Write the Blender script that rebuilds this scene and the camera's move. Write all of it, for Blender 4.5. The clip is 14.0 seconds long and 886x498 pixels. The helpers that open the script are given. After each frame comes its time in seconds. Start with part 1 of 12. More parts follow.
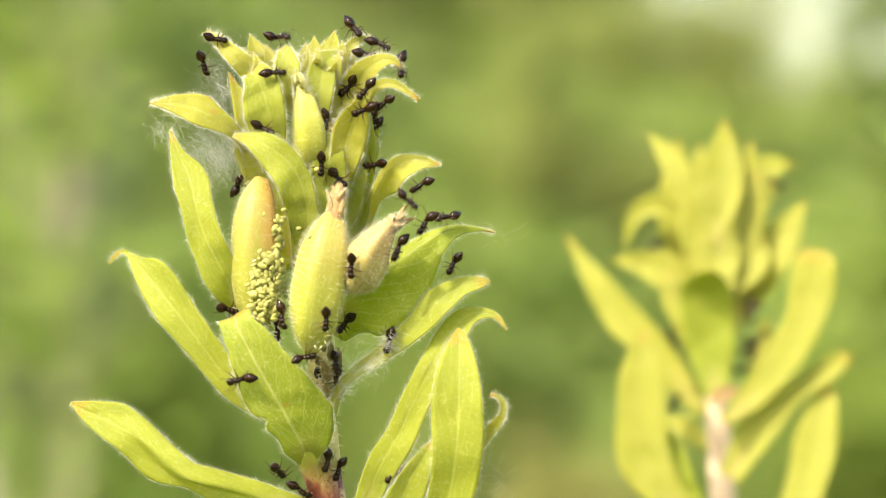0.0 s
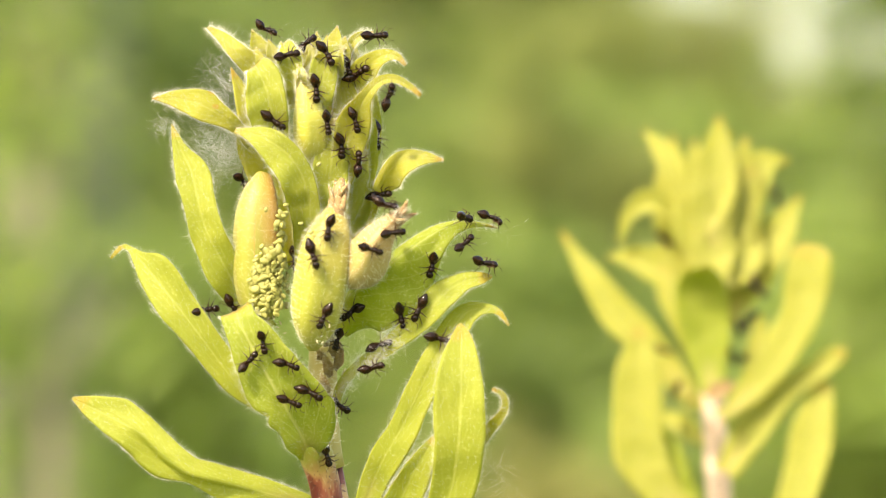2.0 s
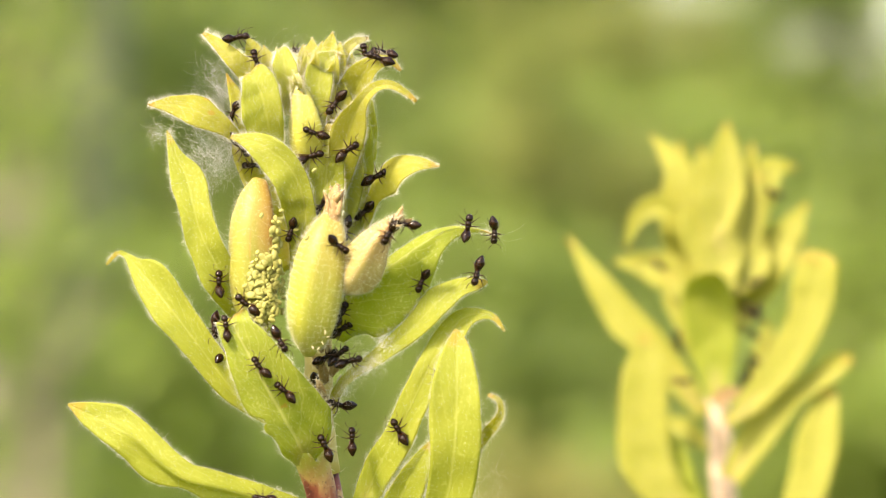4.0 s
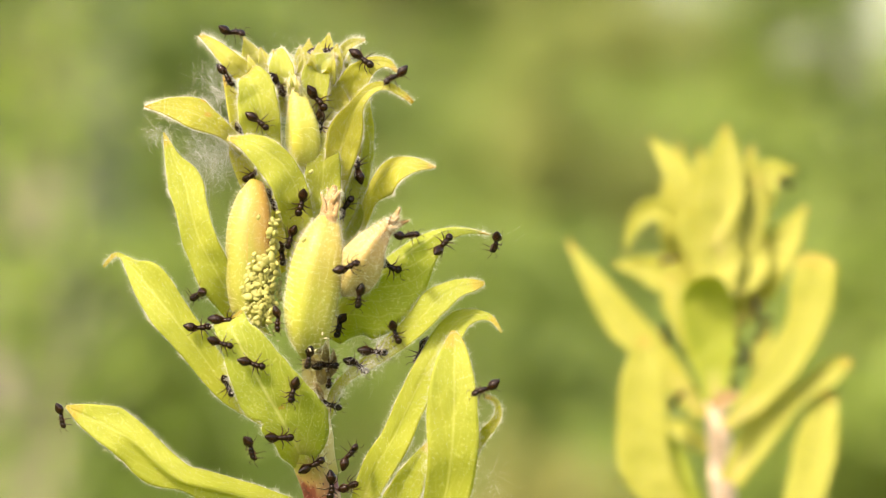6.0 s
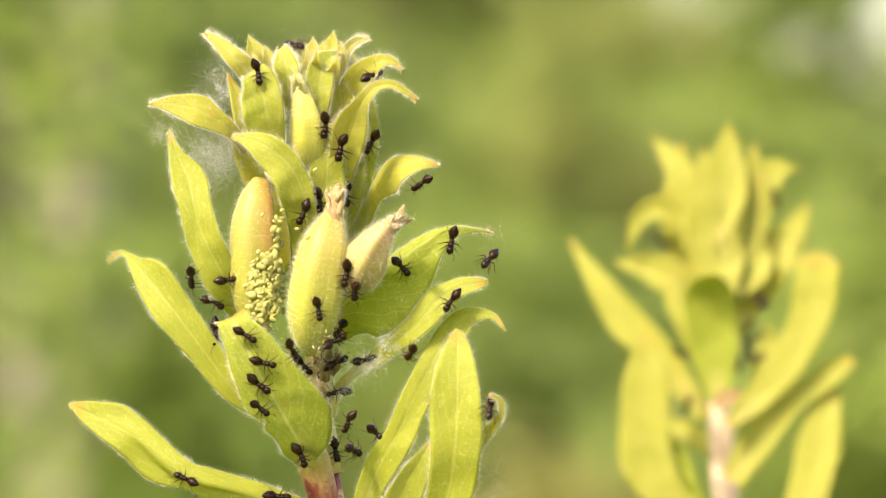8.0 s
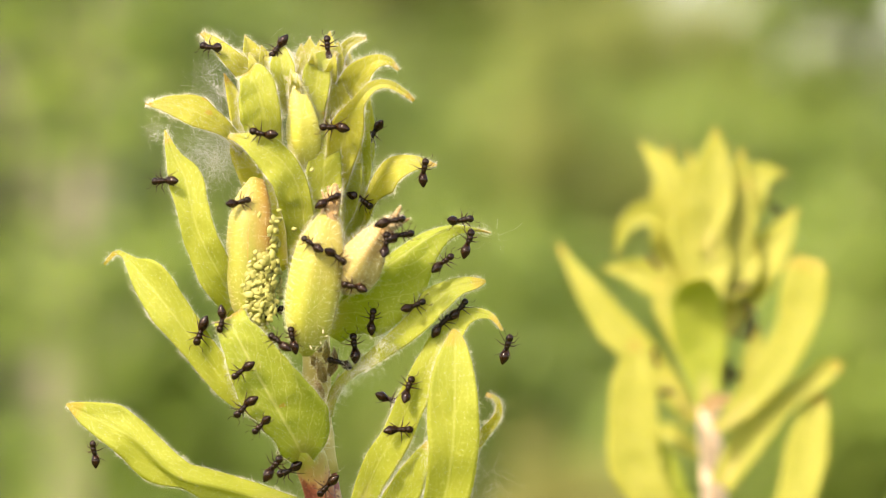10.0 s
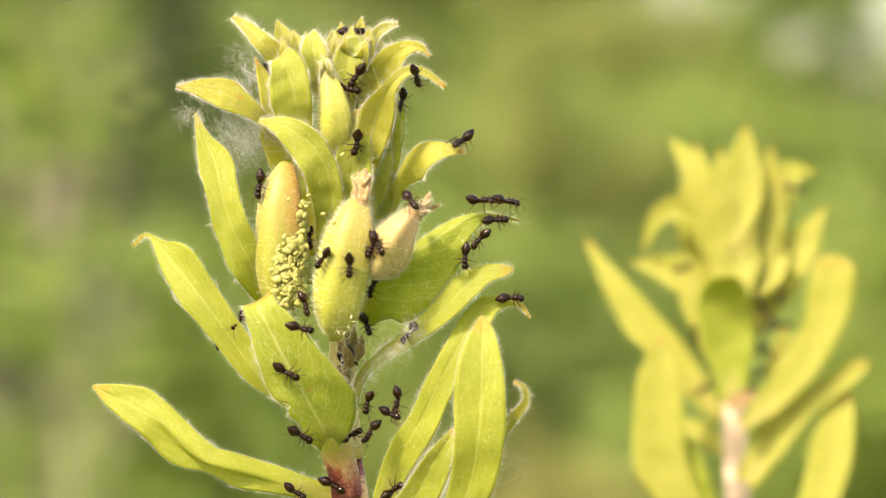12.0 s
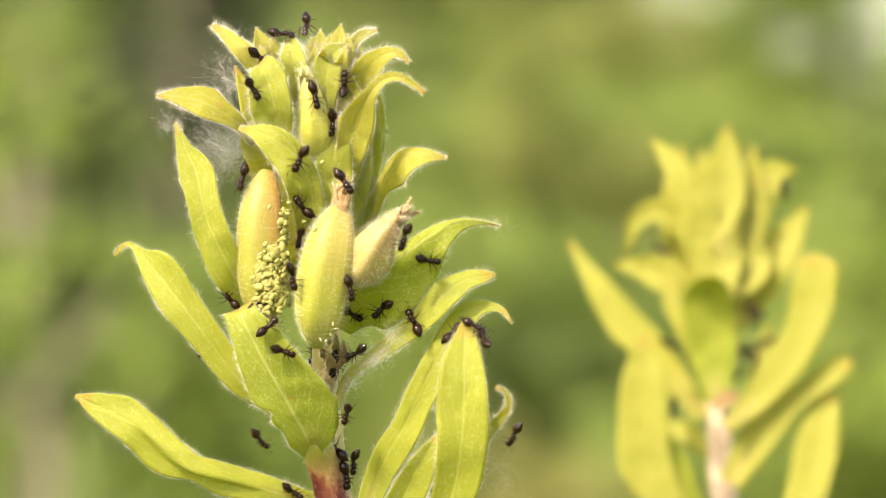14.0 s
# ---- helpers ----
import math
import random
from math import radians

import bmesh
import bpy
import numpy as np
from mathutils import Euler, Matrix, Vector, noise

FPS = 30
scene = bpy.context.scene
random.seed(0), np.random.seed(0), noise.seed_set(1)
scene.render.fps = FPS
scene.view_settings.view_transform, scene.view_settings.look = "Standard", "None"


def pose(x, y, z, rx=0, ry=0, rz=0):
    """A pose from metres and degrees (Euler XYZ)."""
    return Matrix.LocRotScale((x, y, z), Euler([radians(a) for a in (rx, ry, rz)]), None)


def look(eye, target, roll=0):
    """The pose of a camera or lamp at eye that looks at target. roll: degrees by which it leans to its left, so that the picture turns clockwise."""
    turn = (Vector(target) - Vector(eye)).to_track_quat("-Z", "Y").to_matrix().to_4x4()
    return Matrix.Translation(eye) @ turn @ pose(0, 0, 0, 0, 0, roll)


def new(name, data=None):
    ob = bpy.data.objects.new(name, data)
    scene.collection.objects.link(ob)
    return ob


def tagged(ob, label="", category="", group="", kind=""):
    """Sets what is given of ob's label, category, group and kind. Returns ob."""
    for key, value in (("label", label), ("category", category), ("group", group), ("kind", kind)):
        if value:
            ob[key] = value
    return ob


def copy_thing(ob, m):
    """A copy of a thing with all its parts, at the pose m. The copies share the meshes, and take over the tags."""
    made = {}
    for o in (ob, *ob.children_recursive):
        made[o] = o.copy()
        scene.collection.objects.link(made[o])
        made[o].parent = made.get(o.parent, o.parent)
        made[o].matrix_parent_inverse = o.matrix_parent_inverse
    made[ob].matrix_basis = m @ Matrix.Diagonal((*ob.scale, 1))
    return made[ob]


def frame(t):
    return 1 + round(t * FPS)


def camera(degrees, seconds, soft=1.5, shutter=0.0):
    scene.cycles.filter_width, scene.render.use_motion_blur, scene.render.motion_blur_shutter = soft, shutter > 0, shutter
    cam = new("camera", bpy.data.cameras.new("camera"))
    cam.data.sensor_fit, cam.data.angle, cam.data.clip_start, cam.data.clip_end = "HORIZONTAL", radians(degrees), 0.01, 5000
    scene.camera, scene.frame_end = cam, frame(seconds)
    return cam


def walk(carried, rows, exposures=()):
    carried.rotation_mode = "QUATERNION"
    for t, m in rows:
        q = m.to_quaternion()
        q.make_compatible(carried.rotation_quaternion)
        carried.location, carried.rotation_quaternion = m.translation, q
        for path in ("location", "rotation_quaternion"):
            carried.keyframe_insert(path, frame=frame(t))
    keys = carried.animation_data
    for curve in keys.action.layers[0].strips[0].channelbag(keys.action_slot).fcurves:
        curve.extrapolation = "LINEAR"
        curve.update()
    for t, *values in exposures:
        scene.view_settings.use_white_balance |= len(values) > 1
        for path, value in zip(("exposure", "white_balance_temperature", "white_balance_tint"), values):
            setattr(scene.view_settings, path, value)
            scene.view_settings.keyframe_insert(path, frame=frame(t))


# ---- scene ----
from mathutils import Quaternion

# ---------------------------------------------------------------- camera
UNIT = 0.000075          # the drawing grid of the focal plane: 0.075 mm
REACH = 0.55             # from the lens to the stem, m
EYE = 0.90               # height of the lens, m

cam = camera(12.2, 14.0, soft=0.8, shutter=0.5)
cam.data.dof.use_dof = True
cam.data.dof.focus_distance = REACH - 0.004
cam.data.dof.aperture_fstop = 19.5
walk(cam, [(0.0, look((0, -REACH, EYE), (0, 0, EYE))), (14.0, look((0, -REACH, EYE), (0, 0, EYE)))],
     exposures=[(0.0, 2.02, 8250, 8), (1.5, 2.04, 8350, 12), (3.0, 2.02, 8450, 15), (5.5, 2.0, 8550, 17), (14.0, 1.96, 8550, 17)])

# ---------------------------------------------------------------- light
SUN_TO = Vector((-0.40, -0.58, 0.71)).normalized()
world = bpy.data.worlds.new("world")
scene.world = world
world.use_nodes = True
sky = world.node_tree.nodes.new("ShaderNodeTexSky")
sky.sky_type, sky.sun_disc = "NISHITA", False
sky.sun_elevation = math.asin(SUN_TO.z)
sky.sun_rotation = math.atan2(SUN_TO.x, SUN_TO.y)
sky.air_density, sky.dust_density, sky.ozone_density = 1.0, 2.5, 1.0
background = world.node_tree.nodes["Background"]
background.inputs["Strength"].default_value = 0.15
world.node_tree.links.new(sky.outputs[0], background.inputs["Color"])

sun = new("sun", bpy.data.lights.new("sun", "SUN"))
sun.data.energy, sun.data.angle, sun.data.color = 2.05, radians(2.2), (1.0, 0.955, 0.87)
sun.matrix_world = look(SUN_TO * 30, (0, 0, 0))


# ---------------------------------------------------------------- materials
def nodes_of(name):
    m = bpy.data.materials.new(name)
    m.use_nodes = True
    t = m.node_tree
    return m, t, t.nodes["Principled BSDF"], t.nodes["Material Output"]


def put(tree, kind, **values):
    n = tree.nodes.new(kind)
    for key, value in values.items():
        n.inputs[key.replace("_", " ")].default_value = value
    return n


def ramp(tree, fac, stops):
    n = tree.nodes.new("ShaderNodeValToRGB")
    while len(n.color_ramp.elements) < len(stops):
        n.color_ramp.elements.new(0.5)
    for e, (p, c) in zip(n.color_ramp.elements, stops):
        e.position, e.color = p, (*c, 1)
    tree.links.new(fac, n.inputs["Fac"])
    return n.outputs["Color"]


def mix(tree, fac, a, b, how="MIX"):
    n = tree.nodes.new("ShaderNodeMix")
    n.data_type, n.blend_type = "RGBA", how
    for socket, value in ((n.inputs[0], fac), (n.inputs[6], a), (n.inputs[7], b)):
        if isinstance(value, (int, float)):
            socket.default_value = value
        elif isinstance(value, tuple):
            socket.default_value = (*value, 1)
        else:
            tree.links.new(value, socket)
    return n.outputs[2]


def calc(tree, how, a, b=0.0, c=0.0):
    n = tree.nodes.new("ShaderNodeMath")
    n.operation = how
    for socket, value in zip(n.inputs, (a, b, c)):
        if isinstance(value, (int, float)):
            socket.default_value = value
        else:
            tree.links.new(value, socket)
    return n.outputs[0]


def grain(tree, scale, detail=4.0, rough=0.6):
    co = tree.nodes.new("ShaderNodeTexCoord")
    n = put(tree, "ShaderNodeTexNoise", Scale=scale, Detail=detail, Roughness=rough)
    tree.links.new(co.outputs["Object"], n.inputs["Vector"])
    return n.outputs["Fac"]


def relief(tree, shader, height, distance, strength=0.5):
    n = put(tree, "ShaderNodeBump", Strength=strength, Distance=distance)
    tree.links.new(height, n.inputs["Height"])
    tree.links.new(n.outputs[0], shader.inputs["Normal"])


def leaf_material(name, low, high, vein, glow, rust=0.0, share=0.42, show=0.42):
    """A thin living leaf: mottled green, pale veins, light shining through, tips that redden."""
    m, t, p, out = nodes_of(name)
    uv = t.nodes.new("ShaderNodeSeparateXYZ")
    co = t.nodes.new("ShaderNodeTexCoord")
    t.links.new(co.outputs["UV"], uv.inputs[0])
    along, across = uv.outputs[0], calc(t, "ABSOLUTE", calc(t, "SUBTRACT", uv.outputs[1], 0.5))
    info = t.nodes.new("ShaderNodeObjectInfo")
    colour = ramp(t, grain(t, 260, 5), [(0.32, low), (0.68, high)])
    colour = mix(t, calc(t, "MULTIPLY", info.outputs["Random"], 0.35), colour, high)
    fine = grain(t, 2600, 3)
    colour = mix(t, calc(t, "MULTIPLY", calc(t, "GREATER_THAN", fine, 0.61), 0.40), colour, vein)
    # midrib and side veins that sweep towards the tip
    mid = calc(t, "SUBTRACT", 1.0, calc(t, "SMOOTH_MIN", calc(t, "MULTIPLY", across, 26.0), 1.0, 0.1))
    wobble = calc(t, "MULTIPLY", grain(t, 420, 2), 0.10)
    phase = calc(t, "ADD", calc(t, "SUBTRACT", calc(t, "MULTIPLY", along, 1.0), calc(t, "MULTIPLY", across, 0.75)), wobble)
    saw = calc(t, "PINGPONG", calc(t, "MULTIPLY", phase, 8.0), 0.5)
    side = calc(t, "MULTIPLY", calc(t, "SUBTRACT", 1.0, calc(t, "SMOOTH_MIN", calc(t, "MULTIPLY", saw, 14.0), 1.0, 0.1)), 0.6)
    veins = calc(t, "MAXIMUM", mid, side)
    veins = calc(t, "MAXIMUM", veins, 0.0)
    net = put(t, "ShaderNodeTexVoronoi", Scale=620.0)
    net.feature = "DISTANCE_TO_EDGE"
    t.links.new(co.outputs["Object"], net.inputs["Vector"])
    mesh_lines = calc(t, "MULTIPLY", calc(t, "LESS_THAN", net.outputs["Distance"], 0.05), 0.12)
    veins = calc(t, "MAXIMUM", veins, mesh_lines)
    colour = mix(t, calc(t, "MULTIPLY", veins, show), colour, vein)
    foot = calc(t, "MULTIPLY", calc(t, "SUBTRACT", 0.26, along), 5.0)
    foot = calc(t, "MULTIPLY", calc(t, "MINIMUM", calc(t, "MAXIMUM", foot, 0.0), 0.75), calc(t, "MAXIMUM", calc(t, "SUBTRACT", 1.0, calc(t, "MULTIPLY", across, 2.6)), 0.0))
    colour = mix(t, foot, colour, (0.44, 0.40, 0.15))
    if rust:
        tip = calc(t, "MULTIPLY", calc(t, "SUBTRACT", along, 0.93), 12.0)
        tip = calc(t, "MINIMUM", calc(t, "MAXIMUM", tip, 0.0), rust)
        spot = calc(t, "MULTIPLY", calc(t, "GREATER_THAN", grain(t, 330, 2), 0.75), 0.4)
        colour = mix(t, calc(t, "MAXIMUM", tip, spot), colour, (0.50, 0.22, 0.06))
    t.links.new(colour, p.inputs["Base Color"])
    p.inputs["Roughness"].default_value = 0.55
    p.inputs["Specular IOR Level"].default_value = 0.38
    p.inputs["Sheen Weight"].default_value = 0.10
    p.inputs["Sheen Roughness"].default_value = 0.4
    bumps = calc(t, "ADD", calc(t, "MULTIPLY", veins, -0.22), fine)
    relief(t, p, bumps, 0.0003, 0.5)
    trans = t.nodes.new("ShaderNodeBsdfTranslucent")
    t.links.new(mix(t, 1.0, colour, glow, "MULTIPLY"), trans.inputs["Color"])
    both = t.nodes.new("ShaderNodeMixShader")
    both.inputs[0].default_value = share
    t.links.new(p.outputs[0], both.inputs[1])
    t.links.new(trans.outputs[0], both.inputs[2])
    t.links.new(both.outputs[0], out.inputs["Surface"])
    return m


def plain_material(name, low, high, scale, rough=0.6, spec=0.4, bump=0.0, depth=0.0002, through_share=0.0, coat=0.0):
    m, t, p, out = nodes_of(name)
    n = grain(t, scale, 5)
    colour = ramp(t, n, [(0.3, low), (0.7, high)])
    t.links.new(colour, p.inputs["Base Color"])
    p.inputs["Roughness"].default_value = rough
    p.inputs["Specular IOR Level"].default_value = spec
    p.inputs["Coat Weight"].default_value = coat
    if bump:
        relief(t, p, grain(t, scale * 5, 3), depth, bump)
    if through_share:
        trans = t.nodes.new("ShaderNodeBsdfTranslucent")
        t.links.new(colour, trans.inputs["Color"])
        both = t.nodes.new("ShaderNodeMixShader")
        both.inputs[0].default_value = through_share
        t.links.new(p.outputs[0], both.inputs[1])
        t.links.new(trans.outputs[0], both.inputs[2])
        t.links.new(both.outputs[0], out.inputs["Surface"])
    return m


def pod_material(name, body, flush, tip, side=0.0):
    """A downy seed pod: yellow-green, flushed on one side, drying towards its tip."""
    m, t, p, out = nodes_of(name)
    co = t.nodes.new("ShaderNodeTexCoord")
    uv = t.nodes.new("ShaderNodeSeparateXYZ")
    t.links.new(co.outputs["UV"], uv.inputs[0])
    n = grain(t, 240, 4)
    colour = mix(t, calc(t, "MULTIPLY", n, 0.5), body, tuple(0.72 * v for v in body))
    turn = calc(t, "PINGPONG", calc(t, "ADD", uv.outputs[1], 0.06), 0.125)
    rib = calc(t, "GREATER_THAN", turn, 0.112)
    colour = mix(t, calc(t, "MULTIPLY", rib, 0.35), colour, flush)
    blush = ramp(t, calc(t, "ADD", uv.outputs[0], calc(t, "MULTIPLY", n, 0.3)), [(0.62, (0, 0, 0)), (1.12, (1, 1, 1))])
    colour = mix(t, blush, colour, tip)
    round_off = calc(t, "ABSOLUTE", calc(t, "SUBTRACT", uv.outputs[1], 0.15))
    warm = calc(t, "MAXIMUM", calc(t, "SUBTRACT", 1.0, calc(t, "MULTIPLY", round_off, 7.5)), 0.0)
    warm = calc(t, "MULTIPLY", warm, calc(t, "MINIMUM", calc(t, "MULTIPLY", uv.outputs[0], 1.6), 1.0))
    colour = mix(t, calc(t, "MULTIPLY", calc(t, "MULTIPLY", warm, calc(t, "ADD", n, 0.5)), side), colour, (0.34, 0.17, 0.045))
    flakes = calc(t, "MULTIPLY", calc(t, "GREATER_THAN", grain(t, 2400, 2), 0.66), 0.45)
    colour = mix(t, flakes, colour, (0.50, 0.48, 0.26))
    t.links.new(colour, p.inputs["Base Color"])
    p.inputs["Roughness"].default_value = 0.55
    p.inputs["Subsurface Weight"].default_value = 0.25
    p.inputs["Subsurface Radius"].default_value = (0.0012, 0.001, 0.0003)
    p.inputs["Subsurface Scale"].default_value = 1.0
    relief(t, p, grain(t, 2600, 3), 0.00016, 0.5)
    return m


def ant_material():
    """Dark brown chitin, glossy, with paler bands between the plates."""
    m, t, p, out = nodes_of("ant_shell")
    n = grain(t, 1400, 4)
    colour = ramp(t, n, [(0.3, (0.004, 0.0018, 0.0008)), (0.75, (0.020, 0.0075, 0.0022))])
    t.links.new(colour, p.inputs["Base Color"])
    p.inputs["Roughness"].default_value = 0.11
    p.inputs["Specular IOR Level"].default_value = 0.22
    relief(t, p, grain(t, 9000, 2), 0.00002, 0.25)
    return m


def collar_material():
    """Stem skin that turns from speckled red to pale green in ragged streaks."""
    m, t, p, out = nodes_of("stem_collar")
    co = t.nodes.new("ShaderNodeTexCoord")
    uv = t.nodes.new("ShaderNodeSeparateXYZ")
    t.links.new(co.outputs["UV"], uv.inputs[0])
    stretch = t.nodes.new("ShaderNodeMapping")
    stretch.inputs["Scale"].default_value = (1, 1, 0.3)
    t.links.new(co.outputs["Object"], stretch.inputs["Vector"])
    streak = put(t, "ShaderNodeTexNoise", Scale=520, Detail=6.0)
    t.links.new(stretch.outputs[0], streak.inputs["Vector"])
    height = calc(t, "ADD", uv.outputs[0], calc(t, "MULTIPLY", calc(t, "SUBTRACT", streak.outputs["Fac"], 0.5), 0.9))
    colour = ramp(t, height, [(0.02, (0.10, 0.012, 0.009)), (0.16, (0.20, 0.055, 0.028)), (0.32, (0.38, 0.25, 0.10)), (0.52, (0.33, 0.28, 0.075)), (0.78, (0.29, 0.32, 0.05))])
    specks = calc(t, "MULTIPLY", calc(t, "GREATER_THAN", grain(t, 2500, 1), 0.66), calc(t, "LESS_THAN", height, 0.5))
    colour = mix(t, calc(t, "MULTIPLY", specks, 0.85), colour, (0.03, 0.008, 0.008))
    t.links.new(colour, p.inputs["Base Color"])
    p.inputs["Roughness"].default_value = 0.5
    relief(t, p, streak.outputs["Fac"], 0.0004, 0.6)
    return m


def stem_material():
    """Pale stem skin with long red flushes and small dark specks."""
    m, t, p, out = nodes_of("stem_red_base")
    co = t.nodes.new("ShaderNodeTexCoord")
    stretch = t.nodes.new("ShaderNodeMapping")
    stretch.inputs["Scale"].default_value = (1, 1, 0.4)
    t.links.new(co.outputs["Object"], stretch.inputs["Vector"])
    streak = put(t, "ShaderNodeTexNoise", Scale=480, Detail=6.0)
    t.links.new(stretch.outputs[0], streak.inputs["Vector"])
    colour = ramp(t, streak.outputs["Fac"], [(0.36, (0.10, 0.012, 0.009)), (0.48, (0.20, 0.055, 0.028)), (0.60, (0.42, 0.29, 0.11))])
    specks = calc(t, "GREATER_THAN", grain(t, 2500, 1), 0.65)
    colour = mix(t, calc(t, "MULTIPLY", specks, 0.85), colour, (0.03, 0.008, 0.008))
    t.links.new(colour, p.inputs["Base Color"])
    p.inputs["Roughness"].default_value = 0.45
    relief(t, p, streak.outputs["Fac"], 0.0005, 0.8)
    return m


LEAF = leaf_material("leaf_blade", (0.262, 0.312, 0.034), (0.325, 0.365, 0.050), (0.47, 0.50, 0.19), (1.6, 1.5, 0.5), rust=0.26, share=0.52)
LEAF_UNDER = leaf_material("leaf_underside", (0.258, 0.325, 0.036), (0.318, 0.375, 0.052), (0.54, 0.555, 0.27), (1.55, 1.5, 0.5), rust=0.4, share=0.56, show=0.60)
LEAF_YOUNG = leaf_material("leaf_young", (0.335, 0.355, 0.046), (0.405, 0.415, 0.074), (0.52, 0.53, 0.23), (1.45, 1.35, 0.5), rust=0.38, share=0.58)
LEAF_FAR = leaf_material("leaf_neighbour", (0.295, 0.318, 0.046), (0.36, 0.372, 0.070), (0.43, 0.43, 0.16), (1.5, 1.4, 0.45), rust=0.2, share=0.5, show=0.08)
LEAF_FAR_GREEN = leaf_material("leaf_neighbour_green", (0.25, 0.31, 0.034), (0.31, 0.36, 0.05), (0.40, 0.40, 0.16), (1.5, 1.45, 0.45), rust=0.1, share=0.45, show=0.08)
POD = pod_material("pod_green", (0.268, 0.292, 0.036), (0.29, 0.29, 0.05), (0.28, 0.25, 0.055), 0.10)
POD_BUD = pod_material("bud_green", (0.33, 0.345, 0.05), (0.36, 0.36, 0.08), (0.36, 0.34, 0.08))
POD_BROWN = pod_material("pod_flushed", (0.232, 0.245, 0.034), (0.26, 0.20, 0.044), (0.25, 0.215, 0.045), 0.8)
POD_PEACH = pod_material("pod_peach", (0.317, 0.268, 0.091), (0.334, 0.234, 0.091), (0.317, 0.201, 0.084))
STEM = plain_material("stem_skin", (0.270, 0.243, 0.063), (0.378, 0.324, 0.099), 180, 0.5, bump=0.4)
STEM_RED = stem_material()
STEM_COLLAR = collar_material()
STEM_PINK = plain_material("stem_pink", (0.62, 0.44, 0.32), (0.72, 0.55, 0.42), 150, 0.5, bump=0.3)
DOWN = plain_material("down_hair", (0.78, 0.80, 0.66), (0.88, 0.88, 0.78), 900, 0.5, through_share=0.4)
SILK = plain_material("silk", (0.75, 0.77, 0.75), (0.86, 0.87, 0.85), 900, 0.45, through_share=0.3)
DRY = plain_material("dry_style", (0.175, 0.105, 0.04), (0.33, 0.225, 0.095), 1200, 0.7, bump=0.6)
WITHERED = plain_material("withered_bract", (0.20, 0.125, 0.045), (0.40, 0.33, 0.15), 700, 0.65, bump=0.5, through_share=0.25)
APHID = plain_material("aphid_skin", (0.31, 0.32, 0.09), (0.39, 0.38, 0.13), 450, 0.45, bump=0.1, through_share=0.3)
MITE = plain_material("cast_skin", (0.33, 0.30, 0.19), (0.45, 0.42, 0.30), 900, 0.6)
ANT = ant_material()
ANT_LEG = plain_material("ant_leg", (0.016, 0.0075, 0.0035), (0.06, 0.026, 0.010), 2500, 0.35, 0.2)
MEADOW = plain_material("meadow", (0.062, 0.09, 0.022), (0.138, 0.165, 0.05), 2.1, 0.9, 0.2, bump=0.5, depth=0.02)
BARK = plain_material("bark", (0.16, 0.15, 0.11), (0.28, 0.26, 0.20), 14, 0.9, bump=0.6, depth=0.01)
BARK_GREY = plain_material("pale_bark", (0.098, 0.122, 0.066), (0.172, 0.20, 0.116), 9, 0.85, bump=0.5, depth=0.01)
CROWN = plain_material("shrub_leaf", (0.145, 0.235, 0.042), (0.258, 0.345, 0.08), 2.2, 0.45, through_share=0.45)
CROWN_DARK = plain_material("deep_shrub_leaf", (0.118, 0.19, 0.04), (0.215, 0.29, 0.07), 2.2, 0.45, through_share=0.45)
CROWN_TAN = plain_material("straw_leaf", (0.23, 0.24, 0.07), (0.33, 0.325, 0.115), 2.2, 0.6, through_share=0.3)
CROWN_MID = plain_material("shaded_shrub_leaf", (0.075, 0.125, 0.03), (0.14, 0.19, 0.05), 2.2, 0.45, through_share=0.4)
# near-black leaves for the two shrubs added to dim the left background
CROWN_SHADE = plain_material("added_dark_leaf", (0.05, 0.072, 0.034), (0.10, 0.125, 0.062), 2.2, 0.5, through_share=0.3)
CROWN_FAR = plain_material("wood_leaf", (0.185, 0.235, 0.06), (0.305, 0.345, 0.105), 0.5, 0.6, through_share=0.45)
GRASS = plain_material("grass_blade", (0.14, 0.18, 0.03), (0.36, 0.34, 0.10), 1.2, 0.5, through_share=0.3)


# ---------------------------------------------------------------- mesh helpers
def mesh_object(name, verts, faces, material, parent=None, label="", uvs=None, smooth=True):
    me = bpy.data.meshes.new(name)
    me.from_pydata([tuple(v) for v in verts], [], faces)
    if uvs is not None:
        layer = me.uv_layers.new(name="UVMap")
        idx = np.empty(len(me.loops), dtype=np.int32)
        me.loops.foreach_get("vertex_index", idx)
        layer.data.foreach_set("uv", np.asarray(uvs, dtype=np.float32)[idx].ravel())
    if smooth:
        me.polygons.foreach_set("use_smooth", [True] * len(me.polygons))
    me.materials.append(material)
    me.update()
    ob = new(name, me)
    if parent:
        ob.parent = parent
    if label:
        tagged(ob, label)
    return ob


def part(name, bm, material, parent, label=""):
    """Links a bmesh as one mesh object under a thing or a part."""
    me = bpy.data.meshes.new(name)
    bm.to_mesh(me)
    bm.free()
    me.polygons.foreach_set("use_smooth", [True] * len(me.polygons))
    me.materials.append(material)
    ob = new(name, me)
    ob.parent = parent
    if label:
        tagged(ob, label)
    return ob


def spot(gx, gy, depth=0.0):
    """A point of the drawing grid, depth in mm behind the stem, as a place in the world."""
    y = depth * 0.001
    k = UNIT * (REACH + y) / REACH
    return Vector(((gx - 784) * k, y, EYE + (441 - gy) * k))


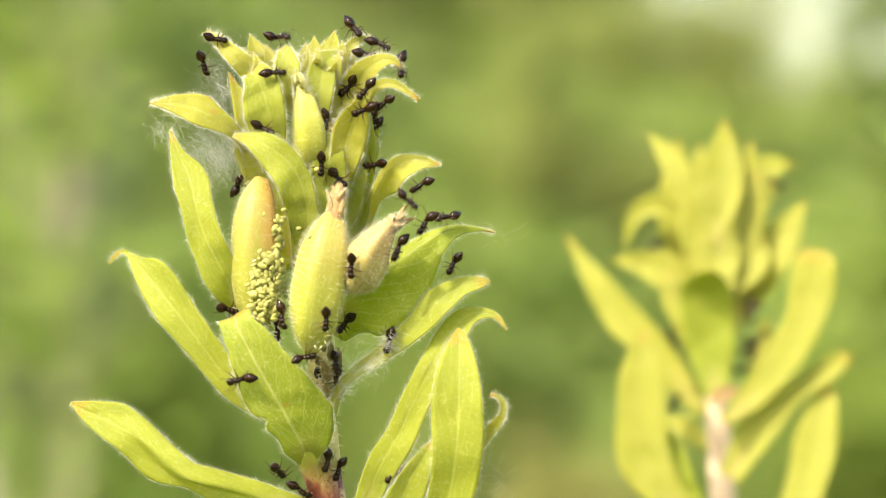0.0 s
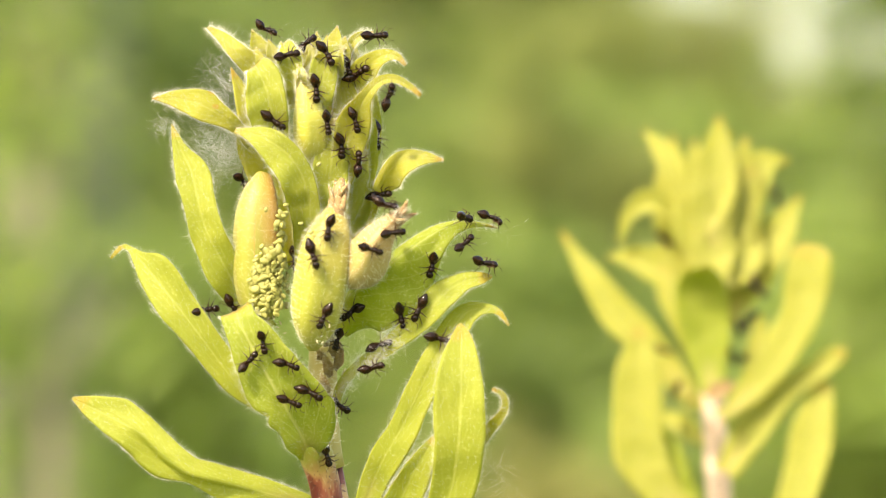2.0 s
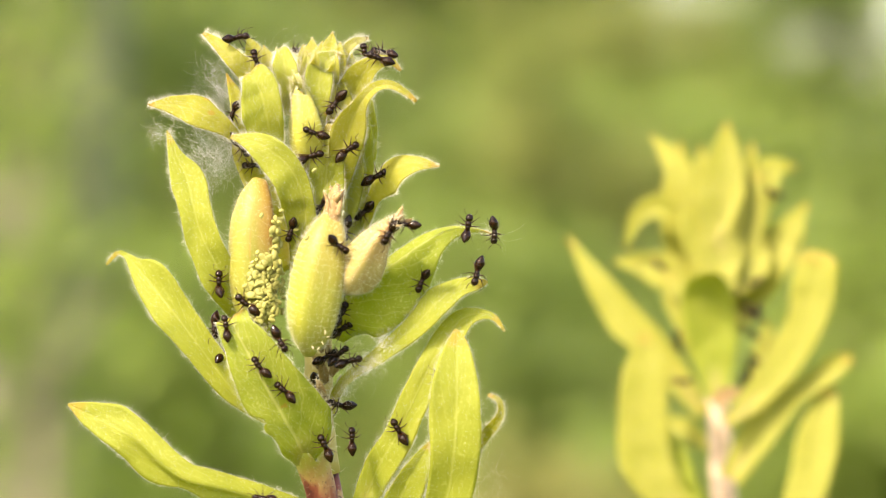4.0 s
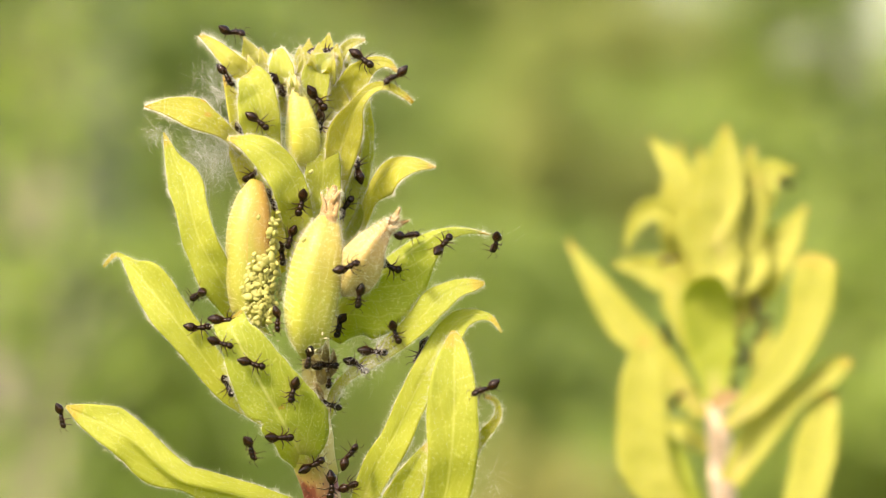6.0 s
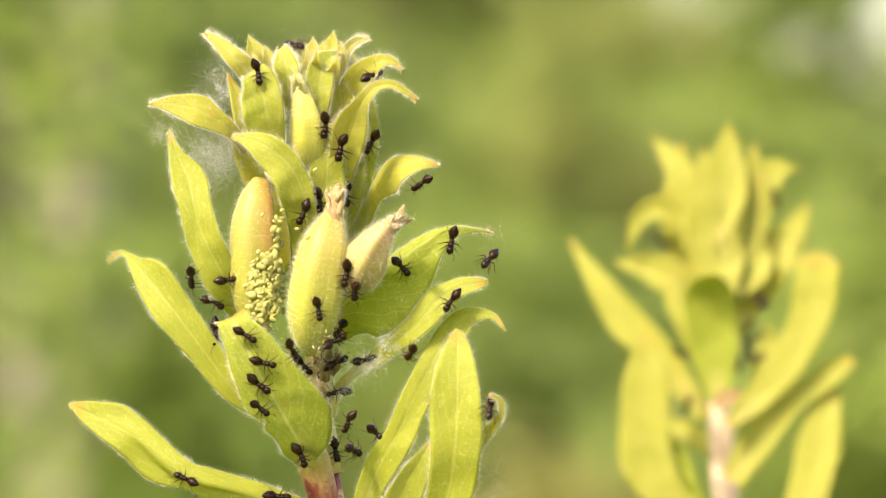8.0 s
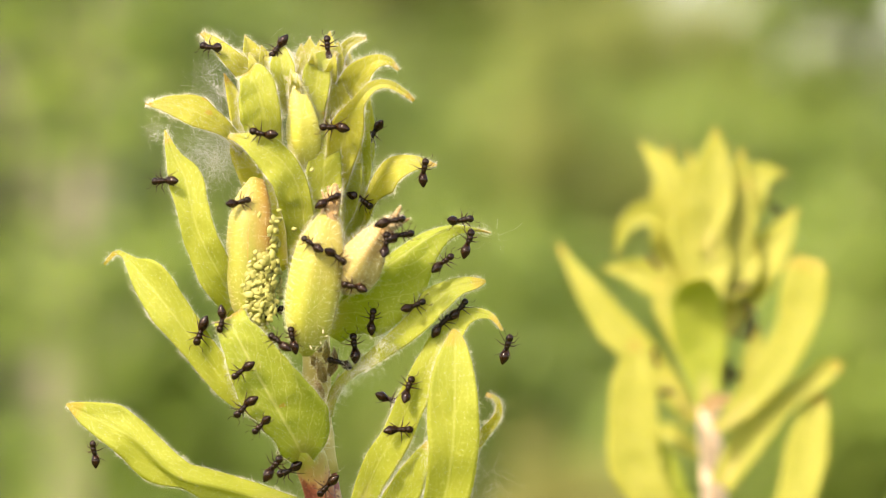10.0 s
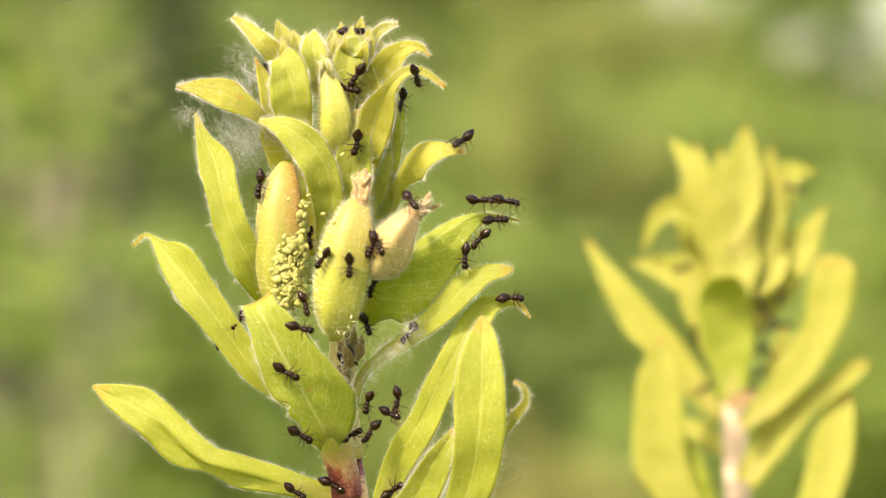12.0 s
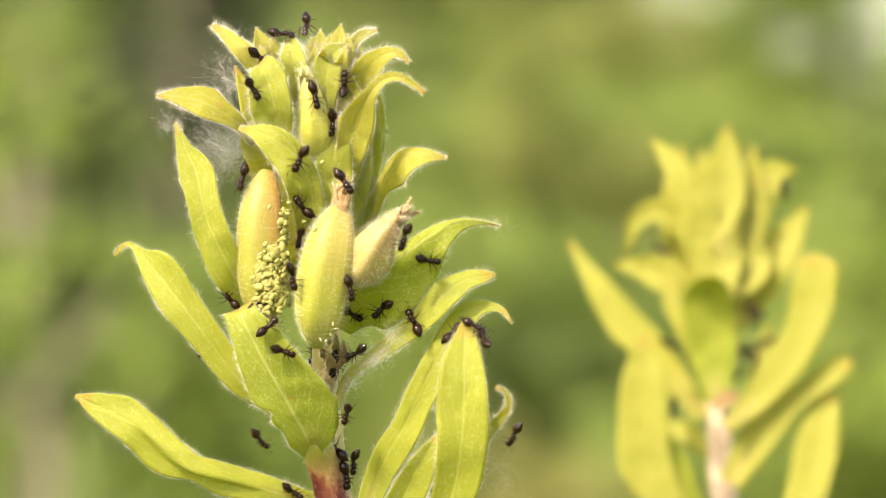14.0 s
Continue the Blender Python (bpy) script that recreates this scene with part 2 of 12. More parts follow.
def curve_through(pts, n):
    """n + 1 points and tangents along a smooth curve through pts."""
    p = [Vector(v) for v in pts]
    p = [p[0] * 2 - p[1]] + p + [p[-1] * 2 - p[-2]]
    spans = [max((p[i + 1] - p[i]).length, 1e-9) for i in range(1, len(p) - 2)]
    total, out = sum(spans), []
    for i in range(n + 1):
        d, k = total * i / n, 0
        while k < len(spans) - 1 and d > spans[k]:
            d -= spans[k]
            k += 1
        t = min(d / spans[k], 1.0)
        a, b, c, e = p[k], p[k + 1], p[k + 2], p[k + 3]
        out.append(0.5 * ((2 * b) + (c - a) * t + (2 * a - 5 * b + 4 * c - e) * t * t + (3 * b - a - 3 * c + e) * t ** 3))
    tang = [(out[min(i + 1, n)] - out[max(i - 1, 0)]).normalized() for i in range(n + 1)]
    return out, tang


def lerp(stops, u):
    if not isinstance(stops, (tuple, list)):
        return stops
    k = u * (len(stops) - 1)
    i = min(int(k), len(stops) - 2)
    return stops[i] + (stops[i + 1] - stops[i]) * (k - i)


def tube(pts, radii, sides=10, n=20, ribs=0.0, rib_count=4, spin=0.0):
    """Vertices, faces and UVs of a round body along pts; radii: stops from start to end."""
    path, tang = curve_through(pts, n)
    verts, faces, uvs = [], [], []
    ref = Vector((0, -1, 0))
    for i, (c, t) in enumerate(zip(path, tang)):
        a = (ref - t * ref.dot(t))
        a = a.normalized() if a.length > 1e-6 else t.orthogonal().normalized()
        b = t.cross(a)
        r = lerp(radii, i / n)
        for j in range(sides):
            w = 2 * math.pi * j / sides
            q = r * (1 + ribs * math.cos(rib_count * (w + spin)))
            verts.append(c + (a * math.cos(w) + b * math.sin(w)) * q)
            uvs.append((i / n, j / sides))
    for i in range(n):
        for j in range(sides):
            k = (j + 1) % sides
            faces.append((i * sides + j, i * sides + k, (i + 1) * sides + k, (i + 1) * sides + j))
    faces.append(tuple(range(sides))[::-1])
    faces.append(tuple(range(n * sides, (n + 1) * sides)))
    return verts, faces, uvs


def strands(roots, material, name, parent, thick=0.00003, label=""):
    """Fine tapering hairs, each (root, way, length, sideways bend), joined as one fluff."""
    verts, faces = [], []
    for root, way, length, bend in roots:
        a = way.orthogonal().normalized()
        b = way.cross(a)
        k = len(verts)
        half = root + way * length * 0.5 + bend * length * 0.12
        tip = root + way * length + bend * length * 0.45
        for j in range(3):
            w = 2.1 * j
            verts.append(root + (a * math.cos(w) + b * math.sin(w)) * thick)
        for j in range(3):
            w = 2.1 * j
            verts.append(half + (a * math.cos(w) + b * math.sin(w)) * thick * 0.7)
        verts.append(tip)
        for j in range(3):
            n = (j + 1) % 3
            faces.append((k + j, k + n, k + 3 + n, k + 3 + j))
            faces.append((k + 3 + j, k + 3 + n, k + 6))
    ob = mesh_object(name, verts, faces, material, parent, label)
    return tagged(ob, kind="stuff")


# ---------------------------------------------------------------- the land
def ease(v):
    v = min(max(v, 0.0), 1.0)
    return v * v * (3 - 2 * v)


def rise(x, y):
    """Height of the ground: level round the plants, then a meadow slope that falls away to one side."""
    crest = 2.7 - 1.45 * ease((x - 0.4) / 0.9)
    roll = 0.05 * math.sin(x * 0.9 + 1) * math.sin(y * 0.7) + 0.10 * math.sin(x * 1.7 + 0.6 * y) * ease((y - 9) / 6)
    return crest * ease((y - 7) / 16) + roll * ease(math.hypot(x, y) - 1.0) * min(1.0, 60 / (1 + abs(x) + abs(y)))


def land():
    """Rough meadow, one sheet out to the horizon."""
    far = [30 * 1.42 ** k for k in range(11)]
    xs = [-v for v in far[::-1]] + [-5 - 2.2 * k for k in range(11, 0, -1)] + [-5 + 0.25 * k for k in range(41)] + [5 + 2.2 * k for k in range(1, 12)] + far
    ys = [-v for v in far[::-1]] + [-6 - 2 * k for k in range(11, 0, -1)] + [-6 + 0.5 * k for k in range(65)] + [26.5 + k for k in range(1, 4)] + [v + 6 for v in far]
    verts = [(x, y, rise(x, y)) for y in ys for x in xs]
    w = len(xs)
    faces = [(j * w + i, j * w + i + 1, (j + 1) * w + i + 1, (j + 1) * w + i) for j in range(len(ys) - 1) for i in range(w - 1)]
    return tagged(mesh_object("ground", verts, faces, MEADOW), "rough sunlit meadow rising to a slope", "ground", kind="structure")


def grass(count, seed):
    """Tall meadow grass, blade by blade, thick towards the shrubs."""
    rng = random.Random(seed)
    verts, faces = [], []
    for k in range(count):
        y = 0.6 + 13 * rng.random() ** 0.8
        x = rng.uniform(-1, 1) * (0.5 + 0.35 * y)
        if k % 2:
            reach, way = 0.7 + 5.5 * rng.random() ** 0.7, rng.uniform(0, 6.3)
            x, y = reach * math.cos(way), reach * math.sin(way)
        if math.hypot(x - 0.03, y - 0.05) < 0.35 or math.hypot(x, y + REACH) < 0.3:
            continue
        h = rng.uniform(0.22, 0.62) * (0.7 + 0.06 * y if y < 5 else 1.0)
        lean, turn, w = rng.uniform(0.05, 0.5) * h, rng.uniform(0, 6.3), rng.uniform(0.002, 0.005)
        dx, dy = math.cos(turn), math.sin(turn)
        b = len(verts)
        for u in (0.0, 0.5, 1.0):
            cx, cy, cz = x + dx * lean * u * u, y + dy * lean * u * u, h * u - 0.03 + rise(x, y)
            ww = w * (1 - u * 0.9)
            verts += [(cx - dy * ww, cy + dx * ww, cz), (cx + dy * ww, cy - dx * ww, cz)]
        faces += [(b, b + 1, b + 3, b + 2), (b + 2, b + 3, b + 5, b + 4)]
    return tagged(mesh_object("grass", verts, faces, GRASS), "tall meadow grass, green and straw-coloured", "grass", kind="stuff")


def shrub(name, at, height, spread, leaf_size, leaves, seed, material, bark, label, category, bare=0.25, gaps=(), girth=1.0):
    """Trunk, limbs and a crown of single leaves that gather in clumps along the twigs. gaps: balls free of leaves, (x, y, z, r)."""
    rng = random.Random(seed)
    thing = tagged(new(name), label, category)
    thing.location = (at[0], at[1], rise(at[0], at[1]))
    bpy.context.view_layer.update()
    r0 = (0.006 + height * 0.009) * girth
    verts, faces, uvs = tube([Vector((0, 0, -0.1)), Vector((0.02, 0, height * 0.3)), Vector((-0.04 * spread, 0.03, height * 0.62)), Vector((0.02, 0, height * 0.9))],
                             [r0 * 1.3, r0, r0 * 0.6, r0 * 0.2], 9, 14)
    mesh_object("trunk", verts, faces, bark, thing)
    tips = []
    limbs = 16 if leaves > 2000 else 7
    for k in range(limbs):
        u = bare * 0.7 + (0.95 - bare * 0.7) * (k + rng.random()) / limbs
        start = Vector((rng.uniform(-0.02, 0.02), 0, height * u * 0.85))
        w = k * 2.4 + rng.uniform(-0.5, 0.5)
        far = spread * (0.55 + 0.45 * math.sin(math.pi * min(1, 0.25 + u * 0.75))) * rng.uniform(0.7, 1.1)
        end = Vector((math.cos(w) * far, math.sin(w) * far, height * min(1.02, u * 0.85 + rng.uniform(0.08, 0.3))))
        mid = start.lerp(end, 0.55) + Vector((0, 0, 0.05 * height))
        v, f, q = tube([start, mid, end], [r0 * 0.42, r0 * 0.25, r0 * 0.08], 6, 8)
        mesh_object("limb", v, f, bark, thing)
        path, _ = curve_through([start, mid, end], 12)
        tips += [(p, 0.35 + 0.65 * i / 12) for i, p in enumerate(path) if i > 3]
    clumps = []
    for k in range(len(tips) * 3):
        p, u = tips[k % len(tips)]
        c = p + Vector([rng.gauss(0, 0.16 * spread) for _ in range(2)] + [rng.gauss(0, 0.07 * height)])
        if c.z > height * bare * 0.5:
            clumps.append((c, rng.uniform(0.06, 0.15) * spread))
    verts, faces = [], []
    for k in range(leaves):
        c, r = clumps[rng.randrange(len(clumps))]
        p = c + Vector([rng.gauss(0, 0.6 * r) for _ in range(3)])
        if p.z < 0.02 or any((p - Vector(g[:3])).length < g[3] for g in gaps):
            continue
        n = Vector((rng.gauss(0, 0.7), rng.gauss(-0.2, 0.7), 0.8 + rng.random())).normalized()
        a = n.orthogonal().normalized()
        a = (Matrix.Rotation(rng.uniform(0, 6.3), 3, n) @ a)
        b = n.cross(a)
        s = leaf_size * rng.uniform(0.6, 1.25)
        i = len(verts)
        verts += [p, p + a * s * 0.5 + b * s * 0.26 + n * s * 0.08, p + a * s - n * s * 0.08, p + a * s * 0.5 - b * s * 0.26 + n * s * 0.08, p + a * s * 0.5]
        faces += [(i, i + 4, i + 1), (i + 4, i + 2, i + 1), (i, i + 3, i + 4), (i + 4, i + 3, i + 2)]
    tagged(mesh_object("crown", verts, faces, material, thing, smooth=False), kind="stuff")
    return thing


land()
grass(24000, 5)
SHRUB = ("leafy sunlit green shrub at the meadow's edge", "shrub")
SHRUBS = [
    # an added shrub, there only to darken the left background
    shrub("shrub", (-0.50, 5.0, 0), 2.0, 0.11, 0.042, 3400, 11, CROWN_SHADE, BARK, "slender near-black shrub added to darken the left background", "shrub", bare=0.7),
    shrub("shrub", (0.80, 5.0, 0), 1.02, 0.55, 0.05, 12000, 13, CROWN, BARK, *SHRUB),
    shrub("shrub", (-0.60, 8.6, 0), 1.5, 0.8, 0.06, 9000, 14, CROWN_DARK, BARK, *SHRUB),
    shrub("shrub", (0.35, 9.4, 0), 1.1, 0.7, 0.06, 9000, 27, CROWN, BARK, *SHRUB),
    shrub("shrub", (-1.7, 13.5, 0), 1.5, 0.9, 0.07, 8000, 17, CROWN_DARK, BARK, *SHRUB),
    shrub("shrub", (-0.5, 15.5, 0), 1.2, 0.9, 0.07, 8000, 18, CROWN_FAR, BARK, *SHRUB),
    shrub("shrub", (0.70, 14.0, 0), 0.8, 0.7, 0.07, 8000, 19, CROWN_FAR, BARK, *SHRUB),
    shrub("shrub", (1.60, 8.2, 0), 2.4, 0.60, 0.06, 10000, 15, CROWN, BARK, *SHRUB),
]
# second added darkening shrub, at the left edge of the view
SHRUBS.append(shrub("shrub", (-0.735, 5.3, 0), 1.9, 0.20, 0.045, 7500, 37, CROWN_SHADE, BARK, "slender near-black shrub added to darken the left background", "shrub", bare=0.36))
SHRUBS.append(shrub("shrub", (-0.48, 7.5, 0), 0.78, 0.5, 0.05, 8000, 43, CROWN, BARK, *SHRUB))
SHRUBS.append(shrub("shrub", (-0.78, 6.8, 0), 0.98, 0.4, 0.05, 5000, 47, CROWN, BARK, *SHRUB))
SHRUBS.append(shrub("shrub", (1.22, 15.0, 0), 1.6, 0.7, 0.07, 1300, 49, CROWN_FAR, BARK, "thin young shrub with sparse sunlit leaves", "shrub"))
SHRUBS.append(shrub("shrub", (0.83, 7.6, 0), 1.14, 0.24, 0.05, 5000, 57, CROWN_MID, BARK, "dense dark green shrub at the meadow's edge", "shrub"))
SHRUBS.append(shrub("shrub", (0.30, 8.4, 0), 1.22, 0.36, 0.05, 4500, 59, CROWN_FAR, BARK, *SHRUB))
SHRUBS.append(shrub("shrub", (0.175, 5.6, 0), 0.80, 0.2, 0.042, 3500, 61, CROWN_DARK, BARK, *SHRUB))
SHRUBS.append(shrub("shrub", (-0.297, 4.2, 0), 0.80, 0.17, 0.036, 4500, 63, CROWN, BARK, *SHRUB))
SHRUBS.append(shrub("shrub", (0.155, 4.6, 0), 0.63, 0.15, 0.035, 2600, 65, CROWN_TAN, BARK, "low shrub with dry straw-coloured leaves", "shrub"))
SHRUBS.append(shrub("shrub", (0.68, 6.2, 0), 0.87, 0.16, 0.042, 3000, 67, CROWN_MID, BARK, "dense dark green shrub at the meadow's edge", "shrub"))
SHRUBS.append(shrub("shrub", (0.12, 6.2, 0), 0.66, 0.3, 0.045, 4000, 53, CROWN_FAR, BARK, "low bushy shrub on the meadow slope", "shrub"))
SHRUBS.append(shrub("shrub", (0.98, 10.2, 0), 1.9, 0.46, 0.055, 6500, 29, CROWN, BARK, "thin young shrub with sparse sunlit leaves", "shrub"))
SHRUBS.append(shrub("shrub", (-0.45, 4.3, 0), 1.45, 0.30, 0.045, 1500, 33, CROWN, BARK, "thin young shrub with sparse sunlit leaves", "shrub"))
SHRUBS.append(shrub("shrub", (0.22, 7.2, 0), 0.98, 0.42, 0.05, 7000, 35, CROWN, BARK, *SHRUB))
SHRUBS.append(shrub("shrub", (0.38, 16.5, 0), 1.2, 0.9, 0.07, 7000, 31, CROWN_DARK, BARK, *SHRUB))
rng = random.Random(41)
for k in range(12):
    y = rng.uniform(11, 20)
    SHRUBS.append(shrub("shrub", (rng.uniform(-0.095, 0.06) * y + 0.02 * y * (k % 2), y, 0), rng.uniform(0.35, 0.75), rng.uniform(0.35, 0.6), 0.06, 1500, 50 + k,
                        (CROWN_DARK, CROWN_FAR, CROWN)[k % 3], BARK, "low bushy shrub on the meadow slope", "shrub"))
TREE = ("broad-crowned deciduous tree at the edge of the wood", "tree")
shrub("tree", (-0.55, 5.9, 0), 9, 1.5, 0.16, 5000, 21, CROWN_FAR, BARK_GREY, "pale-barked tree with its crown high above the meadow", "tree", bare=0.95, girth=0.5)
shrub("tree", (6.2, 20, 0), 8, 2.8, 0.16, 10000, 23, CROWN_FAR, BARK, *TREE, bare=0.1)
shrub("tree", (-7.0, 21, 0), 9, 3.2, 0.18, 9000, 24, CROWN_FAR, BARK, *TREE, bare=0.1)
shrub("tree", (11.5, 22, 0), 9, 3.2, 0.18, 9000, 25, CROWN_FAR, BARK, *TREE, bare=0.1)


# ---------------------------------------------------------------- plant kinds
def outline(u, peak, tip, foot):
    """Half width of a blade from its base (u = 0) to its tip, 1 at the widest place."""
    if u < peak:
        return max(math.sin(math.pi / 2 * u / peak), 0.0) ** foot
    return max(math.cos(math.pi / 2 * (u - peak) / (1 - peak)), 0.0) ** tip


def between(pts, values, n):
    """n + 1 values, smooth from row to row, in step with curve_through(pts, n)."""
    p = [Vector(v) for v in pts]
    spans = [max((p[i + 1] - p[i]).length, 1e-9) for i in range(len(p) - 1)]
    w = [2 * values[0] - values[1]] + list(values) + [2 * values[-1] - values[-2]]
    total, out = sum(spans), []
    for i in range(n + 1):
        d, k = total * i / n, 0
        while k < len(spans) - 1 and d > spans[k]:
            d -= spans[k]
            k += 1
        t = min(d / spans[k], 1.0)
        a, b, c, e = w[k:k + 4]
        out.append(max(0.5 * ((2 * b) + (c - a) * t + (2 * a - 5 * b + 4 * c - e) * t * t + (3 * b - a - 3 * c + e) * t ** 3), 0.6))
    return out


def leaf(plant, pts, width=0.0, roll=0.0, fold=20.0, peak=0.5, tip=1.0, foot=0.8, skew=0.0, base=0.22, wave=0.10, crumple=0.10, material=None,
         name="leaf", hair=1.0, label="", rng=None, steps=30, notch=None, fold_left=None, overhang=0.0):
    """One blade along pts (grid x, grid y, depth mm), from its foot to its tip. width: widest, in grid units; roll: degrees by which
    it turns its face away, foot to tip; fold: degrees by which its halves rise towards the face; skew: which half is wider.
    overhang: metres by which the left half drops behind the midrib half way along. Rows of five also give the half widths to the left and right of the midrib, as its outline shows them."""
    halves = None
    if len(pts[0]) == 5:
        steps = 44
        rows = [spot(*p[:3]) for p in pts]
        halves = [between(rows, [p[i] for p in pts], steps) for i in (3, 4)]
        pts = [p[:3] for p in pts]
    rng = rng or random.Random(int(pts[-1][0] * 7 + pts[-1][1]))
    origin = plant.matrix_world.translation
    path, tang = curve_through([spot(*p) - origin for p in pts], steps)
    scale = UNIT * (REACH + pts[len(pts) // 2][2] * 0.001) / REACH
    across = 12 if halves else 8
    view = Vector((0, 1, 0))
    tops, lows, uvs, edge = [], [], [], []
    phase, phase2 = rng.uniform(0, 6), rng.uniform(0, 6)
    side = None
    for i, (c, t) in enumerate(zip(path, tang)):
        u = i / steps
        s = t.cross(view)
        if s.length < 0.15:
            s = side or t.orthogonal()
        s.normalize()
        if side and s.dot(side) < 0:
            s = -s
        side = s
        n = s.cross(t)
        if n.y > 0:
            n = -n
        r = radians(lerp(roll, u))
        s2 = s * math.cos(r) + n * math.sin(r)
        n2 = n * math.cos(r) - s * math.sin(r)
        w = max(outline(u, peak, tip, foot), base * (1 - u) ** 0.5 * (1 - 0.5 * u), 0.015) * width * 0.5 * scale
        f_right = radians(lerp(fold, u))
        f_left = radians(lerp(fold if fold_left is None else fold_left, u))
        for j in range(across + 1):
            v = -1 + 2 * j / across
            f = f_left if v > 0 else f_right
            if halves:
                w = halves[0 if v > 0 else 1][i] * scale / max(math.cos(f + r if v > 0 else f - r), 0.35)
            h = w * (1 + skew * (1 if v > 0 else -1)) * (1 + (0.06 if halves else 0.13) * noise.noise(Vector((u * (16 if halves else 9), phase + (3 if v > 0 else 0), 0.5))))
            if notch and v * notch[1] > 0:
                h *= 1 - notch[2] * math.exp(-((u - notch[0]) / 0.03) ** 2)
            ripple = wave * w * (math.sin(u * 13 + phase) * v + 0.6 * math.sin(u * 23 + phase2 + 2 * v) * v * v)
            bulge = (0.010 if halves else 0.035) * w * math.sin(u * 40 + abs(v) * 5) * (1 - abs(v)) * 2
            q = c + s2 * (h * v * math.cos(f)) + n2 * (h * math.sin(f) * (0.45 * abs(v) + 0.55 * v * v) + ripple + bulge)
            q += n2 * (noise.noise(q * 420 + Vector((phase, 0, 0))) * crumple * w + noise.noise(q * 1500) * 0.00010 * (1 - abs(v)))
            if v > 0:
                q -= n2 * overhang * min(v * 6, 1.0) * math.sin(math.pi * min(max((u - 0.22) / 0.56, 0.0), 1.0))
            keel = 0.00018 if j == across // 2 else 0.0
            thick = 0.00013 * (0.4 + 0.6 * (1 - abs(v)))
            tops.append(q + n2 * (thick - keel * 0.6))
            lows.append(q - n2 * (thick + keel))
            uvs.append((u, 0.5 + 0.5 * v))
            if abs(v) > 0.99:
                edge.append((q, (s2 * v * math.cos(f) + n2 * math.sin(f)), t, u))
    m = across + 1
    count = len(tops)
    faces = []
    for i in range(steps):
        for j in range(across):
            a, b, c, d = i * m + j, i * m + j + 1, (i + 1) * m + j + 1, (i + 1) * m + j
            faces.append((a, b, c, d))
            faces.append((count + d, count + c, count + b, count + a))
        for j in (0, across):
            a, d = i * m + j, (i + 1) * m + j
            quad = (a, d, count + d, count + a)
            faces.append(quad if j == 0 else quad[::-1])
    for i in (0, steps):
        for j in range(across):
            a, b = i * m + j, i * m + j + 1
            quad = (a, count + a, count + b, b)
            faces.append(quad if i == 0 else quad[::-1])
    blade = mesh_object(name, tops + lows, faces, material or LEAF, plant, label, uvs + uvs)
    if hair:
        roots = []
        for (q, out, t, u), (q2, out2, t2, u2) in zip(edge[:-2], edge[2:]):
            tuft = 0.3 + 1.9 * abs(noise.noise(q * 700)) + 0.8 * abs(noise.noise(q * 2600))
            for k in range(int((19 if halves else 12) * hair * tuft)):
                f = rng.random()
                way = (out + t * rng.uniform(-0.1, 0.9) + Vector([rng.uniform(-0.5, 0.5) for _ in range(3)])).normalized()
                roots.append((q.lerp(q2, f), way, rng.uniform(0.0002, 0.0008) * rng.uniform(0.3, 1.3) * (0.7 + 0.4 * tuft), Vector([rng.uniform(-1, 1) for _ in range(3)])))
        for k in range(int((1300 if halves else 600) * hair)):
            a = rng.randrange(steps) * m + rng.randrange(across)
            root = tops[a].lerp(tops[a + 1], rng.random()).lerp(tops[a + m].lerp(tops[a + m + 1], rng.random()), rng.random())
            way = Vector([rng.uniform(-1, 1) for _ in range(3)]) + Vector((0, -1.2, 0.3))
            roots.append((root, way.normalized(), rng.uniform(0.00012, 0.00036), Vector((rng.uniform(-1, 1), 0, 0))))
        strands(roots, DOWN, "leaf_hair", blade, 0.0000078, "fine white downy hairs")
    return blade


def pod(plant, pts, radii, material, name="seed_pod", label="", hair=1.0, ribs=0.05, spin=0.4, dry_tip=None):
    """A swollen, four-ribbed pod along pts, downy, with the dried remains of the flower on its tip."""
    rng = random.Random(int(pts[0][0] * 3 + pts[0][1]))
    origin = plant.matrix_world.translation
    verts, faces, uvs = tube([spot(*p) - origin for p in pts], [r * UNIT for r in radii], 24, 26, ribs, 4, spin)
    body = mesh_object(name, verts, faces, material, plant, label, uvs)
    roots = []
    for k in range(int(2000 * hair)):
        i = rng.randrange(2, 26)
        j = rng.randrange(24)
        v = verts[i * 24 + j].lerp(verts[(i - 1) * 24 + (j + 1) % 24], rng.random()).lerp(verts[i * 24 + (j + 1) % 24], rng.random())
        centre = sum((verts[i * 24 + q] for q in (0, 6, 12, 18)), Vector()) / 4
        out = (v - centre).normalized()
        way = (out + Vector((rng.uniform(-0.5, 0.5), rng.uniform(-0.5, 0.5), rng.uniform(-0.2, 0.8)))).normalized()
        roots.append((v, way, rng.uniform(0.0003, 0.0009), Vector([rng.uniform(-1, 1) for _ in range(3)])))
    strands(roots, DOWN, "pod_hair", body, 0.0000080, "fine white downy hairs")
    for tail in dry_tip or ():
        tv, tf, tu = tube([spot(*p) - origin for p in tail[:-1]], [r * UNIT for r in tail[-1]], 7, 8)
        style = mesh_object("dried_style", tv, tf, DRY, body, "withered brown flower remains", tu)
        fuzz = [(rng.choice(tv), Vector([rng.uniform(-1, 1) for _ in range(3)]).normalized(), rng.uniform(0.0003, 0.0009), Vector((rng.uniform(-1, 1), 0, rng.uniform(-1, 1)))) for _ in range(130)]
        strands(fuzz, DOWN, "fuzz", style, 0.0000115)
    return body


